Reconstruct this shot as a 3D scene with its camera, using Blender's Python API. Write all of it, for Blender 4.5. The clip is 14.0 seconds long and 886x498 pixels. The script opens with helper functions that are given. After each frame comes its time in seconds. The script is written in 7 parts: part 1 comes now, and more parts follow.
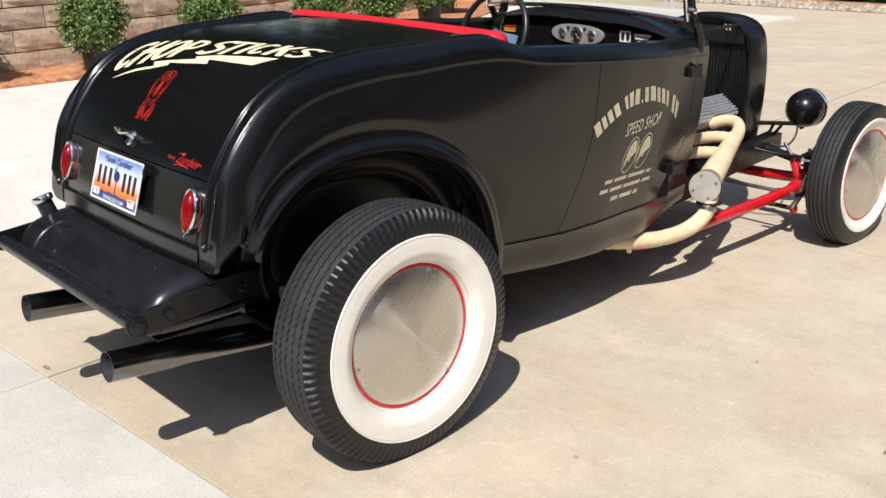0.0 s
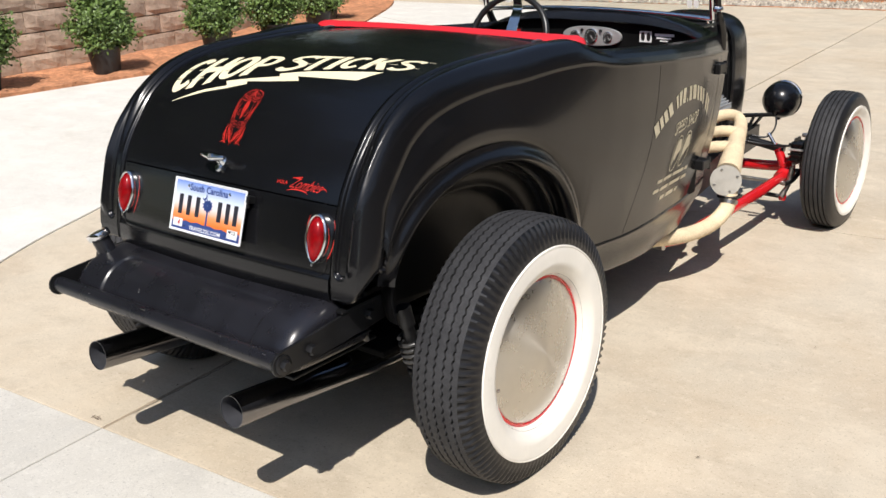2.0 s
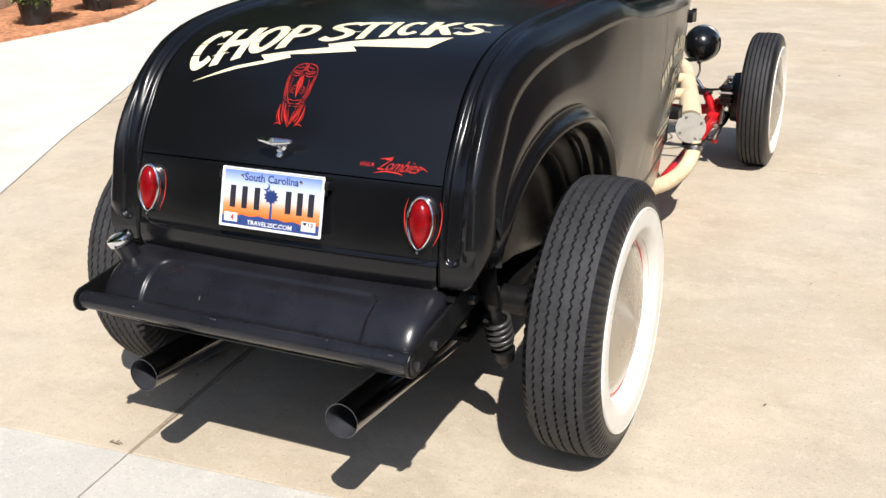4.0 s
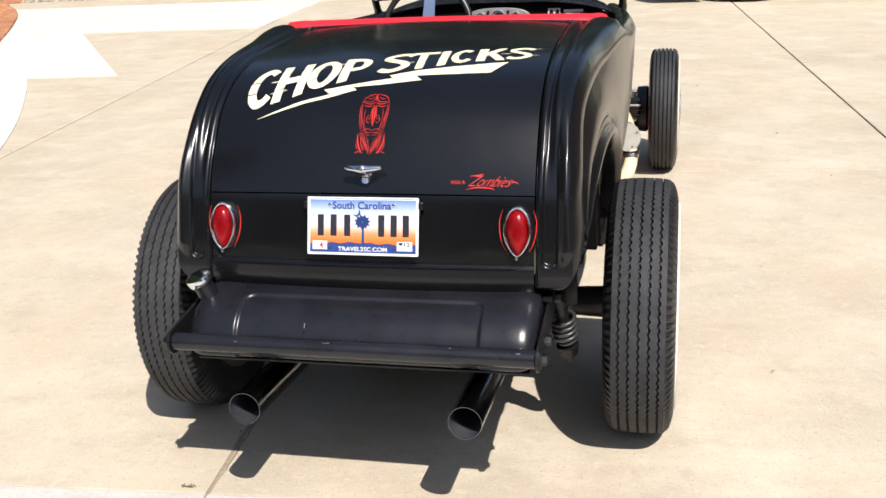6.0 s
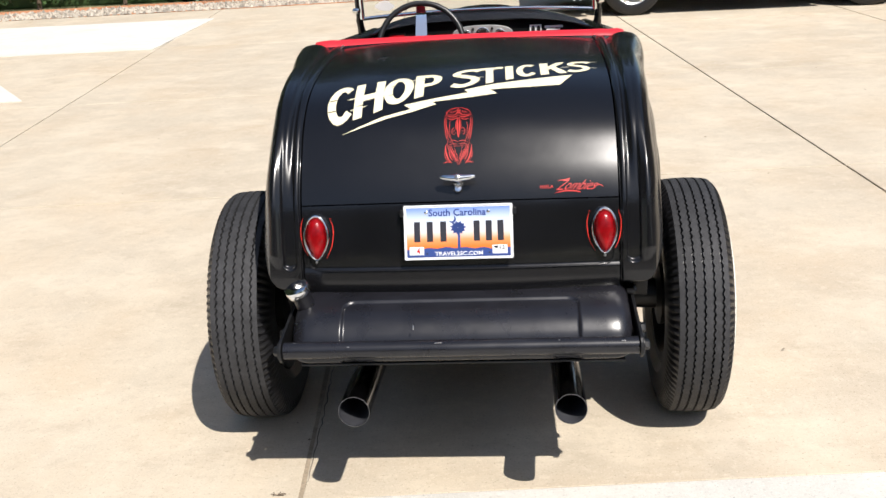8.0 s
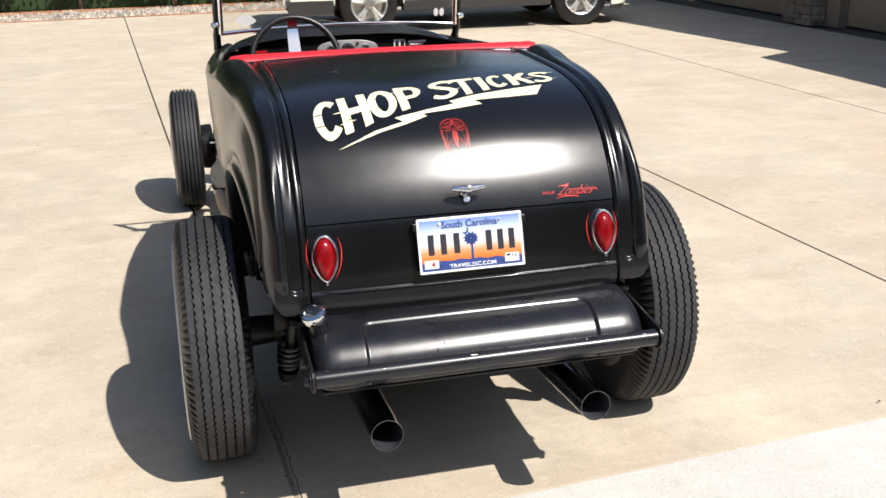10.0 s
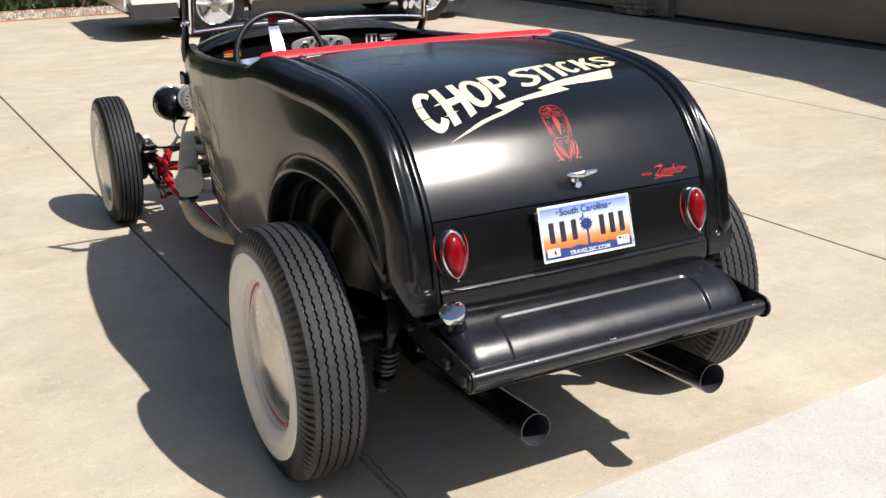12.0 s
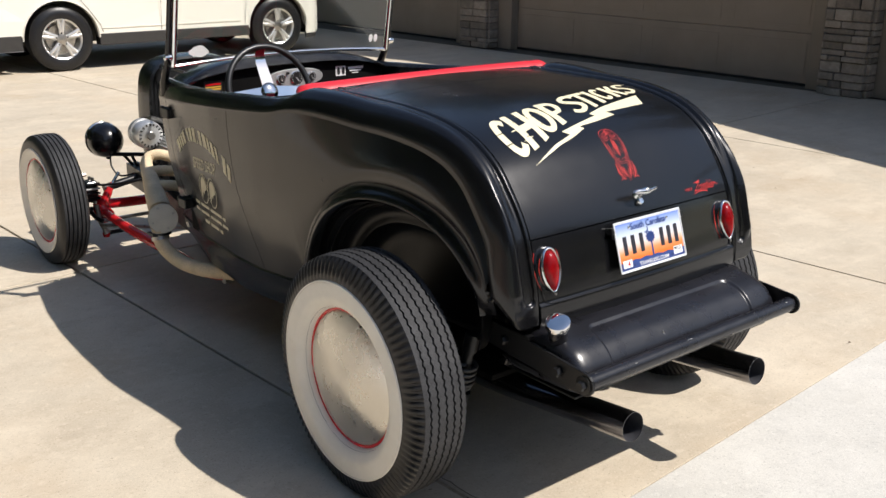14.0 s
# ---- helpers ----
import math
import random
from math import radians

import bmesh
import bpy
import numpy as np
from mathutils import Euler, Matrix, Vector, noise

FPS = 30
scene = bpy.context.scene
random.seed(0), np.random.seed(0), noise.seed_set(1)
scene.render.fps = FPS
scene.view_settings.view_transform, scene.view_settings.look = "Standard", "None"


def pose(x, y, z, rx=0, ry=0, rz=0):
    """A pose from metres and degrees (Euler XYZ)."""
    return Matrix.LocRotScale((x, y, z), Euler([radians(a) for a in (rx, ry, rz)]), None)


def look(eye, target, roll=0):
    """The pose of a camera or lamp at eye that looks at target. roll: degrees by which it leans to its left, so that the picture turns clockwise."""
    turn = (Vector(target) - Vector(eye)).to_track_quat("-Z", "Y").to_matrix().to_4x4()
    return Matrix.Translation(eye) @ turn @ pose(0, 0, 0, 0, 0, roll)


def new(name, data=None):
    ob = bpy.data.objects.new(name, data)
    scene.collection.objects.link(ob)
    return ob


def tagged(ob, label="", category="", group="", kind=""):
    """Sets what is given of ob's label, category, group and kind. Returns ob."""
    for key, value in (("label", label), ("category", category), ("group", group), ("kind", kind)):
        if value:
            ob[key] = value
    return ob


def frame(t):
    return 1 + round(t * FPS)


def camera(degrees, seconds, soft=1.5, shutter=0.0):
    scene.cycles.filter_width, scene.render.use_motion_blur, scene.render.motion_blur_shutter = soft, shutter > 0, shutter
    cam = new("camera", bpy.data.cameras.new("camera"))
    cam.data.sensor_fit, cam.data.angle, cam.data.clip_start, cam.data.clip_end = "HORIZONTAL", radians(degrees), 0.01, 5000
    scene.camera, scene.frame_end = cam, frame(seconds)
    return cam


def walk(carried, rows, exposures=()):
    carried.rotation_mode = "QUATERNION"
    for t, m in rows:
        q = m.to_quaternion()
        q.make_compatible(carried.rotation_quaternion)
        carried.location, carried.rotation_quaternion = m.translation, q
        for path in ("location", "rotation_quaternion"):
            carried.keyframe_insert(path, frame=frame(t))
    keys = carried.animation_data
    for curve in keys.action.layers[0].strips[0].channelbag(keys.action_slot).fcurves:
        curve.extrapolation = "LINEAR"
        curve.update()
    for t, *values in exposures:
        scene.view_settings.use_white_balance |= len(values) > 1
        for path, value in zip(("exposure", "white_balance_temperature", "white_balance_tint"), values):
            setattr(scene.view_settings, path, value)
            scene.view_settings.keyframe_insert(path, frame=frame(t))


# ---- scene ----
cam = camera(48.3, 14.0)
PATH = [
    (0, (2.808, -1.933, 1.576), (1.406, -0.67, 0.914), -1.0),
    (0.5, (2.607, -2.009, 1.574), (1.232, -0.717, 0.909), -1.6),
    (1, (2.442, -2.156, 1.596), (1.131, -0.797, 0.938), -2.4),
    (1.5, (2.306, -2.333, 1.601), (1.076, -0.907, 0.926), -2.7),
    (2, (2.174, -2.398, 1.597), (0.998, -0.923, 0.934), -1.8),
    (2.5, (1.994, -2.461, 1.605), (0.888, -0.952, 0.899), -2.3),
    (5, (1.02, -2.851, 1.654), (0.416, -1.102, 0.895), -2.7),
    (5.5, (0.849, -2.973, 1.675), (0.334, -1.19, 0.931), -3.4),
    (6, (0.791, -3.073, 1.667), (0.346, -1.26, 0.951), -3.5),
    (6.5, (0.733, -3.228, 1.703), (0.284, -1.415, 0.99), -4.1),
    (7, (0.544, -3.339, 1.731), (0.223, -1.486, 1.051), -3.4),
    (7.5, (0.354, -3.383, 1.732), (0.124, -1.522, 1.038), -3.0),
    (8, (0.174, -3.339, 1.731), (0.017, -1.473, 1.029), -3.2),
    (8.5, (-0.039, -3.305, 1.733), (-0.043, -1.432, 1.032), -2.2),
    (11, (-1.175, -3.084, 1.716), (-0.471, -1.335, 1.05), -0.6),
    (11.5, (-1.362, -2.966, 1.699), (-0.585, -1.247, 1.034), -0.6),
    (12, (-1.549, -2.864, 1.694), (-0.691, -1.193, 1.007), -0.6),
    (12.5, (-1.773, -2.777, 1.697), (-0.793, -1.177, 1.005), -0.6),
    (13, (-1.944, -2.686, 1.698), (-0.906, -1.111, 1.032), 0.2),
    (13.5, (-2.11, -2.597, 1.693), (-1.019, -1.049, 1.05), -0.4),
    (14, (-2.306, -2.549, 1.71), (-1.104, -1.078, 1.083), 0.6),
]
walk(cam, [(t, look(eye, target, roll)) for t, eye, target, roll in PATH], [(0.0, 0.16), (2.5, 0.2), (5.0, 0.36), (7.5, 0.4), (11.0, 0.31), (14.0, 0.23)])

# ---- world, sun, exposure ----
SUN = Vector((0.42, -0.62, 1.0)).normalized()
world = bpy.data.worlds.new("sky")
scene.world = world
world.use_nodes = True
wn = world.node_tree
sky = wn.nodes.new("ShaderNodeTexSky")
sky.sky_type = "NISHITA"
sky.sun_disc = False
sky.sun_elevation = math.asin(SUN.z)
sky.sun_rotation = math.atan2(SUN.x, SUN.y)
sky.air_density, sky.dust_density = 1.0, 0.9
wn.nodes["Background"].inputs["Strength"].default_value = 0.113
wn.links.new(sky.outputs["Color"], wn.nodes["Background"].inputs["Color"])
sun_data = bpy.data.lights.new("sun", "SUN")
sun_data.energy, sun_data.angle, sun_data.color = 4.9, radians(0.53), (1.0, 0.945, 0.89)
sun = new("sun", sun_data)
sun.matrix_world = look((0, 0, 0), tuple(-SUN))
sun.location = (6, -9, 14)

# ---- materials ----
def mat(name, color, rough=0.5, metal=0.0, var=0.0, scale=8.0, bump=0.0, bscale=60.0, fine=0.0, coat=0.0, spec=0.5, stretch=None, spots=None, per_object=0.0, island=0.0, rvar=0.0):
    """A node material: colour broken up at two scales, fine relief, gloss that varies."""
    m = bpy.data.materials.new(name)
    m.use_nodes = True
    nt = m.node_tree
    b = nt.nodes["Principled BSDF"]
    b.inputs["Roughness"].default_value, b.inputs["Metallic"].default_value = rough, metal
    b.inputs["Specular IOR Level"].default_value = spec
    b.inputs["Coat Weight"].default_value = coat
    b.inputs["Coat Roughness"].default_value = 0.12
    co = nt.nodes.new("ShaderNodeTexCoord")
    vec = co.outputs["Object"]
    if stretch:
        mp = nt.nodes.new("ShaderNodeMapping")
        mp.inputs["Scale"].default_value = stretch
        nt.links.new(vec, mp.inputs["Vector"])
        vec = mp.outputs["Vector"]
    def tex(sc, detail=5.0, ro=0.6):
        n = nt.nodes.new("ShaderNodeTexNoise")
        n.inputs["Scale"].default_value, n.inputs["Detail"].default_value, n.inputs["Roughness"].default_value = sc, detail, ro
        nt.links.new(vec, n.inputs["Vector"])
        return n.outputs["Fac"]
    def ramp(fac, lo, hi, a, c):
        r = nt.nodes.new("ShaderNodeMapRange")
        r.inputs["From Min"].default_value, r.inputs["From Max"].default_value = a, c
        r.inputs["To Min"].default_value, r.inputs["To Max"].default_value = lo, hi
        nt.links.new(fac, r.inputs["Value"])
        return r.outputs["Result"]
    def times(a, c):
        n = nt.nodes.new("ShaderNodeMath")
        n.operation = "MULTIPLY"
        nt.links.new(a, n.inputs[0])
        nt.links.new(c, n.inputs[1])
        return n.outputs[0]
    gain = None
    if var:
        gain = ramp(tex(scale), 1 - var, 1 + var, 0.3, 0.7)
        gain = times(gain, ramp(tex(scale * 0.13 + 0.2, 3), 1 - var * 0.8, 1 + var * 0.8, 0.3, 0.7))
    if fine:
        f = ramp(tex(bscale, 3), 1 - fine, 1 + fine, 0.3, 0.7)
        gain = times(gain, f) if gain else f
    if per_object:
        oi = nt.nodes.new("ShaderNodeObjectInfo")
        f = ramp(oi.outputs["Random"], 1 - per_object, 1 + per_object, 0, 1)
        gain = times(gain, f) if gain else f
    if island:
        ge = nt.nodes.new("ShaderNodeNewGeometry")
        f = ramp(ge.outputs["Random Per Island"], 1 - island, 1 + island, 0, 1)
        gain = times(gain, f) if gain else f
    rgb = nt.nodes.new("ShaderNodeRGB")
    rgb.outputs[0].default_value = (*color, 1)
    col = rgb.outputs[0]
    if gain:
        mx = nt.nodes.new("ShaderNodeVectorMath")
        mx.operation = "SCALE"
        nt.links.new(col, mx.inputs[0])
        nt.links.new(gain, mx.inputs["Scale"])
        col = mx.outputs[0]
    if spots:
        scol, ssc, lo, hi = spots
        mix = nt.nodes.new("ShaderNodeMix")
        mix.data_type = "RGBA"
        nt.links.new(ramp(tex(ssc, 6, 0.7), 0, 1, lo, hi), mix.inputs["Factor"])
        nt.links.new(col, mix.inputs["A"])
        mix.inputs["B"].default_value = (*scol, 1)
        col = mix.outputs["Result"]
    nt.links.new(col, b.inputs["Base Color"])
    if rvar:
        nt.links.new(ramp(tex(scale * 1.7 + 1), rough - rvar, rough + rvar, 0.3, 0.7), b.inputs["Roughness"])
    if bump:
        bn = nt.nodes.new("ShaderNodeBump")
        bn.inputs["Strength"].default_value, bn.inputs["Distance"].default_value = 1.0, bump
        nt.links.new(tex(bscale), bn.inputs["Height"])
        nt.links.new(bn.outputs["Normal"], b.inputs["Normal"])
    return m


def glass_mat(name, color=(1, 1, 1), rough=0.0):
    m = bpy.data.materials.new(name)
    m.use_nodes = True
    b = m.node_tree.nodes["Principled BSDF"]
    b.inputs["Base Color"].default_value = (*color, 1)
    b.inputs["Roughness"].default_value, b.inputs["Transmission Weight"].default_value, b.inputs["IOR"].default_value = rough, 1.0, 1.45
    return m


def concrete(name, color, stain, rust, seed):
    """Broom-finished slab: blotches a metre wide, mottling, dark specks, faint rust."""
    m = mat(name, color, 0.88, var=0.06, scale=5, bump=0.0012, bscale=170, fine=0.08, per_object=0.035)
    nt = m.node_tree
    b = nt.nodes["Principled BSDF"]
    old = b.inputs["Base Color"].links[0].from_socket
    geo = nt.nodes.new("ShaderNodeNewGeometry")

    def layer(col, colour, scale, lo, hi, most, detail=6.0, stretch=(1, 1, 1)):
        mp = nt.nodes.new("ShaderNodeMapping")
        mp.inputs["Location"].default_value, mp.inputs["Scale"].default_value = (seed * 3.7, seed * 1.3, 0), stretch
        nt.links.new(geo.outputs["Position"], mp.inputs["Vector"])
        n = nt.nodes.new("ShaderNodeTexNoise")
        n.inputs["Scale"].default_value, n.inputs["Detail"].default_value, n.inputs["Roughness"].default_value = scale, detail, 0.65
        nt.links.new(mp.outputs["Vector"], n.inputs["Vector"])
        r = nt.nodes.new("ShaderNodeMapRange")
        r.inputs["From Min"].default_value, r.inputs["From Max"].default_value, r.inputs["To Max"].default_value = lo, hi, most
        nt.links.new(n.outputs["Fac"], r.inputs["Value"])
        mix = nt.nodes.new("ShaderNodeMix")
        mix.data_type = "RGBA"
        nt.links.new(r.outputs["Result"], mix.inputs["Factor"])
        nt.links.new(col, mix.inputs["A"])
        mix.inputs["B"].default_value = (*colour, 1)
        return mix.outputs["Result"]
    c = layer(old, stain, 0.8, 0.45, 0.72, 0.6, 7.0)
    c = layer(c, rust, 1.1, 0.45, 0.72, 0.65, 7.0, (1, 0.7, 1))
    c = layer(c, tuple(v * k for v, k in zip(rust, (0.74, 0.68, 0.60))), 1.25, 0.56, 0.74, 0.42, 9.0, (0.8, 1.1, 1))
    c = layer(c, stain, 3.1, 0.52, 0.68, 0.40, 9.0, (1, 1.35, 1))
    c = layer(c, tuple(min(1, v * 1.16) for v in color), 2.3, 0.50, 0.66, 0.75, 9.0, (0.8, 1.2, 1))
    c = layer(c, stain, 13.0, 0.54, 0.70, 0.40, 9.0)
    c = layer(c, tuple(min(1, v * 1.2) for v in color), 22.0, 0.54, 0.68, 0.5, 8.0)
    c = layer(c, tuple(v * 0.72 for v in stain), 0.7, 0.64, 0.80, 0.35, 9.0, (0.6, 1, 1))
    c = layer(c, tuple(v * 0.62 for v in stain), 95.0, 0.58, 0.72, 0.45, 2.0)
    c = layer(c, tuple(min(1, v * 1.35) for v in color), 120.0, 0.60, 0.72, 0.5, 2.0)
    c = layer(c, tuple(v * 0.4 for v in stain), 38, 0.72, 0.78, 0.6, 2.0)
    nt.links.new(c, b.inputs["Base Color"])
    return m


CONCRETE = concrete("driveway_concrete", (0.515, 0.45, 0.35), (0.385, 0.32, 0.238), (0.53, 0.42, 0.29), 1)
APRON = concrete("apron_concrete", (0.535, 0.515, 0.468), (0.455, 0.44, 0.405), (0.51, 0.485, 0.43), 3)
CONCRETE_NEW = concrete("pale_concrete", (0.635, 0.612, 0.56), (0.575, 0.555, 0.51), (0.60, 0.572, 0.51), 2)
ASPHALT = mat("street_asphalt", (0.055, 0.053, 0.05), 0.9, var=0.2, scale=6, bump=0.004, bscale=70, fine=0.2)
JOINT = mat("joint_filler", (0.11, 0.095, 0.075), 0.9, var=0.25, scale=9, bump=0.003, bscale=60)
SOIL = mat("red_soil", (0.46, 0.21, 0.105), 0.95, var=0.3, scale=12, bump=0.02, bscale=25, fine=0.25)
GRAVEL = mat("gravel_stone", (0.38, 0.34, 0.28), 0.9, var=0.2, scale=20, island=0.45, bump=0.002, bscale=80)
GROUND = mat("far_ground", (0.14, 0.15, 0.07), 0.95, var=0.3, scale=2, bump=0.02, bscale=15)
BLOCK = mat("split_face_block", (0.50, 0.375, 0.28), 0.92, var=0.14, scale=7, bump=0.008, bscale=26, fine=0.12, per_object=0.10)
# dark core colour stands in for shade between the blocks and stones
GAP_SHADE = mat("wall_shadow_gap", (0.14, 0.1, 0.08), 0.95, var=0.2, scale=9)
LEAF = mat("shrub_leaf", (0.105, 0.165, 0.038), 0.5, var=0.25, scale=3, island=0.5)
HEDGE = mat("hedge_leaf", (0.035, 0.065, 0.02), 0.5, var=0.3, scale=2, island=0.5)
POT = mat("nursery_pot_plastic", (0.018, 0.018, 0.018), 0.5, var=0.2, scale=12, bump=0.0006, bscale=90)
BARK = mat("bark", (0.14, 0.10, 0.07), 0.9, var=0.2, scale=20, bump=0.003, bscale=60)
GARAGE = mat("taupe_garage_paint", (0.33, 0.265, 0.205), 0.55, var=0.06, scale=3, bump=0.0008, bscale=140, rvar=0.08)
TRIM = mat("taupe_trim_paint", (0.275, 0.225, 0.175), 0.55, var=0.06, scale=3)
STONE = mat("ledge_stone", (0.30, 0.25, 0.20), 0.9, var=0.2, scale=12, bump=0.008, bscale=30, per_object=0.4, fine=0.1)
ROOF = mat("roof_shingle", (0.12, 0.10, 0.09), 0.9, var=0.2, scale=8, bump=0.004, bscale=40)
WALLP = mat("house_wall", (0.34, 0.29, 0.23), 0.9, var=0.08, scale=4, bump=0.003, bscale=90)

PAINT = mat("satin_black_paint", (0.0048, 0.0048, 0.0056), 0.245, var=0.2, scale=2.5, bump=0.00004, bscale=60, rvar=0.03, spec=0.40, coat=0.2)
PAINT.node_tree.nodes["Principled BSDF"].inputs["Coat Roughness"].default_value = 0.06
CHASSIS = mat("semi_gloss_chassis_black", (0.009, 0.009, 0.0095), 0.36, var=0.3, scale=14, bump=0.0003, bscale=70, rvar=0.08, spec=0.35)
TANKP = mat("tank_black", (0.011, 0.011, 0.014), 0.29, var=0.3, scale=9, bump=0.00006, bscale=110, rvar=0.04, spec=0.5)
WELL = mat("wheel_well_black", (0.005, 0.005, 0.0055), 0.36, var=0.3, scale=9, bump=0.0002, bscale=80, rvar=0.05, spec=0.24)
INTERIOR = mat("dark_interior_trim", (0.004, 0.004, 0.004), 0.7, var=0.3, scale=9, bump=0.001, bscale=80, spec=0.12)
RUBBER = mat("tyre_rubber", (0.012, 0.012, 0.0132), 0.36, var=0.2, scale=26, bump=0.0004, bscale=160, fine=0.15, spots=((0.03, 0.029, 0.027), 18, 0.6, 0.98), spec=0.38)
TREAD = mat("dusty_tread_rubber", (0.036, 0.036, 0.038), 0.62, var=0.25, scale=30, bump=0.0016, bscale=260, fine=0.3, spec=0.25)
WHITEWALL = mat("whitewall_rubber", (0.80, 0.77, 0.70), 0.6, var=0.04, scale=14, bump=0.0004, bscale=80, spots=((0.55, 0.50, 0.42), 9, 0.66, 1.0))
RED = mat("gloss_red_enamel", (0.55, 0.012, 0.016), 0.22, var=0.08, scale=10, coat=0.5)
VINYL = mat("red_vinyl", (0.62, 0.02, 0.03), 0.42, var=0.06, scale=9, bump=0.0008, bscale=130)
PINSTRIPE = mat("red_pinstripe_paint", (0.62, 0.03, 0.02), 0.35, var=0.05, scale=20)
CREAM = mat("cream_lettering_paint", (0.80, 0.72, 0.48), 0.45, var=0.05, scale=12, spots=((0.5, 0.42, 0.25), 30, 0.68, 0.95))
FADED = mat("faded_cream_lettering", (0.60, 0.545, 0.39), 0.5, var=0.12, scale=30, spots=((0.1, 0.09, 0.07), 60, 0.62, 0.9))
CHROME = mat("chrome", (0.80, 0.80, 0.80), 0.07, 1.0, rvar=0.03, scale=6)
STEEL = mat("worn_steel", (0.45, 0.43, 0.40), 0.35, 1.0, var=0.2, scale=30, rvar=0.1)
PIPE = mat("dark_chrome_pipe", (0.20, 0.20, 0.215), 0.17, 1.0, var=0.15, scale=8, rvar=0.05)
SOOT = mat("soot", (0.035, 0.036, 0.042), 0.6, var=0.3, scale=20)
ALLOY = mat("cast_aluminium", (0.66, 0.66, 0.65), 0.38, 0.75, var=0.15, scale=30, bump=0.0006, bscale=120, rvar=0.1)
WRAP = mat("tan_header_wrap", (0.62, 0.50, 0.33), 0.95, var=0.15, scale=14, bump=0.0015, bscale=200, fine=0.15)
DISC = mat("spun_aluminium", (0.60, 0.585, 0.55), 0.29, 1.0, var=0.06, scale=8, rvar=0.05)
_dn = DISC.node_tree
_tan = _dn.nodes.new("ShaderNodeTangent")
_tan.direction_type, _tan.axis = "RADIAL", "X"
_dn.links.new(_tan.outputs["Tangent"], _dn.nodes["Principled BSDF"].inputs["Tangent"])
_dn.nodes["Principled BSDF"].inputs["Anisotropic"].default_value = 0.85
_dn.nodes["Principled BSDF"].inputs["Anisotropic Rotation"].default_value = 0.25
SHOCK = mat("spring_steel", (0.07, 0.07, 0.07), 0.36, 0.5)
CAPMETAL = mat("dull_aluminium_plate", (0.50, 0.475, 0.42), 0.42, 0.5, var=0.07, scale=25, bump=0.0003, bscale=90, rvar=0.06)
LENS = mat("red_lamp_glass", (0.22, 0.002, 0.004), 0.22, var=0.35, scale=45, bump=0.0005, bscale=160, spec=0.3)
GLASS = glass_mat("window_glass", (0.93, 0.96, 0.95))
FROST = mat("etched_mark", (0.85, 0.83, 0.80), 0.6)
PLATE_W = mat("plate_white", (0.78, 0.79, 0.80), 0.35, var=0.02, scale=30)
PLATE_B = mat("plate_blue", (0.03, 0.06, 0.22), 0.4)
PLATE_INK = mat("plate_ink", (0.02, 0.02, 0.03), 0.45)
STICKER = mat("sticker_white", (0.75, 0.75, 0.73), 0.5)
GAUGE = mat("brushed_dash_panel", (0.45, 0.45, 0.44), 0.36, 0.5, var=0.10, scale=30, stretch=(1, 40, 40))
GAUGE_BLACK = mat("gauge_black", (0.012, 0.012, 0.012), 0.35)
YELLOW = mat("sticker_yellow", (0.7, 0.42, 0.05), 0.5)
SUVP = mat("pearl_white_car_paint", (0.80, 0.77, 0.68), 0.3, var=0.01, scale=4, coat=0.6)
CLAD = mat("dark_cladding_plastic", (0.032, 0.030, 0.028), 0.6, var=0.1, scale=20, bump=0.0004, bscale=150)
TINT = mat("tinted_window", (0.012, 0.013, 0.014), 0.05, coat=1.0)
RIM = mat("silver_alloy_wheel", (0.72, 0.71, 0.69), 0.32, 0.7, var=0.05, scale=12)


def plate_gradient():
    """Blue fading to white and then to orange down the plate."""
    m = bpy.data.materials.new("plate_sunset_print")
    m.use_nodes = True
    nt = m.node_tree
    b = nt.nodes["Principled BSDF"]
    b.inputs["Roughness"].default_value = 0.35
    co = nt.nodes.new("ShaderNodeTexCoord")
    sp = nt.nodes.new("ShaderNodeSeparateXYZ")
    nt.links.new(co.outputs["Generated"], sp.inputs[0])
    cr = nt.nodes.new("ShaderNodeValToRGB")
    cr.color_ramp.elements[0].position, cr.color_ramp.elements[0].color = 0.2, (0.80, 0.17, 0.025, 1)
    cr.color_ramp.elements[1].position, cr.color_ramp.elements[1].color = 1.0, (0.14, 0.24, 0.60, 1)
    for p, c in ((0.36, (0.80, 0.30, 0.12, 1)), (0.52, (0.76, 0.66, 0.62, 1)), (0.72, (0.60, 0.68, 0.80, 1))):
        e = cr.color_ramp.elements.new(p)
        e.color = c
    nt.links.new(sp.outputs["Y"], cr.inputs["Fac"])
    nt.links.new(cr.outputs["Color"], b.inputs["Base Color"])
    return m


PLATE_SKY = plate_gradient()

# ---- building helpers ----
def mesh_of(name, verts, faces, smooth=True):
    me = bpy.data.meshes.new(name)
    me.from_pydata([tuple(v) for v in verts], [], faces)
    if smooth:
        me.polygons.foreach_set("use_smooth", [True] * len(me.polygons))
    me.update()
    return me


def put(name, me, material, parent=None, label="", m=None):
    ob = new(name, me)
    if material and not me.materials:
        me.materials.append(material)
    if parent:
        ob.parent = parent
    if m is not None:
        ob.matrix_basis = m
    if label:
        ob["label"] = label
    return ob


def part(name, bm, material, parent=None, label="", smooth=False, m=None):
    """One bmesh as one mesh object under a thing or a part."""
    me = bpy.data.meshes.new(name)
    bm.normal_update()
    bm.to_mesh(me)
    bm.free()
    if smooth:
        me.polygons.foreach_set("use_smooth", [True] * len(me.polygons))
    return put(name, me, material, parent, label, m)


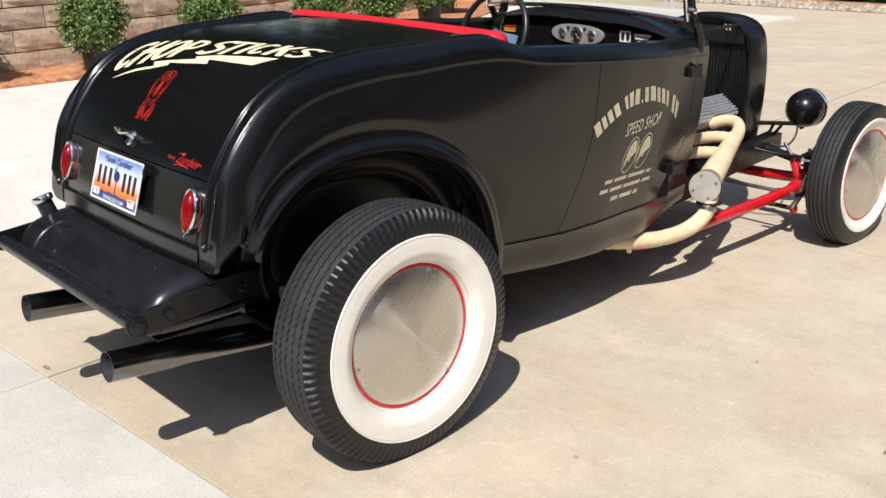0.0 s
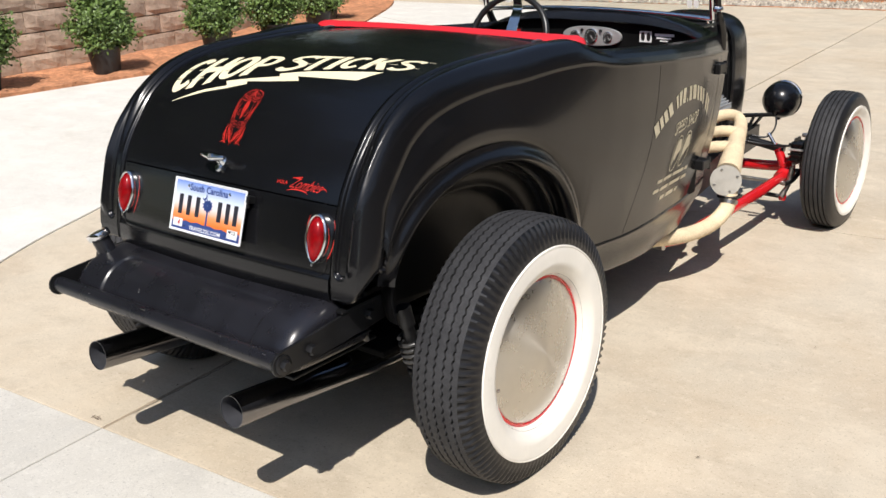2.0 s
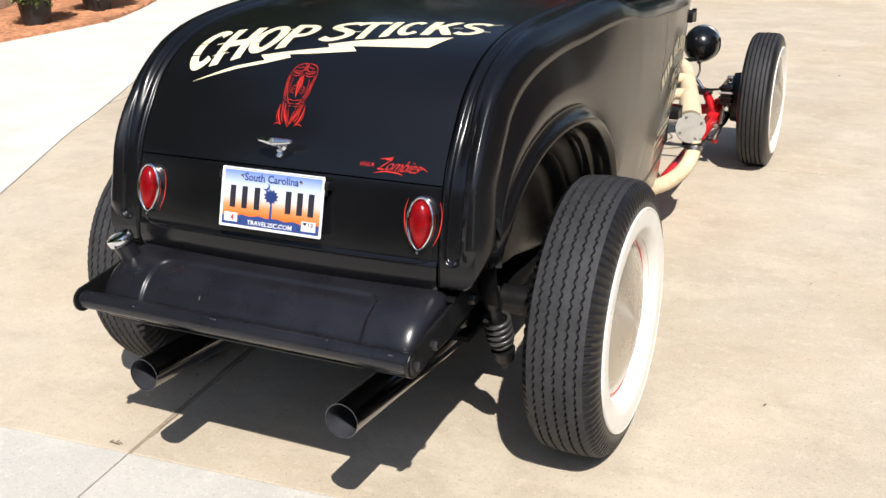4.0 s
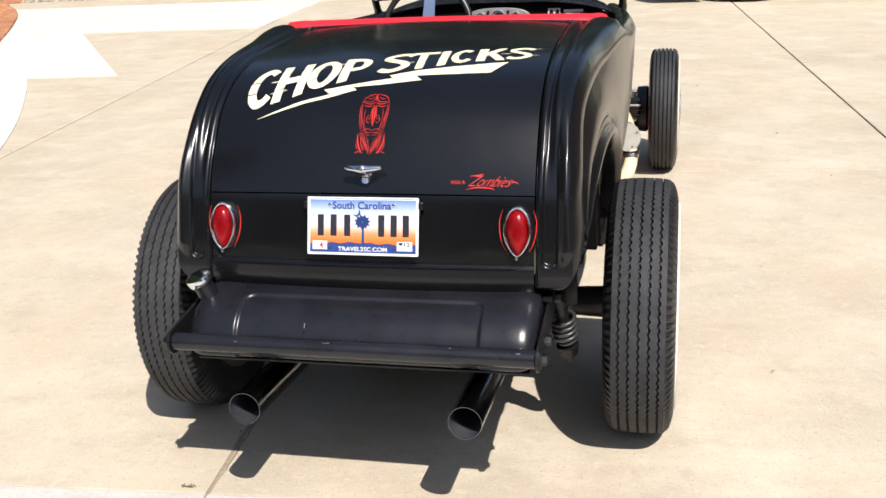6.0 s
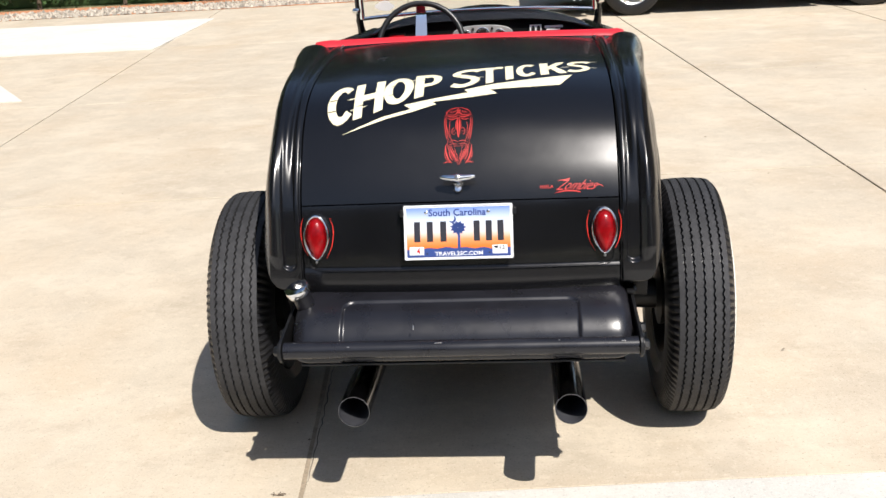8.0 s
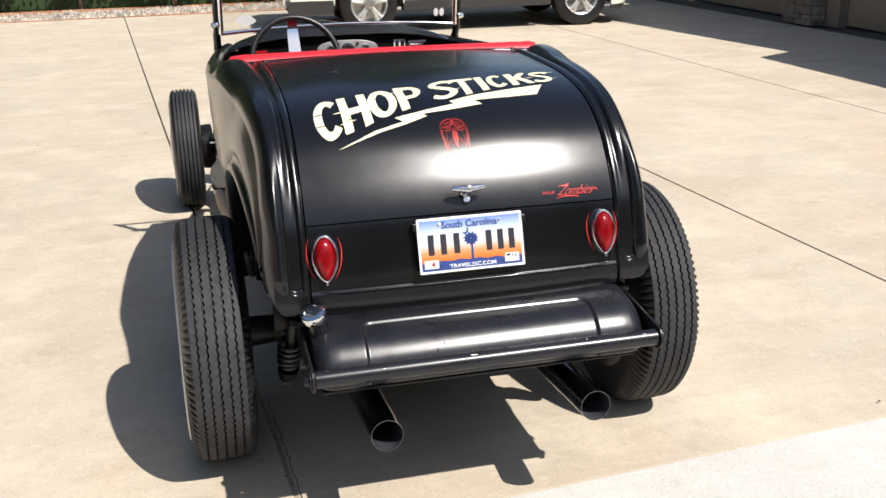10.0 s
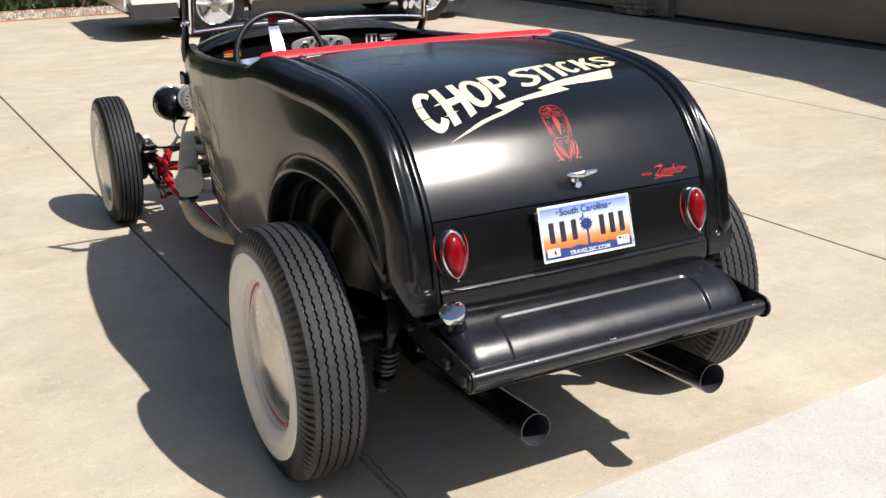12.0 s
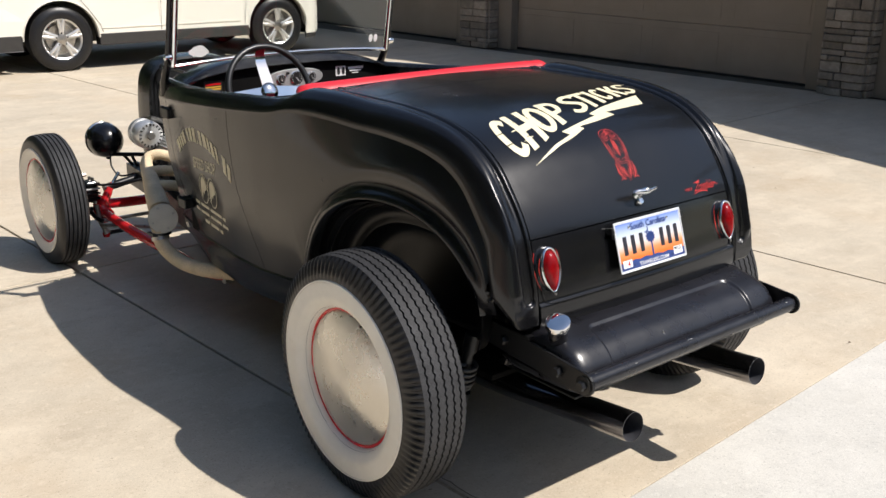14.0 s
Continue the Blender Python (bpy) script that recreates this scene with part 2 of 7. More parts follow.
def thing(name, label, category, group="", kind="", at=(0, 0, 0), rz=0):
    ob = new(name)
    ob.matrix_basis = pose(*at, 0, 0, rz)
    return tagged(ob, label, category, group, kind)


def edge_split(me, deg=35):
    me.set_sharp_from_angle(angle=radians(deg))
    return me


def grid_mesh(name, rows, close_u=False, close_v=False, flip=False, sharp=None):
    """A skin over rows of points."""
    nv, nu = len(rows), len(rows[0])
    verts = [p for r in rows for p in r]
    faces = []
    for i in range(nv if close_v else nv - 1):
        for j in range(nu if close_u else nu - 1):
            a, b, c, d = i * nu + j, i * nu + (j + 1) % nu, (i + 1) % nv * nu + (j + 1) % nu, (i + 1) % nv * nu + j
            faces.append((d, c, b, a) if flip else (a, b, c, d))
    me = mesh_of(name, verts, faces)
    return edge_split(me, sharp) if sharp else me


def face_out(me, centre=(0.0, 0.2, 0.6)):
    """Turn the faces of a skin so that they look away from a centre."""
    c = Vector(centre)
    if sum((p.center - c).dot(p.normal) * p.area for p in me.polygons) < 0:
        me.flip_normals()
    return me


def thicken(ob, t, offset=-1):
    if offset == -1:
        face_out(ob.data)
    md = ob.modifiers.new("thickness", "SOLIDIFY")
    md.thickness, md.offset = t, offset
    me = bpy.data.meshes.new_from_object(ob.evaluated_get(bpy.context.evaluated_depsgraph_get()))
    me.name = ob.data.name
    me.set_sharp_from_angle(angle=radians(48))
    ob.modifiers.remove(md)
    ob.data = me
    return ob


def bev(ob, w, seg=2):
    md = ob.modifiers.new("edges", "BEVEL")
    md.width, md.segments, md.limit_method = w, seg, "ANGLE"
    return ob


def box_bm(x0, x1, y0, y1, z0, z1, b=0.0, seg=2):
    bm = bmesh.new()
    bmesh.ops.create_cube(bm, size=1)
    for v in bm.verts:
        v.co = Vector((x0 + (v.co.x + 0.5) * (x1 - x0), y0 + (v.co.y + 0.5) * (y1 - y0), z0 + (v.co.z + 0.5) * (z1 - z0)))
    if b:
        bmesh.ops.bevel(bm, geom=list(bm.edges), offset=b, segments=seg, affect="EDGES", profile=0.5)
    return bm


def prism_bm(outline, z0, z1, b=0.0):
    """A flat outline in x, y raised from z0 to z1."""
    bm = bmesh.new()
    lo = [bm.verts.new((x, y, z0)) for x, y in outline]
    hi = [bm.verts.new((x, y, z1)) for x, y in outline]
    top = bm.faces.new(hi)
    bm.faces.new(lo[::-1])
    n = len(lo)
    for i in range(n):
        bm.faces.new((lo[i], lo[(i + 1) % n], hi[(i + 1) % n], hi[i]))
    bmesh.ops.recalc_face_normals(bm, faces=bm.faces)
    if b:
        bmesh.ops.bevel(bm, geom=list(top.edges), offset=b, segments=2, affect="EDGES", profile=0.5)
    return bm


def catmull(pts, n=12, closed=False):
    pts = [Vector(p) for p in pts]
    out = []
    m = len(pts)
    for i in range(m if closed else m - 1):
        p1, p2 = pts[i], pts[(i + 1) % m]
        p0 = pts[i - 1] if (i > 0 or closed) else p1 * 2 - p2
        p3 = pts[(i + 2) % m] if (i + 2 < m or closed) else p2 * 2 - p1
        for k in range(n):
            t = k / n
            out.append(0.5 * ((2 * p1) + (p2 - p0) * t + (2 * p0 - 5 * p1 + 4 * p2 - p3) * t * t + (3 * p1 - p0 - 3 * p2 + p3) * t ** 3))
    if not closed:
        out.append(pts[-1])
    return out


def tube_mesh(name, path, r, seg=16, caps=True, sharp=None):
    """A pipe along a path; r is one radius or one for each point."""
    path = [Vector(p) for p in path]
    n = len(path)
    rr = r if isinstance(r, (list, tuple)) else [r] * n
    tang = [(path[min(i + 1, n - 1)] - path[max(i - 1, 0)]).normalized() for i in range(n)]
    side = tang[0].orthogonal().normalized()
    verts, faces = [], []
    for i in range(n):
        side = (side - tang[i] * side.dot(tang[i])).normalized()
        up = tang[i].cross(side)
        for k in range(seg):
            a = 2 * math.pi * k / seg
            verts.append(path[i] + (side * math.cos(a) + up * math.sin(a)) * rr[i])
    for i in range(n - 1):
        for k in range(seg):
            faces.append((i * seg + k, i * seg + (k + 1) % seg, (i + 1) * seg + (k + 1) % seg, (i + 1) * seg + k))
    if caps:
        faces.append(tuple(range(seg))[::-1])
        faces.append(tuple((n - 1) * seg + k for k in range(seg)))
    me = mesh_of(name, verts, faces)
    return edge_split(me, sharp or 50)


def lathe_mesh(name, prof, seg=48, axis="x", sharp=40, wobble=None):
    """Turned about an axis; prof is (along, radius)."""
    verts, faces = [], []
    n = len(prof)
    for k in range(seg):
        a = 2 * math.pi * k / seg
        for j, (u, r) in enumerate(prof):
            if wobble:
                u, r = wobble(j, k, u, r)
            c, s = math.cos(a) * r, math.sin(a) * r
            verts.append({"x": (u, c, s), "y": (c, u, s), "z": (c, s, u)}[axis])
    for k in range(seg):
        for j in range(n - 1):
            a, b = k * n + j, (k + 1) % seg * n + j
            faces.append((a, a + 1, b + 1, b))
    return edge_split(mesh_of(name, verts, faces), sharp)


def bolt_mesh(name, r, h, axis="x"):
    return lathe_mesh(name, [(0, 0.0001), (0, r), (h * 0.7, r), (h, r * 0.8), (h, 0.0001)], 6, axis, 30)


def aim(p, d):
    """A pose at p whose z axis runs along d."""
    q = Vector(d).to_track_quat("Z", "Y")
    return Matrix.Translation(p) @ q.to_matrix().to_4x4()

# ---- the setting: driveway grid ----
GO = Vector((-0.51, -0.855, 0))
GB = radians(3.45)
GRID = Matrix(((math.cos(GB + radians(1.4)), -math.sin(GB), 0, GO.x), (math.sin(GB + radians(1.4)), math.cos(GB), 0, GO.y), (0, 0, 1, 0), (0, 0, 0, 1)))
HGRID = Matrix.Translation(GO) @ Matrix.Rotation(radians(3.6), 4, "Z")


def skew(u, v):
    """The joints to the right of the car run a little closer together towards the far end."""
    return (u - 0.0255 * min(max(u / 2.95, 0.0), 1.0) * max(v, 0.0), v)


def uv(u, v, z=0.0):
    return GRID @ Vector((*skew(u, v), z))


bm = bmesh.new()
bmesh.ops.create_grid(bm, x_segments=24, y_segments=24, size=260)
ground = part("ground", bm, GROUND, m=Matrix.Translation((0, 0, -0.035)))
tagged(ground, "dull green ground that reaches the horizon", "ground", kind="structure")

driveway = put("driveway", mesh_of("driveway", [uv(-9, -9, -0.014), uv(9.2, -9, -0.014), uv(9.2, 13.4, -0.014), uv(-9, 13.4, -0.014)], [(0, 1, 2, 3)], False), JOINT)
tagged(driveway, "tan concrete driveway in large slabs with dark joints", "driveway", kind="structure")
UJ = [-8.9, -5.8, -2.9, 0.0, 2.95, 5.62, 8.55]
VJ = [0.0, 3.17, 6.25, 9.4, 13.2]
gap = 0.0065
for i in range(len(UJ) - 1):
    for j in range(len(VJ) - 1):
        bm = prism_bm([skew(*p) for p in ((UJ[i] + gap, VJ[j] + (gap if j else 0.002)), (UJ[i + 1] - gap, VJ[j] + (gap if j else 0.002)), (UJ[i + 1] - gap, VJ[j + 1] - gap), (UJ[i] + gap, VJ[j + 1] - gap))], -0.03, 0, 0.004)
        part("slab", bm, CONCRETE, driveway, m=GRID)
for k, u0 in enumerate((-8.9, -5.8, -2.9, 0.0, 2.95, 5.62)):
    u1 = UJ[k + 1]
    bm = prism_bm([(u0 + 0.003, -4.7 + gap), (u1 - 0.003, -4.7 + gap), (u1 - 0.003, -0.002), (u0 + 0.003, -0.002)], -0.03, 0.002, 0.004)
    part("apron_slab", bm, APRON, driveway, "paler concrete apron slab", m=GRID)
    bm = prism_bm([(u0 + gap, -9 + gap), (u1 - gap, -9 + gap), (u1 - gap, -4.7 - gap), (u0 + gap, -4.7 - gap)], -0.03, -0.004, 0.004)
    part("street_strip", bm, ASPHALT, driveway, "dark asphalt street beside the apron", m=GRID)

# broken joint edges and cracks
def crack(pts, w, seed):
    r = random.Random(seed)
    line = catmull([uv(a, b, 0.0) for a, b in pts], 14)
    left, right = [], []
    for k, p in enumerate(line):
        d = (line[min(k + 1, len(line) - 1)] - line[max(k - 1, 0)]).normalized()
        n = Vector((-d.y, d.x, 0))
        f = math.sin(math.pi * k / (len(line) - 1)) ** 0.5
        j = n * r.uniform(-0.004, 0.004)
        ww = w * f * r.uniform(0.4, 1.3)
        left.append(p + n * ww + j + Vector((0, 0, 0.0032)))
        right.append(p - n * ww + j + Vector((0, 0, 0.0032)))
    put("crack", face_out(grid_mesh("crack", [left, right]), (0, 0, -1)), JOINT, driveway, "thin dark crack in the concrete")


crack([(0.01, 0.05), (0.014, 0.5), (0.008, 0.9)], 0.002, 6)

# tan filler in the tooled joint behind the car, and a dry twig at its end
FILLER = mat("sandy_joint_filler", (0.34, 0.275, 0.195), 0.95, var=0.25, scale=14, bump=0.003, bscale=90, fine=0.2)
part("joint_filler", prism_bm([(-0.007, 0.0), (0.007, 0.0), (0.007, 1.1), (-0.007, 1.1)], -0.0138, -0.0022), FILLER, driveway, "sandy filler in a shallow tooled joint", m=GRID)
twig = thing("twig", "small dry reddish-brown twig lying on the joint", "twig", at=(-0.585, -0.836, 0.003))
for pts, r in (([(-0.02, 0.008, 0.0), (0.0, 0.001, 0.002), (0.022, 0.003, 0.0)], 0.0012), ([(-0.014, 0.014, 0.001), (-0.008, 0.008, 0.004), (-0.012, -0.004, 0.0)], 0.0010), ([(0.002, 0.002, 0.001), (0.010, 0.010, 0.005), (0.008, 0.018, 0.002)], 0.0010), ([(0.008, 0.003, 0.001), (0.018, 0.009, 0.003), (0.027, 0.008, 0.0)], 0.0011)):
    put("stem", tube_mesh("stem", catmull(pts, 4), r, 6), BARK, twig)

# a few dry leaf crumbs on the concrete
lr = random.Random(77)
verts, faces = [], []
for _ in range(150):
    p = Vector((lr.uniform(-6, 6.5), lr.uniform(-2.9, 9.5), 0.0065))
    a, ln, w = lr.uniform(0, 6.28), lr.uniform(0.005, 0.014), lr.uniform(0.003, 0.007)
    d, n = Vector((math.cos(a), math.sin(a), 0)), Vector((-math.sin(a), math.cos(a), 0))
    k = len(verts)
    verts += [p - d * ln, p + n * w + Vector((0, 0, 0.004)), p + d * ln + Vector((0, 0, lr.uniform(0, 0.005))), p - n * w + Vector((0, 0, 0.001))]
    faces.append((k, k + 3, k + 2, k + 1))
tagged(put("leaf_litter", mesh_of("leaf_litter", verts, faces, False), BARK), "dry brown leaf crumbs scattered on the concrete", "leaf litter", kind="stuff")

# pale walkway that curves along the planting bed
inner = catmull([(-1.55, -1.0, 0), (-2.10, -0.52, 0), (-2.46, 0.02, 0), (-2.78, 0.72, 0), (-3.32, 1.76, 0), (-3.62, 2.42, 0), (-4.20, 3.56, 0), (-4.90, 4.72, 0), (-5.32, 5.34, 0)], 8)
bed_edge = catmull([(-6.9, -3.0, 0), (-6.76, 0.0, 0), (-6.70, 1.2, 0), (-6.62, 2.4, 0), (-6.46, 3.8, 0), (-6.24, 5.1, 0), (-6.34, 5.75, 0), (-6.95, 7.1, 0), (-8.7, 10.1, 0), (-10.4, 12.0, 0)], 6)
def ground_sheet(name, pts, z0, z1, material, label, category, b=0.0):
    bm = prism_bm([(p[0], p[1]) for p in pts], z0, z1, b)
    bmesh.ops.triangulate(bm, faces=[f for f in bm.faces if len(f.verts) > 4])
    ob = part(name, bm, material)
    return tagged(ob, label, category, kind="structure")


low_walk = [(p.x, p.y) for p in inner] + [(p.x, p.y) for p in reversed([q for q in bed_edge if q.y < 5.3])] + [(-1.55, -3.0)]
ground_sheet("pavement_walk", low_walk, -0.03, 0.012, CONCRETE_NEW, "bright pale concrete walkway with a curved edge beside the driveway", "walkway", 0.003)
ground_sheet("pavement_pad", [(-5.33, 5.35), (-4.39, 5.42), (-6.46, 8.17), (-8.0, 8.9), (-6.95, 7.1), (-6.34, 5.76), (-6.27, 5.32)], -0.03, 0.0125, CONCRETE_NEW, "bright pale concrete landing with a pointed corner", "walkway", 0.003)
ground_sheet("pavement_far", [(-6.46, 8.18), (-4.12, 8.26), (-4.15, 10.95), (-9.6, 10.75), (-8.0, 8.92)], -0.03, 0.013, CONCRETE_NEW, "bright pale concrete pad beyond the driveway", "walkway", 0.003)

# planting bed, block wall
soil = [(p.x, p.y) for p in bed_edge] + [(-11.5, 12.0), (-9.6, 9.2), (-8.5, 6.8), (-7.9, 4.6), (-7.68, 3.0), (-7.6, 1.2), (-7.8, -3.0)]
bm = prism_bm(soil, -0.03, 0.03)
bmesh.ops.triangulate(bm, faces=[f for f in bm.faces if len(f.verts) > 4])
bmesh.ops.subdivide_edges(bm, edges=list(bm.edges), cuts=2, use_grid_fill=True)
rng = random.Random(3)
for v in bm.verts:
    if v.co.z > 0.02:
        v.co.z += rng.uniform(-0.008, 0.03)
tagged(part("planting_bed", bm, SOIL), "reddish bare soil bed at the foot of the block wall", "soil bed", kind="structure")

wall_line = catmull([(-7.85, -3.2, 0), (-7.66, -0.4, 0), (-7.6, 1.4, 0), (-7.68, 3.0, 0), (-7.92, 4.7, 0), (-8.4, 6.6, 0), (-9.5, 9.2, 0), (-11.2, 12.0, 0)], 40)
acc = [0.0]
for a, b in zip(wall_line, wall_line[1:]):
    acc.append(acc[-1] + (b - a).length)


def on_wall(s):
    k = max(i for i in range(len(acc) - 1) if acc[i] <= s)
    f = (s - acc[k]) / (acc[k + 1] - acc[k])
    return wall_line[k].lerp(wall_line[k + 1], f), (wall_line[k + 1] - wall_line[k]).normalized()


core_pts = []
for s in np.linspace(0, acc[-1] - 0.01, 60):
    p, d = on_wall(float(s))
    core_pts.append((p, Vector((d.y, -d.x, 0))))
# core behind the blocks, coloured dark as shade in their gaps
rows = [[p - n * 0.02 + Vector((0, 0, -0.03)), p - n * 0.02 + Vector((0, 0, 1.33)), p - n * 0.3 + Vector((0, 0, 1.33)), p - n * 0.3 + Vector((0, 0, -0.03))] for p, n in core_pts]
wall_west = put("wall_west", grid_mesh("wall_west", rows, close_u=True, sharp=30), GAP_SHADE)
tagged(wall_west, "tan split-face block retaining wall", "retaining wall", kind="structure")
block_meshes = []
for k in range(8):
    r2 = random.Random(40 + k)
    bm = box_bm(-0.277, 0.277, -0.02, 0.16, 0.005, 0.215, 0)
    bmesh.ops.subdivide_edges(bm, edges=[e for e in bm.edges if abs(e.verts[0].co.y - e.verts[1].co.y) < 0.01 and e.verts[0].co.y > 0.1], cuts=3, use_grid_fill=True)
    for v in bm.verts:
        if v.co.y > 0.15:
            rim_v = abs(v.co.x) > 0.25 or v.co.z < 0.02 or v.co.z > 0.2
            v.co.y = 0.035 + (r2.uniform(0, 0.008) if rim_v else r2.uniform(0.014, 0.026))
            v.co.x += r2.uniform(-0.006, 0.006)
    me = bpy.data.meshes.new("block")
    bm.to_mesh(me)
    bm.free()
    me.materials.append(BLOCK)
    block_meshes.append(me)
r2 = random.Random(9)
for row in range(6):
    s = 0.30 + (0.28 if row % 2 else 0.0) + 0.06 * (row % 3)
    while s < acc[-1] - 0.3:
        if 2.0 < s < 13.5:
            p, d = on_wall(s)
            n = Vector((d.y, -d.x, 0))
            rot = Matrix((( -d.x, n.x, 0), (-d.y, n.y, 0), (0, 0, 1))).to_4x4()
            put("block", block_meshes[r2.randrange(8)], None, wall_west, m=Matrix.Translation(p + Vector((0, 0, 0.02 + row * 0.222 - 0.03))) @ rot)
        s += 0.562


# ---- foliage ----
def leaf_cloud(name, centre, size, count, leaf, seed, flat=1.0):
    """Many small leaves in clumps with an uneven outline."""
    r = random.Random(seed)
    clumps = []
    for _ in range(max(8, count // 55)):
        d = Vector((r.gauss(0, 1), r.gauss(0, 1), r.gauss(0, 0.9))).normalized() * r.uniform(0.35, 1.0)
        clumps.append(Vector((d.x * size[0], d.y * size[1], d.z * size[2])))
    verts, faces = [], []
    for _ in range(count):
        c = r.choice(clumps)
        p = Vector(centre) + c + Vector((r.gauss(0, 1) * size[0], r.gauss(0, 1) * size[1], r.gauss(0, 1) * size[2])) * 0.17
        if p.z < 0.03:
            continue
        out = (c + Vector((0, 0, 0.15))).normalized() + Vector((r.uniform(-1, 1), r.uniform(-1, 1), r.uniform(-0.7, 1))) * 0.8
        out.normalize()
        side = out.orthogonal().normalized()
        side.rotate(Matrix.Rotation(r.uniform(0, 6.28), 3, out))
        tip = out.cross(side)
        ln, w = leaf * r.uniform(0.7, 1.4), leaf * r.uniform(0.3, 0.5)
        k = len(verts)
        verts += [p, p + tip * ln * 0.5 + side * w + out * 0.1 * ln, p + tip * ln + out * 0.02, p + tip * ln * 0.5 - side * w + out * 0.1 * ln]
        faces.append((k, k + 1, k + 2, k + 3))
    return mesh_of(name, verts, faces, False)


def shrub(x, y, r, turn, seed):
    """A dense round shrub in a black nursery pot, set on the soil."""
    ob = thing("potted_shrub", "dense round green shrub in a black plastic nursery pot", "shrub", "potted shrubs along the wall", at=(x, y, 0.035))
    rr = random.Random(seed)
    put("pot", lathe_mesh("pot", [(0.0, 0.001), (0.0, 0.135), (0.03, 0.14), (0.24, 0.165), (0.242, 0.176), (0.266, 0.178), (0.268, 0.165), (0.235, 0.16), (0.23, 0.001)], 28, "z", 30), POT, ob, "black plastic nursery pot", m=Matrix.Rotation(radians(turn), 4, "X"))
    for k in range(6):
        a = rr.uniform(0, 6.28)
        pth = [(0.02 * math.cos(a), 0.02 * math.sin(a), 0.24), (r * 0.22 * math.cos(a), r * 0.22 * math.sin(a), 0.42), (r * 0.6 * math.cos(a), r * 0.6 * math.sin(a), 0.66)]
        put("stem", tube_mesh("stem", pth, [0.014, 0.010, 0.004], 6), BARK, ob)
    put("crown", leaf_cloud("crown", (0, 0, 0.49), (r * 0.92, r * 0.92, r * 0.82), 9000, 0.036, seed), LEAF, ob)
    return ob


for k, (x, y, r, turn) in enumerate(((-7.08, 0.98, 0.33, 2), (-7.00, 2.25, 0.34, -3), (-6.90, 3.52, 0.33, 4), (-6.75, 4.85, 0.32, -2), (-6.80, 5.78, 0.34, 3), (-7.30, 7.0, 0.35, -2), (-8.2, 8.1, 0.35, 2))):
    shrub(x, y, r, turn, 70 + k)

# hedge and gravel beyond the driveway
gr = random.Random(5)
verts, faces = [], []
for _ in range(5200):
    u = gr.uniform(-8.5, 4.5)
    v = 13.35 + gr.random() ** 1.4 * 0.8
    p = uv(u, v, 0.0)
    s = gr.uniform(0.018, 0.05)
    k = len(verts)
    a = gr.uniform(0, 6.28)
    for q in range(4):
        verts.append(p + Vector((math.cos(a + q * 1.57) * s, math.sin(a + q * 1.57) * s * 0.8, gr.uniform(-0.01, 0.004))))
    verts.append(p + Vector((gr.uniform(-0.3, 0.3) * s, gr.uniform(-0.3, 0.3) * s, s * gr.uniform(0.7, 1.2))))
    faces += [(k, k + 1, k + 4), (k + 1, k + 2, k + 4), (k + 2, k + 3, k + 4), (k + 3, k, k + 4)]
tagged(put("gravel_strip", mesh_of("gravel_strip", verts, faces, False), GRAVEL), "loose tan gravel strip at the edge of the driveway", "gravel", kind="stuff")
bm = prism_bm([(-9, 13.3), (5.5, 13.3), (5.5, 14.6), (-9, 14.6)], -0.03, 0.0)
tagged(part("gravel_bed", bm, SOIL, m=GRID), "brown soil under the gravel and hedge", "soil bed", kind="structure")
hedge = thing("hedge", "dense dark green hedge behind the gravel", "hedge", at=uv(-2, 14.7))
rows = []
hr = random.Random(8)
for k in range(11):
    c = (-7.5 + 1.45 * k, hr.uniform(-0.1, 0.2), 0.95)
    put("crown", leaf_cloud("crown", c, (0.95, 0.5, 0.95), 2300, 0.075, 300 + k), HEDGE, hedge)
    put("stem", tube_mesh("stem", [(c[0], c[1], -0.1), (c[0] + 0.05, c[1], 0.6), (c[0] - 0.1, c[1] + 0.05, 1.5)], [0.04, 0.03, 0.01], 6), BARK, hedge)
bm = box_bm(-8.3, 8.0, 0.25, 0.75, -0.1, 1.75, 0.1)
part("core", bm, HEDGE, hedge)

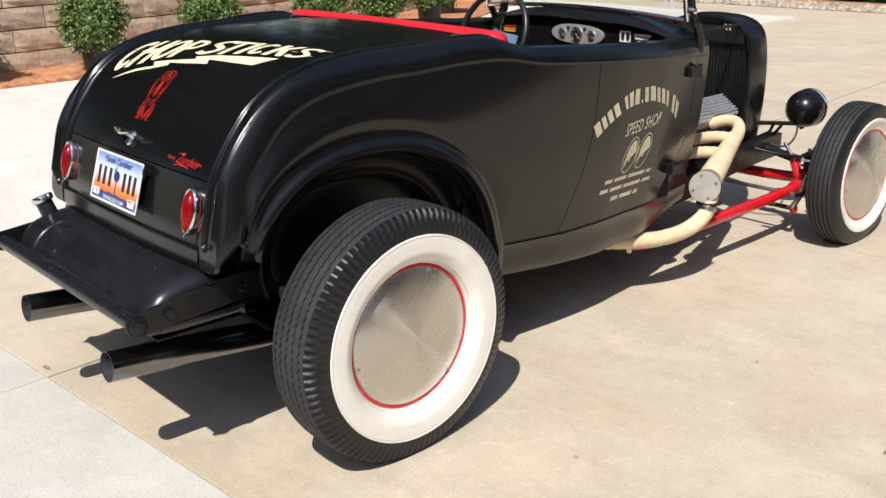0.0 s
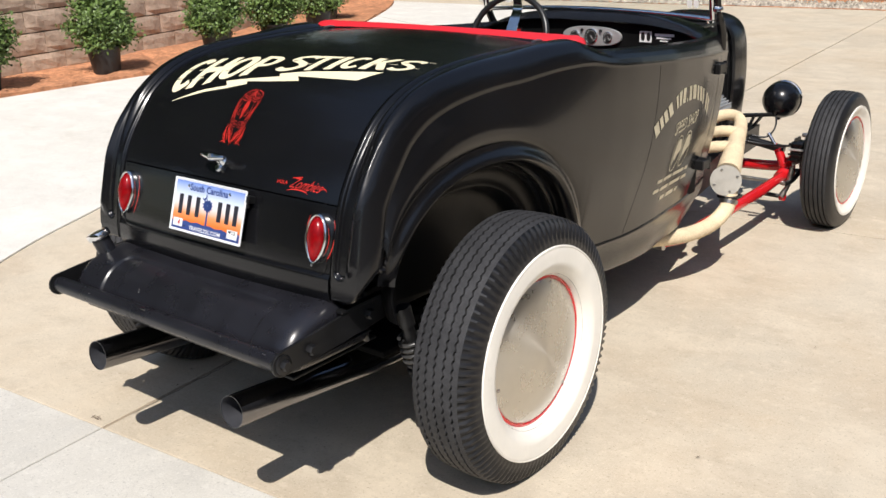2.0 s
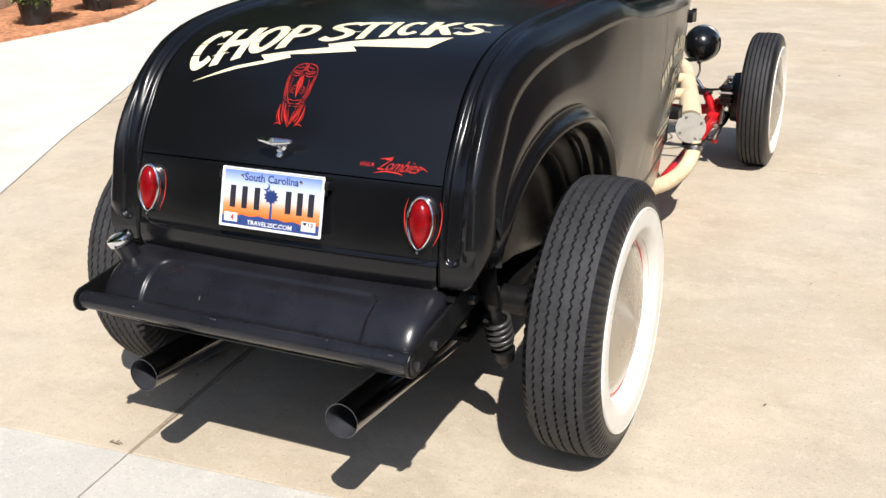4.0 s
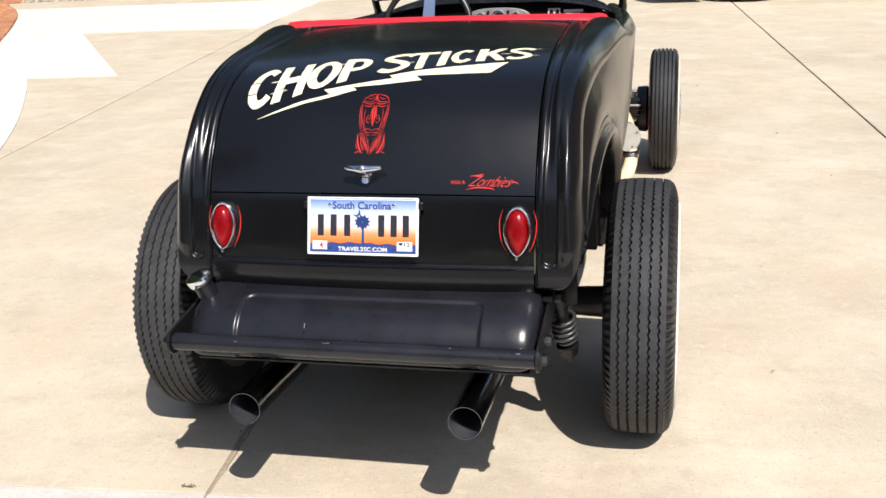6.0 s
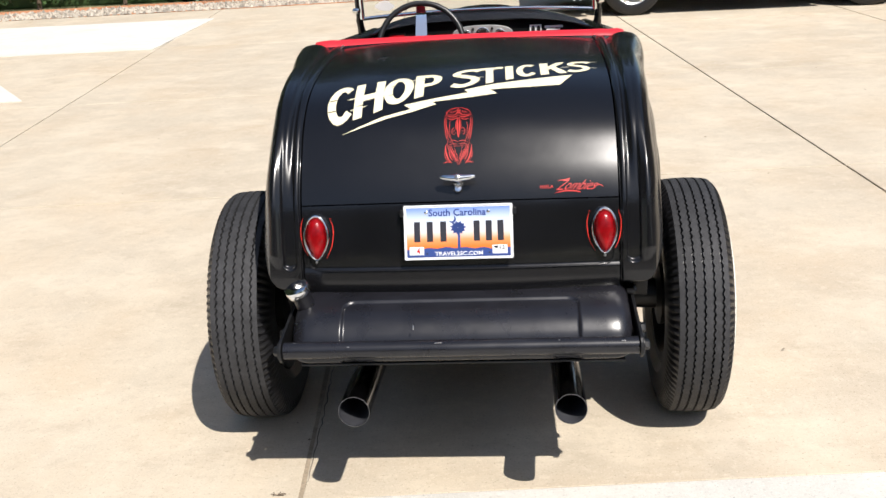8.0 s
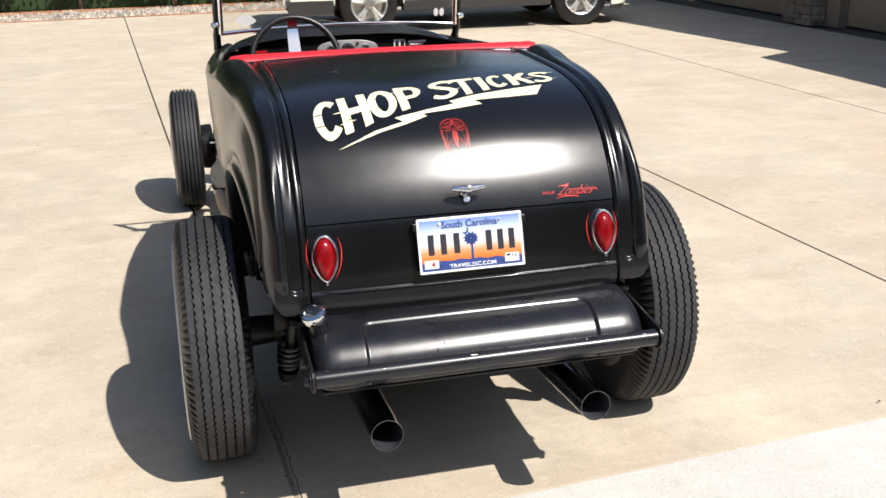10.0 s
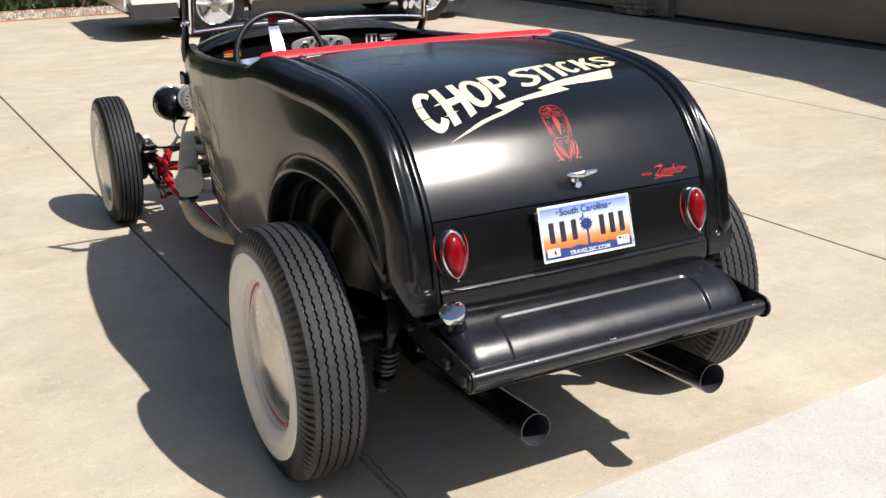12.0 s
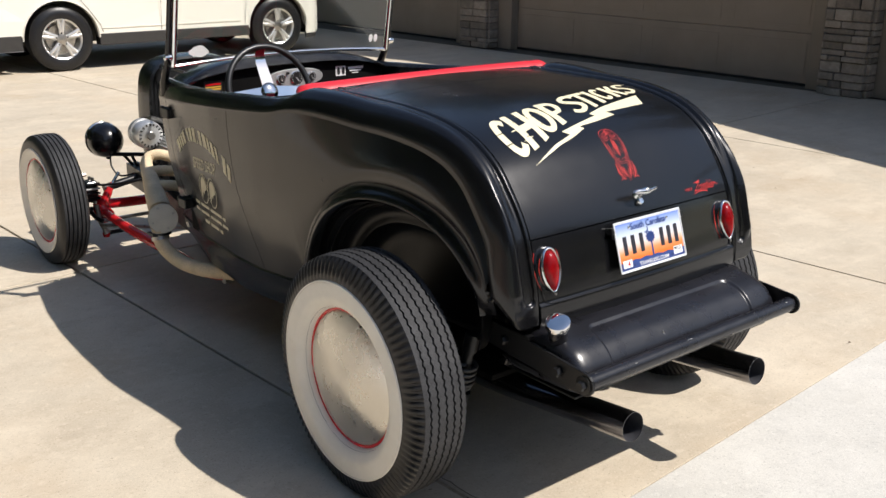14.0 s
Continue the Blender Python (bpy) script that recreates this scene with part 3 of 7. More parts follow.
# woods on the bank above the block wall, and more trees out of view
wr = random.Random(14)
for k in range(40):
    # trees past the house and street are unseen, added to darken reflections and fill
    x, y, h = (16.5 + 2.0 * wr.random(), 1.5 + 3.4 * (k - 33), wr.uniform(12.0, 14.5)) if k > 32 else (-15.5 - 2.0 * wr.random(), -9.5 + 3.6 * (k - 24), wr.uniform(17.0, 20.0)) if k > 23 else (-14.0 + 3.7 * (k - 15), -15.0 - 2.5 * wr.random(), wr.uniform(5.5, 7.5)) if k > 14 else (-11.8 - 2.0 * wr.random(), -11 + 3.6 * k, wr.uniform(14.5, 17.5)) if k < 9 else (-12.5 + 3.3 * (k - 9), 19.5 + 1.5 * wr.random(), wr.uniform(9.0, 11.5))
    tr = thing("tree", "unseen tall leafy tree behind the house, added to darken reflections" if k > 32 else "tall leafy green tree on the bank above the wall" if k < 9 or k > 23 else "leafy green tree behind the hedge" if k < 15 else "unseen leafy tree across the street, added to block low sky", "tree", "trees round the driveway", at=(x, y, 0))
    put("trunk", tube_mesh("trunk", catmull([(0, 0, -0.1), (0.08, 0.05, h * 0.3), (-0.05, 0.1, h * 0.6), (0.0, 0.0, h * 0.9)], 4), [0.2 - 0.013 * q for q in range(13)], 10), BARK, tr)
    for q in range(4):
        a = 1.6 * q + wr.random()
        put("limb", tube_mesh("limb", [(0, 0, h * (0.3 + 0.1 * q)), (0.9 * math.cos(a), 0.9 * math.sin(a), h * (0.42 + 0.1 * q)), (1.7 * math.cos(a), 1.7 * math.sin(a), h * (0.5 + 0.11 * q))], [0.09, 0.06, 0.02], 7), BARK, tr)
    put("crown", leaf_cloud("crown", (0, 0, h * 0.56), (2.1, 2.1, h * 0.44), 6500, 0.40, 900 + k), HEDGE, tr)

# ---- the house with its garage doors ----
WU = 8.5
house = thing("house", "taupe house front with garage doors and ledge-stone piers", "house")
house.matrix_basis = HGRID


def hbox(name, u0, u1, v0, v1, z0, z1, material, parent, label="", b=0.006):
    return part(name, box_bm(u0, u1, v0, v1, z0, z1, b), material, parent, label)


hbox("wall", WU + 0.12, WU + 0.4, -5, 3.75, -0.03, 3.0, WALLP, house)
hbox("wall", WU + 0.12, WU + 0.4, 8.3, 9.35, -0.03, 3.0, WALLP, house)
hbox("wall", WU + 0.12, WU + 0.4, 3.76, 8.29, 2.25, 3.0, WALLP, house)
hbox("wall", WU + 0.12, WU + 0.4, 9.36, 14.2, 2.25, 3.0, WALLP, house)
hbox("wall", WU + 0.12, WU + 0.4, 14.21, 15, -0.03, 3.0, WALLP, house)
for v0, v1 in ((3.78, 8.27), (9.42, 14.15)):
    door = hbox("garage_door", WU + 0.17, WU + 0.2, v0, v1, 0.0, 2.24, GARAGE, house, "taupe sectional garage door with recessed panels", 0.003)
    for r in range(4):
        hbox("section", WU + 0.150, WU + 0.169, v0 + 0.002, v1 - 0.002, 0.035 + r * 0.551, 0.581 + r * 0.551, GARAGE, door, "", 0.006)
        for c in range(4):
            w = (v1 - v0) / 4
            hbox("panel", WU + 0.146, WU + 0.1495, v0 + c * w + 0.09, v0 + (c + 1) * w - 0.09, 0.12 + r * 0.551, 0.50 + r * 0.551, GARAGE, door, "", 0.003)
    hbox("seal", WU + 0.15, WU + 0.21, v0, v1, 0.0, 0.03, RUBBER, door, "black rubber bottom seal", 0.004)
for v0, v1 in ((3.56, 3.77), (8.28, 8.54), (9.16, 9.41), (2.72, 3.0)):
    hbox("trim_board", WU + 0.02, WU + 0.118, v0, v1, 0.0, 2.42, TRIM, house)
hbox("trim_board", WU + 0.03, WU + 0.116, 3.78, 8.27, 2.24, 2.45, TRIM, house)
hbox("trim_board", WU + 0.03, WU + 0.116, 9.42, 14.1, 2.24, 2.45, TRIM, house)
entry = hbox("entry_door", WU + 0.06, WU + 0.117, 1.7, 2.71, 0.04, 2.14, GARAGE, house, "tan panelled side door with a black pull handle")
for z0, z1 in ((0.2, 0.95), (1.1, 2.0)):
    hbox("panel", WU + 0.045, WU + 0.059, 1.85, 2.18, z0, z1, GARAGE, entry, "", 0.01)
    hbox("panel", WU + 0.045, WU + 0.059, 2.26, 2.56, z0, z1, GARAGE, entry, "", 0.01)
put("pull_handle", tube_mesh("pull_handle", catmull([(WU + 0.06, 2.62, 0.92), (WU - 0.0, 2.62, 0.96), (WU - 0.01, 2.62, 1.12), (WU + 0.06, 2.62, 1.2)], 6), 0.014, 8), CHASSIS, entry, "black pull handle")
# ledge-stone piers, stone by stone
sr = random.Random(21)


def pier(v0, v1):
    ob = hbox("pier", WU - 0.14, WU + 0.117, v0 + 0.03, v1 - 0.03, 0.0, 2.6, GAP_SHADE, house, "stacked ledge-stone pier in grey and brown")
    z = 0.0
    while z < 2.55:
        h = sr.choice((0.06, 0.08, 0.1, 0.12))
        v = v0
        while v < v1 - 0.02:
            w = min(sr.uniform(0.14, 0.34), v1 - v)
            if v1 - (v + w) < 0.08:
                w = v1 - v
            d = sr.uniform(0, 0.03)
            bm = box_bm(WU - 0.175 - d, WU - 0.1, v + 0.004, v + w - 0.004, z + 0.004, z + h - 0.004, 0.008, 1)
            part("stone", bm, STONE, ob)
            v += w
        for s0, s1 in ((v0 - 0.03, v0 + 0.028), (v1 - 0.028, v1 + 0.03)):
            part("stone", box_bm(WU - 0.14, WU + 0.1, s0, s1, z + 0.004, z + h - 0.004, 0.008, 1), STONE, ob)
        z += h


pier(3.03, 3.53)
pier(8.58, 9.12)
# eaves and the gable over the first door
def slab3(name, pts, t, material, parent):
    bm = bmesh.new()
    lo = [bm.verts.new(p) for p in pts]
    hi = [bm.verts.new((p[0], p[1], p[2] + t)) for p in pts]
    bm.faces.new(lo[::-1])
    bm.faces.new(hi)
    n = len(pts)
    for i in range(n):
        bm.faces.new((lo[i], lo[(i + 1) % n], hi[(i + 1) % n], hi[i]))
    bmesh.ops.recalc_face_normals(bm, faces=bm.faces)
    return part(name, bm, material, parent)


slab3("roof", [(7.45, 2.1, 3.0), (7.45, 4.66, 3.0), (14, 4.66, 6.2), (14, 2.1, 6.2)], 0.18, ROOF, house)
slab3("roof", [(5.95, -2.9, 3.0), (7.45, 2.08, 3.0), (14, 2.08, 6.2), (14, -2.9, 6.2)], 0.18, ROOF, house)
slab3("roof", [(8.0, 4.7, 3.0), (14, 4.7, 3.0), (14, 7.2, 4.4), (8.0, 7.2, 4.4)], 0.18, ROOF, house)
slab3("roof", [(8.0, 7.21, 4.4), (14, 7.21, 4.4), (14, 9.8, 3.0), (8.0, 9.8, 3.0)], 0.18, ROOF, house)
slab3("roof", [(7.8, 9.82, 3.0), (7.8, 15.5, 3.0), (14, 15.5, 6.2), (14, 9.82, 6.2)], 0.18, ROOF, house)
part("gable", prism_bm([(-2.3, 0), (2.3, 0), (0, 1.3)], 0, 0.2), WALLP, house, m=Matrix.Translation((WU + 0.15, 7.2, 3.0)) @ Matrix(((0, 0, 1, 0), (1, 0, 0, 0), (0, 1, 0, 0), (0, 0, 0, 1))))


# ---- the white crossover parked at the far side ----
def car_wheel(parent, x, y, r, w, sgn):
    """Alloy wheel with five split spokes; sgn: which way its face looks along y."""
    tyre_p = [(-w / 2, r * 0.56), (-w / 2 - 0.008, r * 0.66), (-w / 2 + 0.0, r * 0.88), (-w / 2 + 0.03, r * 0.985), (0, r), (w / 2 - 0.03, r * 0.985), (w / 2, r * 0.90), (w / 2 + 0.008, r * 0.76), (w / 2 + 0.002, r * 0.65), (w / 2 - 0.006, r * 0.615), (w / 2 - 0.03, r * 0.60)]
    wheel = put("wheel", lathe_mesh("wheel", [(-w / 2 + 0.01, r * 0.58), (-w / 2 + 0.005, r * 0.605), (0.0, r * 0.58), (w / 2 - 0.02, r * 0.59), (w / 2 - 0.005, r * 0.63), (w / 2 + 0.004, r * 0.625), (w / 2 - 0.01, r * 0.575), (-0.02, r * 0.53), (-0.02, 0.02)], 40, "y"), RIM, parent, m=pose(x, y, r, 0, 0, 0 if sgn > 0 else 180))
    put("tyre", lathe_mesh("tyre", tyre_p, 48, "y"), RUBBER, wheel)
    put("brake_disc", lathe_mesh("brake_disc", [(w / 2 - 0.07, 0.03), (w / 2 - 0.065, r * 0.45), (w / 2 - 0.08, r * 0.45)], 32, "y"), STEEL, wheel)
    for k in range(5):
        a = 2 * math.pi * k / 5 + math.pi / 2
        for da in (-0.14, 0.14):
            bm = bmesh.new()
            pts = []
            for rr, hw, yy in ((0.05, 0.030, w / 2 - 0.02), (r * 0.34, 0.025, w / 2 - 0.002), (r * 0.61, 0.023, w / 2 - 0.006)):
                an = a + da * min(1, rr / (r * 0.45))
                c, s = math.cos(an), math.sin(an)
                pts.append([(c * rr - s * hw, yy, s * rr + c * hw), (c * rr, yy + 0.012, s * rr), (c * rr + s * hw, yy, s * rr - c * hw), (c * rr, yy - 0.03, s * rr)])
            put("spoke", grid_mesh("spoke", pts, close_u=True), RIM, wheel)
    put("hub_cap", lathe_mesh("hub_cap", [(w / 2 - 0.02, 0.062), (w / 2 - 0.008, 0.06), (w / 2 - 0.004, 0.04), (w / 2, 0.001)], 24, "y"), STEEL, wheel)
    for k in range(5):
        a = 2 * math.pi * k / 5 + 0.3
        put("lug_nut", bolt_mesh("lug_nut", 0.011, 0.014, "y"), CHASSIS, wheel, m=Matrix.Translation((math.cos(a) * 0.07, w / 2 - 0.014, math.sin(a) * 0.07)))
    return wheel


def crossover(x, y):
    """x: rear hub, y: outer side that looks to the hot rod; nose towards +x."""
    ob = thing("crossover_car", "pearl white crossover with dark lower cladding, parked", "car", at=(x, y, 0))
    wb, r = 2.87, 0.375

    def arc(cx, rad, a0, a1, n=14):
        return [(cx + rad * math.cos(a0 + (a1 - a0) * k / n), r + rad * math.sin(a0 + (a1 - a0) * k / n)) for k in range(n + 1)]

    ar = 0.445
    lowz = 0.415
    a_in = math.asin((lowz - r) / ar)
    low = [(-0.98, lowz), (-ar, lowz)][:1] + arc(0, ar, math.pi - a_in, a_in)[:] + arc(wb, ar, math.pi - a_in, a_in) + [(wb + 0.43, lowz)]
    top = [(wb + 0.43, 0.91), (wb - 0.25, 1.02), (wb - 0.5, 1.05), (-0.85, 1.12), (-1.0, 1.0), (-1.04, 0.62)]
    outline = low + top
    for side, y0, y1 in (("near", 0.0, 0.12), ("far", 1.78, 1.9)):
        bm = bmesh.new()
        a = [bm.verts.new((px, y0 + (0.05 if pz > 0.95 and side == "near" else 0), pz)) for px, pz in outline]
        b = [bm.verts.new((px, y1 - (0.05 if pz > 0.95 and side == "far" else 0), pz)) for px, pz in outline]
        bm.faces.new(a)
        bm.faces.new(b[::-1])
        for k in range(len(a)):
            bm.faces.new((a[k], a[k - 1], b[k - 1], b[k]))
        bmesh.ops.recalc_face_normals(bm, faces=bm.faces)
        bmesh.ops.triangulate(bm, faces=[f for f in bm.faces if len(f.verts) > 4])
        bev(part("body_side", bm, SUVP, ob), 0.012)
        yc = y0 - 0.004 if side == "near" else y1 - 0.012
        cl = [(ar - 0.005, 0.418), (wb - ar + 0.005, 0.418), (wb - ar + 0.005, 0.285), (ar - 0.005, 0.28)]
        for pts in (cl, [(-1.05, 0.445), (-ar - 0.01, 0.445), (-ar - 0.01, 0.265), (-1.0, 0.27)]):
            bm = bmesh.new()
            for yy in (yc, yc + 0.14 if side == "near" else yc - 0.12):
                for px, pz in pts:
                    bm.verts.new((px, yy, pz - 0.001))
            bm.verts.ensure_lookup_table()
            vs = list(bm.verts)
            bm.faces.new(vs[:4])
            bm.faces.new(vs[4:][::-1])
            for k in range(4):
                bm.faces.new((vs[k], vs[k - 1], vs[4 + k - 1], vs[4 + k]))
            bmesh.ops.recalc_face_normals(bm, faces=bm.faces)
            bev(part("cladding", bm, CLAD, ob, "dark grey lower cladding"), 0.01)
        for cx in (0, wb):
            ring = []
            for px, pz in arc(cx, ar, 0.0, math.pi, 20):
                n = Vector((px - cx, 0, pz - r)).normalized()
                p = Vector((px, yc, pz))
                ring.append([p + n * 0.006, p - n * 0.005 + Vector((0, -0.004 if side == "near" else 0.012, 0)), p - n * 0.007 + Vector((0, 0.1 if side == "near" else -0.1, 0)), p - n * 0.0 + Vector((0, 0.1 if side == "near" else -0.1, 0))])
            put("arch_lip", grid_mesh("arch_lip", ring, close_u=True), SUVP, ob)
        # door seams, handle, sill bead
        ys = -0.003 if side == "near" else 1.903
        for pts in ([(0.49, 0.43), (0.46, 0.52), (0.375, 0.645), (0.27, 0.79), (0.13, 0.93), (0.0, 1.06)], [(1.22, 0.43), (1.24, 1.04)], [(2.37, 0.43), (2.40, 0.8), (2.32, 1.02)]):
            put("door_seam", tube_mesh("door_seam", [(px, ys, pz) for px, pz in pts], 0.0022, 6), CLAD, ob)
        for hx in (0.62, 1.6):
            bev(part("door_handle", box_bm(hx, hx + 0.18, min(ys, ys - 0.03 if side == "near" else ys), max(ys, ys + 0.03 if side != "near" else ys), 0.86, 0.885, 0.006), SUVP, ob), 0.004)
        bm = box_bm(0.47, 2.3, ys - 0.002, ys + 0.002, 0.475, 0.485, 0.001)
        part("sill_bead", bm, SUVP, ob)
    core = [(-1.0, 0.3), (wb + 0.70, 0.3), (wb + 0.74, 0.7), (wb + 0.62, 0.82), (wb - 0.4, 1.02), (-0.85, 1.1), (-1.0, 0.95)]
    to_side = Matrix(((1, 0, 0, 0), (0, 0, 1, 0), (0, 1, 0, 0), (0, 0, 0, 1)))
    part("inner_body", prism_bm(core, 0.3, 1.6), CLAD, ob, m=to_side)
    part("hood", prism_bm([(wb - 0.5, 1.0), (wb + 0.60, 0.84), (wb + 0.74, 0.70), (wb + 0.74, 0.75), (wb + 0.62, 0.875), (wb - 0.25, 1.04), (wb - 0.5, 1.06)], 0.11, 1.79), SUVP, ob, m=to_side)
    # the nose is rounded in plan
    def nose(name, levels, q0, q1, off, material, label=""):
        rows = []
        for z, f in levels:
            row = []
            for k in range(33):
                q = q0 + (q1 - q0) * k / 32
                a = min(q, 2 - q, 0.8) / 0.8 * math.pi / 2
                yy = 0.55 * (1 - math.cos(a)) if q <= 0.8 else 0.55 + 0.8 * (q - 0.8) / 0.4
                if q > 1.2:
                    yy = 1.9 - 0.55 * (1 - math.cos(a))
                row.append(Vector((wb + 0.425 + (0.40 * math.sin(a)) * f + off, yy - off * (0.5 if q < 1 else -0.5), z)))
            rows.append(row)
        return thicken(put(name, grid_mesh(name, rows), material, ob, label), 0.02)
    nose("bumper", ((0.262, 0.93), (0.272, 0.965), (0.30, 0.985), (0.40, 1.0), (0.55, 1.0), (0.66, 0.985), (0.72, 0.95), (0.80, 0.86), (0.88, 0.74)), 0.0, 2.0, 0.0, SUVP)
    nose("front_valance", ((0.20, 0.86), (0.23, 0.90), (0.264, 0.915)), 0.0, 2.0, -0.004, CLAD, "dark lower valance")
    for q0, q1 in ((0.36, 0.62), (1.38, 1.64)):
        nose("fog_lamp_bezel", ((0.42, 1.0), (0.45, 1.0), (0.49, 1.0), (0.515, 1.0)), q0, q1, 0.006, CLAD, "black fog lamp bezel")
    nose("lower_grille", ((0.34, 0.995), (0.42, 1.0), (0.50, 1.0)), 0.75, 1.25, 0.006, CLAD)
    for q0, q1 in ((0.12, 0.6), (1.4, 1.88)):
        nose("headlight", ((0.72, 0.95), (0.76, 0.91), (0.80, 0.86)), q0, q1, 0.008, GLASS, "clear headlight")
    cab = [(wb - 0.42, 1.04), (wb - 1.25, 1.52), (0.6, 1.62), (-0.5, 1.56), (-0.95, 1.1)]
    bev(part("cabin", prism_bm(cab, 0.14, 1.76), SUVP, ob, m=to_side), 0.06, 3)
    for side_y in (0.135, 1.765):
        for pts in ([(wb - 0.62, 1.08), (wb - 1.28, 1.46), (1.42, 1.52), (1.42, 1.08)], [(1.33, 1.08), (1.33, 1.53), (0.5, 1.55), (0.3, 1.1)], [(0.2, 1.12), (0.42, 1.54), (-0.35, 1.5), (-0.62, 1.16)]):
            part("side_window", prism_bm(pts, side_y - 0.004, side_y + 0.004), TINT, ob, "dark tinted side window", m=to_side)
    part("rear_bumper", prism_bm([(-1.07, 0.36), (-0.7, 0.36), (-0.7, 0.62), (-1.07, 0.62)], 0.05, 1.85), SUVP, ob, m=to_side)
    for cx in (0, wb):
        car_wheel(ob, cx, 0.13, r, 0.23, -1)
        car_wheel(ob, cx, 1.77, r, 0.23, 1)
    return ob


crossover(1.64, 9.32)

# ---- the hot rod: x to its right, y ahead, rear axle near y = -0.23 ----
rod = thing("hot_rod_car", "satin black fenderless hot rod roadster with whitewall tyres on the driveway", "car")

# run of the deck, from behind the seat over the tail to the bottom edge: (y, z)
TAIL = [(0.52, 1.118), (0.42, 1.150), (0.30, 1.166), (0.15, 1.170), (0.0, 1.170), (-0.14, 1.168), (-0.26, 1.159), (-0.36, 1.142), (-0.45, 1.112), (-0.535, 1.058),
        (-0.598, 0.985), (-0.639, 0.925), (-0.667, 0.868), (-0.686, 0.80), (-0.704, 0.73), (-0.714, 0.67), (-0.716, 0.64), (-0.705, 0.615), (-0.68, 0.602)]
tail_line = [Vector((0, y, z)) for y, z in [(p.x, p.y) for p in catmull([(y, z, 0) for y, z in TAIL], 10)]]
tail_len = [0.0]
for a, b in zip(tail_line, tail_line[1:]):
    tail_len.append(tail_len[-1] + (b - a).length)


def tail_at(s):
    """Point and outward normal of the deck run at length s."""
    s = min(max(s, 0.0), tail_len[-1] - 1e-6)
    k = max(i for i in range(len(tail_len) - 1) if tail_len[i] <= s)
    f = (s - tail_len[k]) / (tail_len[k + 1] - tail_len[k])
    a, b = tail_line[max(k - 2, 0)], tail_line[min(k + 3, len(tail_line) - 1)]
    d = (b - a).normalized()
    return tail_line[k].lerp(tail_line[k + 1], f), Vector((0, d.z, -d.y))


def s_of(y=None, z=None):
    """Length along the run where it passes a height (on the tail) or a y (on the top)."""
    if z is not None:
        return next(tail_len[i] for i in range(len(tail_line)) if tail_line[i].z <= z and tail_line[i].y < -0.3)
    return next(tail_len[i] for i in range(len(tail_line)) if tail_line[i].y <= y)


def lip_step(s):
    """The lower edge of the tail stands a little proud."""
    return 0.006 * smooth(S_LIP - 0.004, S_LIP + 0.004, s) if S_LIP else 0.0


S_LIP = 0.0


def bulge(x):
    x = abs(x)
    return 0.016 * max(0.0, 1 - (x / 0.452) ** 2.2)


def deck_point(x, s, lift=0.0):
    p, n = tail_at(s)
    return p + n * (bulge(x) + lift + lip_step(s)) + Vector((x, 0, 0))


def smooth(a, b, t):
    t = min(max((t - a) / (b - a), 0.0), 1.0)
    return t * t * (3 - 2 * t)


SHOULDER = [(p.x, p.y) for p in catmull([(0.4545, -0.012, 0), (0.455, -0.001, 0), (0.459, 0.003, 0), (0.467, 0.0065, 0), (0.476, 0.0065, 0), (0.482, 0.003, 0), (0.488, -0.0015, 0), (0.494, 0.0, 0), (0.501, 0.006, 0), (0.510, 0.0128, 0), (0.522, 0.0175, 0), (0.536, 0.019, 0),
                                            (0.550, 0.0165, 0), (0.563, 0.009, 0), (0.575, -0.005, 0), (0.585, -0.023, 0), (0.5915, -0.041, 0), (0.593, -0.051, 0), (0.5925, -0.0555, 0), (0.5905, -0.058, 0), (0.590, -0.064, 0)], 4)]


S_LOW = s_of(z=0.668)
S_RUN = S_LOW + 0.030
LOW_DIR = Vector((0, -0.045, -1.0)).normalized()
belt_front = [(1.56, 0.976), (1.45, 0.986), (1.20, 1.008), (0.95, 1.030), (0.7, 1.052), (0.5, 1.072)]


def body_x(y, z):
    """Half width of the body at y and height z."""
    plan = [(-0.72, 0.545), (-0.6, 0.563), (-0.4, 0.579), (-0.1, 0.597), (0.3, 0.617), (0.6, 0.628), (0.9, 0.626), (1.2, 0.602), (1.4, 0.568), (1.6, 0.530)]
    w = np.interp(y, [p[0] for p in plan], [p[1] for p in plan])
    tuck = 0.014 + 0.042 * smooth(0.7, 1.5, y) + 0.026 * smooth(-0.1, 0.4, y) * (1 - smooth(0.9, 1.4, y))
    return float(w - tuck * max(0.0, (1.0 - z) / 0.56) ** 1.4 - 0.004)


def rail_section(y):
    """Section of the rolled cockpit rail above the belt, from its inner side over the top to the belt: (x, z)."""
    zb = float(np.interp(-y, [-b[0] for b in belt_front] + [-0.33], [b[1] for b in belt_front] + [1.099]))
    zt, x = rail_height(y), body_x(y, 1.0) - 0.004
    prof = [(-0.05, zt - 0.10), (-0.048, zt - 0.05), (-0.044, zt - 0.016), (-0.032, zt - 0.003), (-0.014, zt), (0.003, zt - 0.006), (0.013, zt - 0.018), (0.0205, (zb + zt) / 2 - 0.002), (0.0255, zb + 0.012), (0.027, zb + 0.004), (0.0255, zb + 0.0005), (0.025, zb - 0.004)]
    return [(x + dx, z) for dx, z in prof]


def resample(pts, n):
    d = [0.0]
    for a, b in zip(pts, pts[1:]):
        d.append(d[-1] + math.hypot(b[0] - a[0], b[1] - a[1]))
    t = np.linspace(0, d[-1], n)
    return list(zip(np.interp(t, d, [p[0] for p in pts]), np.interp(t, d, [p[1] for p in pts])))


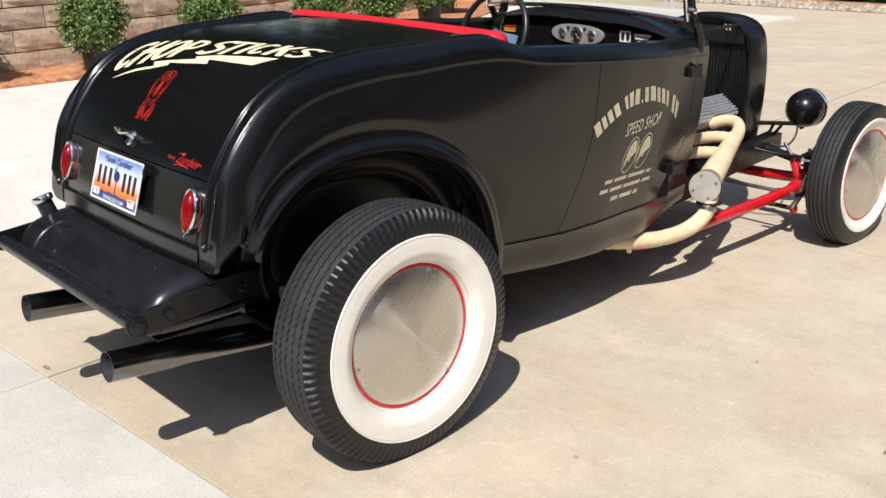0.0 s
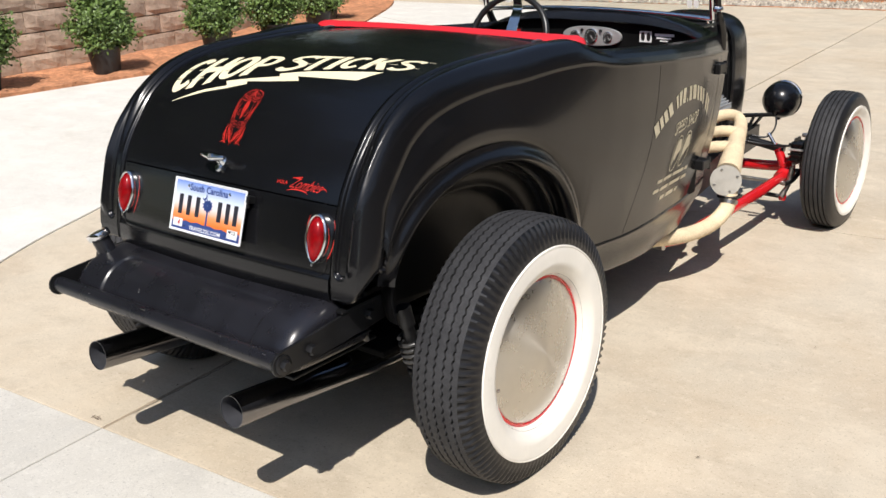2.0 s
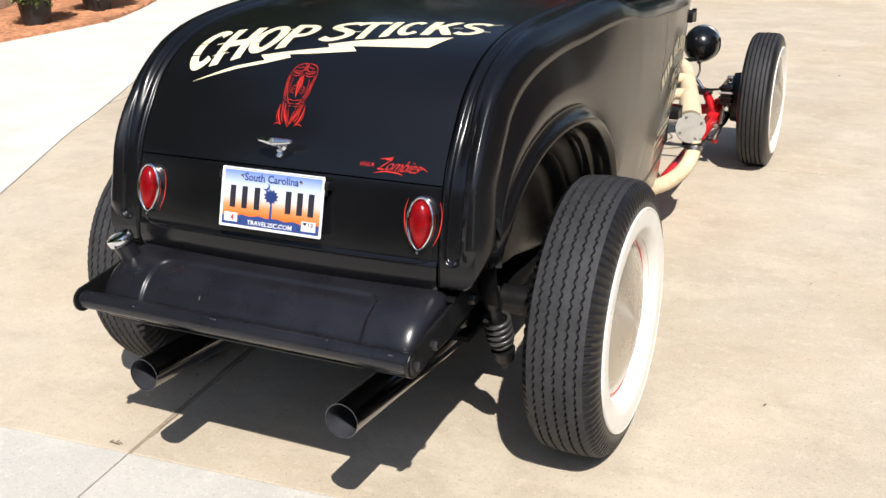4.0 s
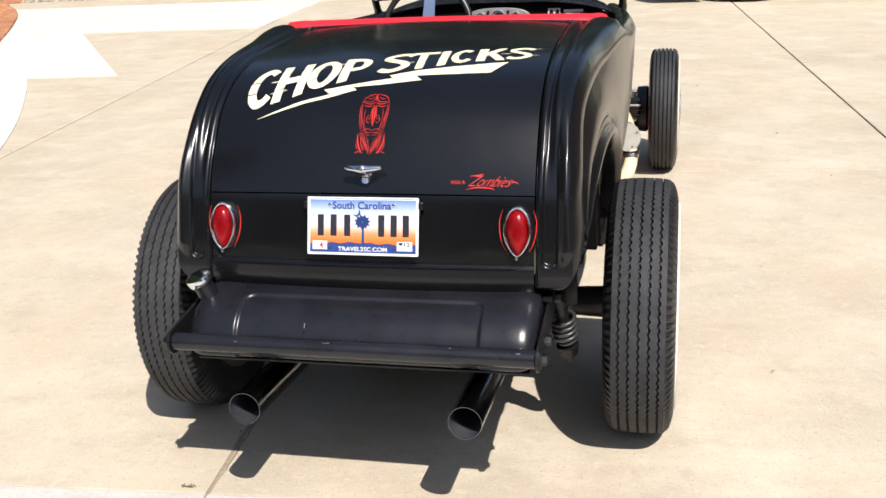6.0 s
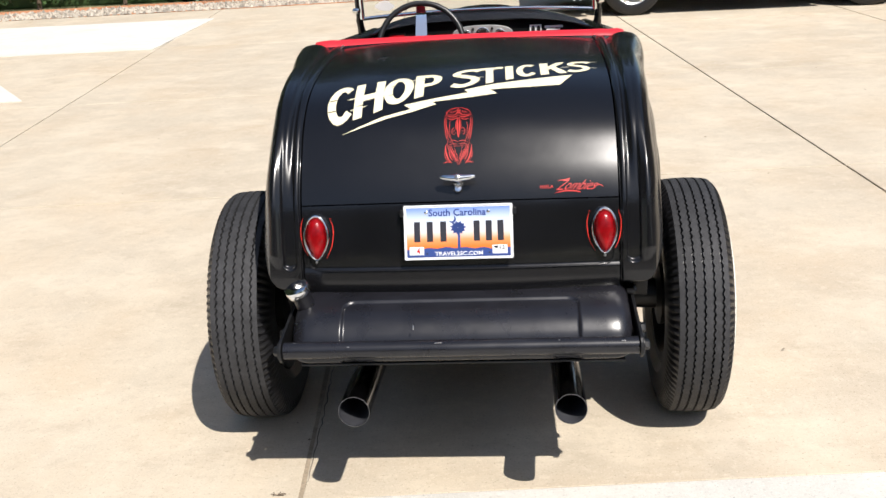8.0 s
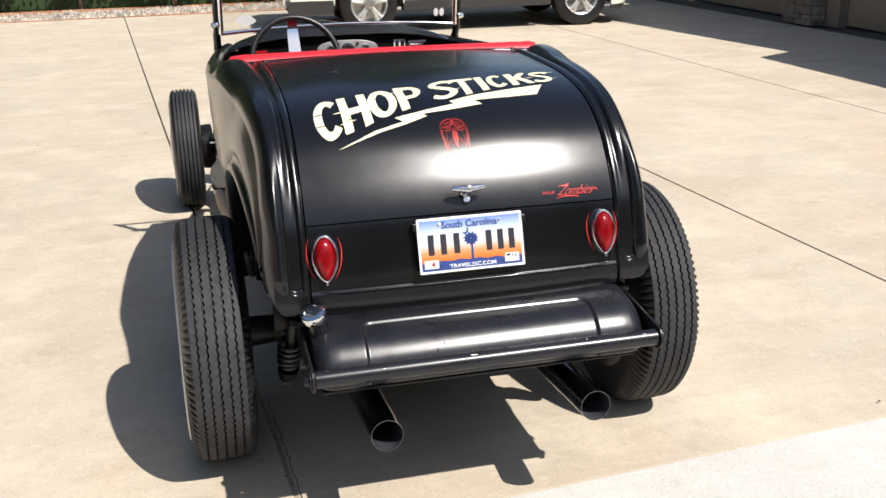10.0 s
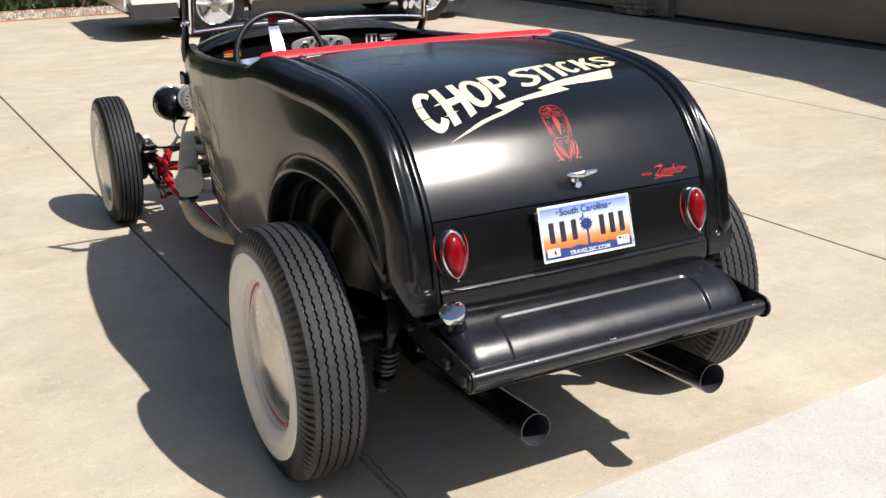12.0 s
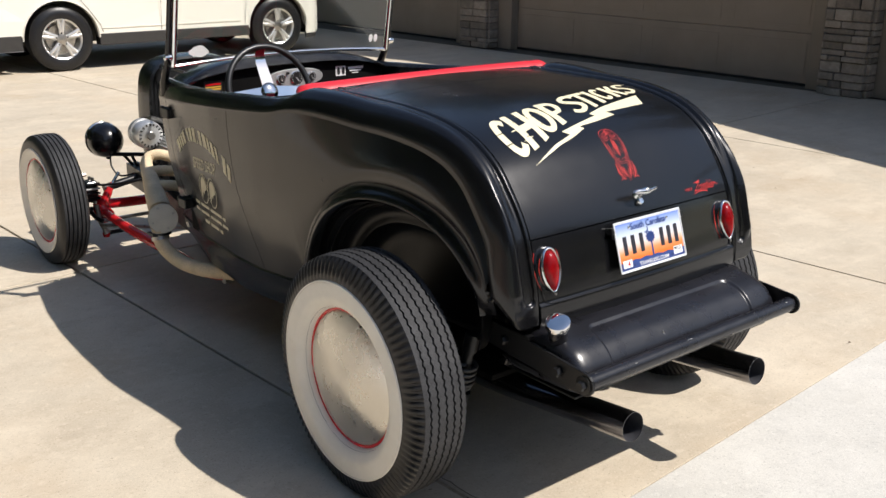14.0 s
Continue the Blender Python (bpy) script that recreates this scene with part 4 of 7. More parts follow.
def rail_height(y):
    return float(np.interp(-y, [-1.56, -1.40, -1.2, -0.82, -0.55, -0.40], [1.060, 1.066, 1.075, 1.103, 1.126, 1.138]))


def shoulder_point(k, s, sgn):
    x, off = SHOULDER[k]
    wide = 1.04 - 0.22 * smooth(0.5, 1.15, s) + 0.06 * smooth(1.3, 1.55, s) + 0.15 * smooth(0.72, 0.2, s) + 0.10 * smooth(0.5, 0.15, s) - 0.07 * smooth(0.4, 0.65, s) * smooth(1.3, 1.0, s)
    off += 0.007 * smooth(0.545, 0.578, x) * smooth(0.5925, 0.582, x) * smooth(0.6, 0.25, s)
    xx = 0.457 + (x - 0.457) * wide
    off -= 0.010 * smooth(0.500, 0.530, x) * smooth(0.35, 0.60, s) * smooth(1.30, 1.05, s)
    cut = 0.075 * (max(0.0, xx - 0.515) / 0.055) ** 2.5 * smooth(1.15, S_RUN, s)
    s1 = s - cut
    p, n = tail_at(min(s1, S_LOW))
    if s1 > S_LOW:                                  # the corner keeps straight where the tail turns under
        p = p + LOW_DIR * (s1 - S_LOW)
    low = smooth(1.05, 1.32, s)
    if low and x > 0.456:                           # below, the flute widens and ends in a rounded tongue
        d = min(1.0, abs(xx - 0.4925) / 0.0215)
        tip = 1.497 - 0.0215 * (1 - math.sqrt(1 - d * d))
        inside = smooth(1.0, 0.72, abs(xx - 0.4925) / 0.0215) * smooth(tip + 0.006, tip - 0.006, s)
        rib = 0.008 + 0.010 * smooth(0.512, 0.532, xx) * (1 - smooth(1.46, 1.50, s))
        lower_off = rib * smooth(0.457, 0.463, xx) - 0.0105 * inside
        if xx > 0.535:
            lower_off = min(lower_off, off + 0.002)
        off = off * (1 - low) + lower_off * low
    q = p + n * off + Vector((xx, 0, 0))
    w = smooth(0.25, 0.46, p.y)                     # narrows from the inside into the rail of the cockpit
    if w:
        rx, rz = resample(rail_section(p.y)[2:], len(SHOULDER))[k]
        q = q.lerp(Vector((rx, p.y, rz)), w)
    return Vector((sgn * q.x, q.y, q.z))


S_END = tail_len[-1]
S_LIP = 1.503
shoulder_s = [0.022 + 0.006 * k for k in range(28)] + [0.19 + 1.24 * k / 70 for k in range(70)] + [1.434 + (S_RUN - 1.434) * k / 44 for k in range(45)]
for sgn in (1, -1):
    rows = [[Vector((sgn * x, y, z)) for x, z in resample(rail_section(y)[2:], len(SHOULDER))] for y in np.linspace(1.56, 0.512, 34)]
    rows += [[shoulder_point(k, s, sgn) for k in range(len(SHOULDER))] for s in shoulder_s]
    rows.append([p + Vector((0, 0.003, -0.0045)) for p in rows[-1]])
    rows.append([p + Vector((0, 0.012, -0.002)) for p in rows[-1]])
    thicken(put("quarter_shoulder", grid_mesh("quarter_shoulder", rows, flip=sgn < 0), PAINT, rod), 0.006)

S_TOP, S_LID0, S_LID1 = s_of(y=0.29), s_of(y=0.085), s_of(z=0.874)


def deck_piece(name, s0, s1, n, x0=-0.4515, x1=0.4515, label=""):
    xs = [x0 + (x1 - x0) * k / 36 for k in range(37)]
    rows = [[deck_point(x, s0 + (s1 - s0) * k / n, -0.005 if k in (0, n) else 0) for x in xs] for k in [0, 0.06, 0.2] + list(range(1, n)) + [n - 0.2, n - 0.06, n]]
    return thicken(put(name, grid_mesh(name, rows), PAINT, rod, label), 0.006)


deck_piece("tonneau_panel", S_TOP, S_LID0 - 0.0015, 8)
deck_lid = deck_piece("deck_lid", S_LID0, S_LID1 - 0.001, 44, label="satin black deck lid with cream lettering")
rear_panel = deck_piece("rear_panel", S_LID1 + 0.001, S_END, 60)
bead = [(-0.437, 1.452), (-0.435, 1.484), (-0.424, 1.499), (-0.402, 1.504)] + [(-0.36 + 0.072 * k, 1.505) for k in range(11)] + [(0.402, 1.504), (0.424, 1.499), (0.435, 1.484), (0.437, 1.452)]
put("panel_bead", tube_mesh("panel_bead", catmull([deck_point(x, s, 0.0005) for x, s in bead], 3), 0.0032, 8), PAINT, rear_panel, "thin raised bead along the panel's foot")


# body sides


def belt_edge(s):
    p = shoulder_point(len(SHOULDER) - 1, s, 1)
    return (p.y, p.z)


BELT_X = sorted([(shoulder_point(len(SHOULDER) - 1, v, 1).y, shoulder_point(len(SHOULDER) - 1, v, 1).x) for v in np.linspace(0.03, 1.45, 60)] + [(y, rail_section(y)[-1][0]) for y in np.linspace(0.52, 1.56, 20)])


def belt_x(y):
    return float(np.interp(y, [b[0] for b in BELT_X], [b[1] for b in BELT_X]))


top_curve = belt_front + [belt_edge(s) for s in (0.10, 0.2, 0.32, 0.45, 0.58, 0.70, 0.80, 0.89, 0.98, 1.07, 1.16, 1.25, 1.34, 1.42, 1.48)]
low_curve = [(1.56, 0.432), (1.42, 0.430), (1.15, 0.430), (0.90, 0.434), (0.66, 0.446), (0.47, 0.463)]
arch = [(0.335, 0.478), (0.318, 0.52), (0.295, 0.60), (0.262, 0.68), (0.213, 0.76), (0.145, 0.835), (0.06, 0.893), (-0.04, 0.935), (-0.15, 0.955), (-0.26, 0.956), (-0.36, 0.940), (-0.45, 0.906), (-0.53, 0.85), (-0.59, 0.78), (-0.628, 0.70)]
arch = [(y, z - 0.020 * max(0.0, (z - 0.50) / 0.456)) for y, z in arch]
low_curve += arch
up_dense, lo_dense = catmull([(y, z, 0) for y, z in top_curve], 8), catmull([(y, z, 0) for y, z in low_curve], 8)
NR = 14


def side_swell(y, f):
    """The side swells towards the belt along the doors, and in the middle further back."""
    w = smooth(0.0, 0.8, y)
    return 0.025 * (math.sin(math.pi * f) * (1 - w) + smooth(0.0, 0.6, f) * w)


def side_top(y, z):
    return belt_x(y) - 0.0005 - body_x(y, z) - side_swell(y, 1.0)


def side_point(i, r, sgn, lift=0.0):
    lo, up = lo_dense[i], up_dense[i]
    f = r / NR
    z = lo.y + (up.y - lo.y) * f
    k = 1.0 + (1.4 + 2.6 * smooth(0.9, 1.4, up.x)) * smooth(0.42, 0.65, up.x)
    y = up.x + (lo.x - up.x) * (1 - f) ** k
    x = body_x(y, z) - 0.003 * f * (1 - f) * 4 + side_swell(y, f) + side_top(y, up.y) * f
    return Vector((sgn * (x + lift), y, z))


# columns of the strip: the door lies between two of them
n_all = len(lo_dense)
i_front = next(i for i in range(n_all) if up_dense[i].x < 1.452)
i_rear = next(i for i in range(n_all) if up_dense[i].x < 0.790)
for i in range(n_all):
    lo, up = lo_dense[i], up_dense[i]
    if up.x > 0.42:
        shift = float(np.interp(-up.x, [-1.56, -1.45, -0.82, -0.5, -0.42], [0, -0.10, -0.115, -0.02, 0]))
        lo_dense[i] = Vector((min(lo.x, up.x) + shift if up.x > 0.55 else lo.x + shift, lo.y, 0))
side_pieces = {}
for sgn in (1, -1):
    for name, a, b in (("cowl_side", 0, i_front), ("door", i_front, i_rear), ("quarter_panel", i_rear, n_all - 1)):
        rows = []
        for i in range(a, b + 1):
            row = [side_point(i, r, sgn) for r in range(NR + 1)]
            if name == "door" and i in (a, b):
                sh = -0.0035 if i == a else 0.0035
                row = [p + Vector((0, sh, 0)) for p in row]
                inner_row = [p + Vector((-sgn * 0.012, sh * 0.1, 0)) for p in row]
                rows += [inner_row, row] if i == a else [row, inner_row]
            else:
                rows.append(row)
        ob = thicken(put(name, grid_mesh(name, rows, flip=sgn > 0), PAINT, rod, "satin black door with faded cream lettering" if name == "door" else ""), 0.008)
        side_pieces[(name, sgn)] = ob
    # sill below the reveal line
    rows = []
    for y in np.linspace(1.58, 0.30, 30):
        zr = float(np.interp(-y, [-1.56, -1.15, -0.66, -0.3], [0.432, 0.430, 0.446, 0.478]))
        zb = float(np.interp(-y, [-1.56, -1.42, -1.23, -0.9, -0.7, -0.38, -0.3], [0.345, 0.325, 0.296, 0.297, 0.313, 0.347, 0.36]))
        x = body_x(y, zr)
        rows.append([Vector((sgn * (x + 0.001), y, zr + 0.001)), Vector((sgn * (x + 0.004), y, zr - 0.006)), Vector((sgn * (x - 0.003), y, zr - 0.012)), Vector((sgn * (x - 0.006), y, (zr + zb) / 2)), Vector((sgn * (x - 0.016), y, zb + 0.01)), Vector((sgn * (x - 0.024), y, zb)), Vector((sgn * (x - 0.06), y, zb + 0.004))])
    thicken(put("sill", grid_mesh("sill", rows, flip=sgn < 0), PAINT, rod), 0.006)
    # rolled rail above the belt, along the cockpit
    rows = []
    for y in np.linspace(1.56, 0.46, 40):
        rows.append([Vector((sgn * x, y, z)) for x, z in [(rail_section(y)[0][0], 0.80)] + rail_section(y)[:3]])
    thicken(put("cockpit_rail", grid_mesh("cockpit_rail", rows, flip=sgn < 0), PAINT, rod), 0.004)
    # flared lip and inner liner of the wheel arch
    rows = []
    lip = catmull([(y, z, 0) for y, z in [(0.34, 0.36), (0.338, 0.42)] + arch + [(-0.635, 0.66)]], 6)
    for k, p in enumerate(lip):
        c = Vector((0, -0.15 - p.x, 0.50 - p.y)).normalized()
        fade = smooth(len(lip) - 1, len(lip) - 14, k)
        x = body_x(p.x, p.y)
        base = Vector((0, p.x, p.y))
        prof = [(0.010, -0.012), (0.012, 0.004), (0.021 * (0.4 + 0.6 * fade), 0.014), (0.030 * (0.3 + 0.7 * fade), 0.026), (0.031 * (0.3 + 0.7 * fade), 0.036), (0.022, 0.045), (0.008, 0.049), (-0.012, 0.049), (-0.03, 0.045), (-0.045, 0.050), (-0.058, 0.066), (-0.072, 0.074), (-0.085, 0.076)]
        rows.append([base + c * o + Vector((sgn * (x + dx), 0, 0)) for dx, o in prof])
    thicken(put("arch_lip", grid_mesh("arch_lip", rows, flip=sgn < 0), PAINT, rod, "flared wheel arch lip"), 0.004)
    # inner wheel well wall
    tub = catmull([(y, z, 0) for y, z in [(0.34, 0.36), (0.338, 0.42)] + arch + [(-0.642, 0.63), (-0.640, 0.58), (-0.628, 0.53)]], 6)
    hub = Vector((0, -0.15, 0.50))

    def ring(x, inset, f=1.0):
        out = []
        for p in tub:
            q = Vector((0, p.x, p.y))
            q += (hub - q).normalized() * inset
            q = hub + (q - hub) * f
            out.append(Vector((sgn * x, q.y, q.z)))
        return out
    well = [ring(0.55, 0.066), ring(0.52, 0.073), ring(0.497, 0.086), ring(0.489, 0.10), ring(0.487, 0.115), ring(0.491, 0.124), ring(0.491, 0.133), ring(0.482, 0.140), ring(0.455, 0.146), ring(0.438, 0.155), ring(0.428, 0.175), ring(0.424, 0.21), ring(0.429, 0.21, 0.8), ring(0.437, 0.21, 0.55), ring(0.442, 0.21, 0.3), ring(0.444, 0.21, 0.02)]
    thicken(put("wheel_well", grid_mesh("wheel_well", well, flip=sgn > 0), WELL, rod), 0.006)

# cowl, dash, firewall
rows = []
for y, zc, dz in ((1.35, 1.105, 0.0), (1.372, 1.128, 0.0), (1.40, 1.138, 0.0), (1.47, 1.136, 0.0), (1.54, 1.128, 0.0), (1.565, 1.112, 0.0), (1.57, 1.08, 0.0)):
    row = []
    for k in range(-18, 19):
        f = k / 18
        x = body_x(y, 1.0) * f
        zs = 1.035
        row.append(Vector((x, y, zs + (zc - zs) * (1 - abs(f) ** 3.2) - 0.02 * smooth(0.9, 1.0, abs(f)))))
    rows.append(row)
thicken(put("cowl_top", grid_mesh("cowl_top", rows, flip=True), PAINT, rod), 0.008)
dash_outline = [(-0.5, 0.90), (0.5, 0.90), (0.515, 1.03), (0.44, 1.075), (0.3, 1.098), (0, 1.106), (-0.3, 1.098), (-0.44, 1.075), (-0.515, 1.03)]
up_face = Matrix(((1, 0, 0, 0), (0, 0, -1, 0), (0, 1, 0, 0), (0, 0, 0, 1)))     # x, y of an outline become x, z
dash = bev(part("dashboard", prism_bm(dash_outline, -1.395, -1.38), INTERIOR, rod, m=up_face), 0.004)
part("firewall", prism_bm([(-0.46, 0.36), (0.46, 0.36), (0.50, 0.98), (0.44, 1.06), (0, 1.10), (-0.44, 1.06), (-0.50, 0.98)], -1.575, -1.56), PAINT, rod, m=up_face)
part("floor_pan", box_bm(-0.43, 0.43, -0.5, 1.57, 0.365, 0.385, 0.004), INTERIOR, rod)
bev(part("seat_bulkhead", box_bm(-0.545, 0.545, 0.20, 0.225, 0.385, 1.13, 0.004), INTERIOR, rod), 0.004)

# ---- wheels ----
def tyre_profile(r, w, bead):
    """Section of a tyre, from the inner bead over the tread to the outer bead, with five grooves; returns points and groove marks."""
    h = w / 2
    t = h * 0.72
    pts, marks = [(-h * 0.80, bead), (-h * 0.98, max(bead + 0.03, r * 0.66)), (-h, r * 0.76), (-h * 0.985, r * 0.84), (-h * 0.94, r * 0.90), (-h * 0.86, r * 0.955), (-t, r * 0.986)], [0, 0, 0, 0, 2, 2, 2]
    for g in (-0.74, -0.38, 0.0, 0.38, 0.74):
        x = g * t
        crown = r * (1 - 0.010 * (g * 1.1) ** 2)
        pts += [(x - 0.0033, crown), (x - 0.0022, crown - 0.012), (x + 0.0022, crown - 0.012), (x + 0.0033, crown)]
        marks += [1, 1, 1, 1]
    pts += [(t, r * 0.986), (h * 0.86, r * 0.955), (h * 0.94, r * 0.90), (h * 0.985, r * 0.84), (h, r * 0.76), (h * 0.98, max(bead + 0.03, r * 0.66)), (h * 0.80, bead)]
    marks += [2, 2, 2, 0, 0, 0, 0]
    return pts, marks


def tyre_mesh(r, w, seg, lugs, bead):
    pts, marks = tyre_profile(r, w, bead)

    def shape(j, k, u, rad):
        if marks[j] == 1 and lugs:
            u += 0.0017 * (1 if k % 4 < 2 else -1) * (1 if j % 4 != 0 else 1.6)
        elif marks[j] == 2 and lugs:
            rad -= 0.014 if k % 4 < 2 and j in (4, 5, len(pts) - 6, len(pts) - 5) else 0.0
        elif marks[j] == 2 and j in (5, len(pts) - 6):
            rad -= 0.003 if k % 2 else 0.0
        return u, rad
    me = lathe_mesh("tyre", pts, seg, "x", 28, shape)
    return me


def squash(me, r, sag):
    """Flatten the tyre where it stands on the ground."""
    for v in me.vertices:
        if v.co.z < -(r - sag):
            v.co.z = -(r - sag)
            v.co.x *= 1.03
    me.update()
    return me


def make_wheel_meshes(r, w, disc_r, white_out, seg, lugs, plane):
    h = w / 2
    m = {}
    tread = squash(tyre_mesh(r, w, seg, lugs, disc_r + 0.018), r, 0.008)
    tread.materials.append(RUBBER)
    tread.materials.append(TREAD)
    for f in tread.polygons:
        c = f.center
        f.material_index = 1 if math.hypot(c.y, c.z) > r * 0.974 and abs(c.x) < h * 0.75 else 0
    m["tyre"] = tread
    m["wheel"] = lathe_mesh("wheel", [(plane - 0.05, disc_r - 0.03), (plane - 0.012, disc_r + 0.004), (plane + 0.004, disc_r + 0.011), (plane + 0.006, disc_r + 0.004), (plane - 0.004, disc_r - 0.004), (0.0, r * 0.40), (-0.01, 0.05)], 72)
    m["barrel"] = lathe_mesh("barrel", [(plane - 0.05, disc_r - 0.028), (h * 0.3, r * 0.50), (0.0, r * 0.48), (-h * 0.5, r * 0.50), (-h * 0.70, r * 0.56), (-h * 0.82, r * 0.575), (-h * 0.82, r * 0.50), (-h * 0.5, r * 0.46), (-0.03, r * 0.42), (-0.03, 0.05)], 72)
    wi = disc_r + 0.0105
    skin = [p for p in tyre_profile(r, w, disc_r + 0.018)[0] if p[0] > h * 0.75 and p[1] < r * 0.95][::-1]

    def wall_u(rad):
        return float(np.interp(rad, [p[1] for p in skin], [p[0] for p in skin]))
    prof = [(plane - 0.002, wi), (plane + 0.006, wi + 0.001)]
    for f in (0.12, 0.2, 0.3, 0.4, 0.5, 0.6, 0.7, 0.8, 0.9):
        rad = wi + (white_out - wi) * f
        prof.append((wall_u(rad) + 0.0035, rad))
    rim_u = wall_u(wi + (white_out - wi) * 0.94)
    prof += [(rim_u + 0.0035, wi + (white_out - wi) * 0.925), (rim_u + 0.0015, wi + (white_out - wi) * 0.935), (rim_u + 0.0045, wi + (white_out - wi) * 0.945), (rim_u + 0.0045, wi + (white_out - wi) * 0.985), (rim_u + 0.001, white_out), (rim_u - 0.012, white_out + 0.001)]
    m["whitewall"] = lathe_mesh("whitewall", prof, 96, "x", 45)
    dome = [(plane + 0.001, disc_r + 0.002), (plane + 0.004, disc_r + 0.001), (plane + 0.006, disc_r - 0.004), (plane + 0.011, disc_r * 0.93), (plane + 0.020, disc_r * 0.78), (plane + 0.028, disc_r * 0.58), (plane + 0.034, disc_r * 0.36), (plane + 0.0375, disc_r * 0.15), (plane + 0.0385, 0.012), (plane + 0.0387, 0.0005)]
    m["wheel_disc"] = lathe_mesh("wheel_disc", dome, 96, "x", 60)
    m["disc_screw"] = bolt_mesh("disc_screw", 0.0055, 0.004)
    return m


def rod_wheel(meshes, x, y, z, r, disc_r, plane, turn=0.0):
    face = 0 if x > 0 else 180
    wheel = put("wheel", meshes["wheel"], RED, rod, "red steel wheel rim", m=pose(x, y, z, 0, 0, face + turn))
    put("tyre", meshes["tyre"], RUBBER, wheel, "black grooved tyre")
    put("wheel_barrel", meshes["barrel"], CHASSIS, wheel, "black inner wheel barrel")
    put("whitewall", meshes["whitewall"], WHITEWALL, wheel, "wide whitewall band")
    put("wheel_disc", meshes["wheel_disc"], DISC, wheel, "smooth spun aluminium wheel disc")
    for k in range(3):
        a = 2 * math.pi * k / 3 + 1.25
        rr = disc_r * 0.955
        put("disc_screw", meshes["disc_screw"], STEEL, wheel, m=Matrix.Translation((plane + 0.008, rr * math.cos(a), rr * math.sin(a))))
    return wheel


REAR = make_wheel_meshes(0.390, 0.204, 0.211, 0.315, 400, True, 0.063)
FRONT = make_wheel_meshes(0.338, 0.158, 0.208, 0.272, 160, False, 0.060)
for sgn in (1, -1):
    rod_wheel(REAR, sgn * 0.716, -0.240, 0.382, 0.390, 0.211, 0.063)
    rod_wheel(FRONT, sgn * 0.742, 2.565, 0.330, 0.338, 0.208, 0.060)

# ---- rear axle, springs, chassis ----
put("rear_axle", lathe_mesh("rear_axle", [(-0.66, 0.001), (-0.66, 0.10), (-0.63, 0.105), (-0.62, 0.05), (-0.45, 0.042), (-0.2, 0.05), (-0.12, 0.10), (0, 0.135), (0.12, 0.10), (0.2, 0.05), (0.45, 0.042), (0.62, 0.05), (0.63, 0.105), (0.66, 0.10), (0.66, 0.001)], 32), CHASSIS, rod, m=Matrix.Translation((0, -0.235, 0.385)))
for sgn in (1, -1):
    top, low = Vector((sgn * 0.485, -0.47, 0.53)), Vector((sgn * 0.510, -0.43, 0.295))
    ax = (low - top).normalized()
    side = ax.orthogonal().normalized()
    other = ax.cross(side)
    helix = []
    for k in range(150):
        f = k / 149
        a = f * 2 * math.pi * 5
        rr = 0.033 * (1 if f < 0.8 else 1 - (f - 0.8) * 1.2)
        helix.append(top + ax * (0.095 + 0.09 * f) + (side * math.cos(a) + other * math.sin(a)) * rr)
    shock = put("coil_shock", tube_mesh("coil_shock", [top, top + ax * 0.06, top + ax * 0.061, top + ax * 0.20, top + ax * 0.201, top + ax * 0.235, low], [0.024, 0.024, 0.018, 0.018, 0.034, 0.026, 0.014], 14), CHASSIS, rod)
    put("coil_spring", tube_mesh("coil_spring", helix, 0.0062, 8), SHOCK, shock, "grey steel coil spring")
    put("shock_eye", lathe_mesh("shock_eye", [(-0.014, 0.001), (-0.014, 0.017), (0.014, 0.017), (0.014, 0.001)], 16, "y"), CHASSIS, shock, m=Matrix.Translation(low))
    # frame rails
    rail = catmull([(sgn * 0.36, -0.62, 0.50), (sgn * 0.36, -0.2, 0.52), (sgn * 0.38, 0.3, 0.42), (sgn * 0.42, 0.9, 0.37), (sgn * 0.40, 1.6, 0.37), (sgn * 0.32, 2.2, 0.385), (sgn * 0.28, 2.66, 0.385)], 8)
    rows = []
    for p in rail:
        rows.append([p + Vector((dx * sgn, 0, dz)) for dx, dz in ((0.025, 0.055), (0.025, -0.055), (-0.025, -0.055), (-0.025, 0.055))])
    put("frame_rail", grid_mesh("frame_rail", rows, close_u=True, flip=sgn > 0, sharp=30), CHASSIS, rod)

# ---- fuel tank, spreader bar, brackets ----
tank_line = catmull([(-0.60, 0.622, 0), (-0.72, 0.622, 0), (-0.79, 0.613, 0), (-0.845, 0.594, 0), (-0.880, 0.563, 0), (-0.897, 0.53, 0), (-0.898, 0.50, 0), (-0.885, 0.475, 0), (-0.80, 0.464, 0), (-0.60, 0.462, 0)], 24)
tx = [-0.474, -0.4735, -0.472, -0.469, -0.464, -0.457, -0.447, -0.43] + sorted([-0.4 + 0.8 * k / 40 for k in range(41)] + [q * (0.2985 + 0.0021 * k) for k in range(19) for q in (1, -1)]) + [0.43, 0.447, 0.457, 0.464, 0.469, 0.472, 0.4735, 0.474]
rows = []
nt_ = len(tank_line)
run = [0.0]
for a, b in zip(tank_line, tank_line[1:]):
    run.append(run[-1] + (b - a).length)
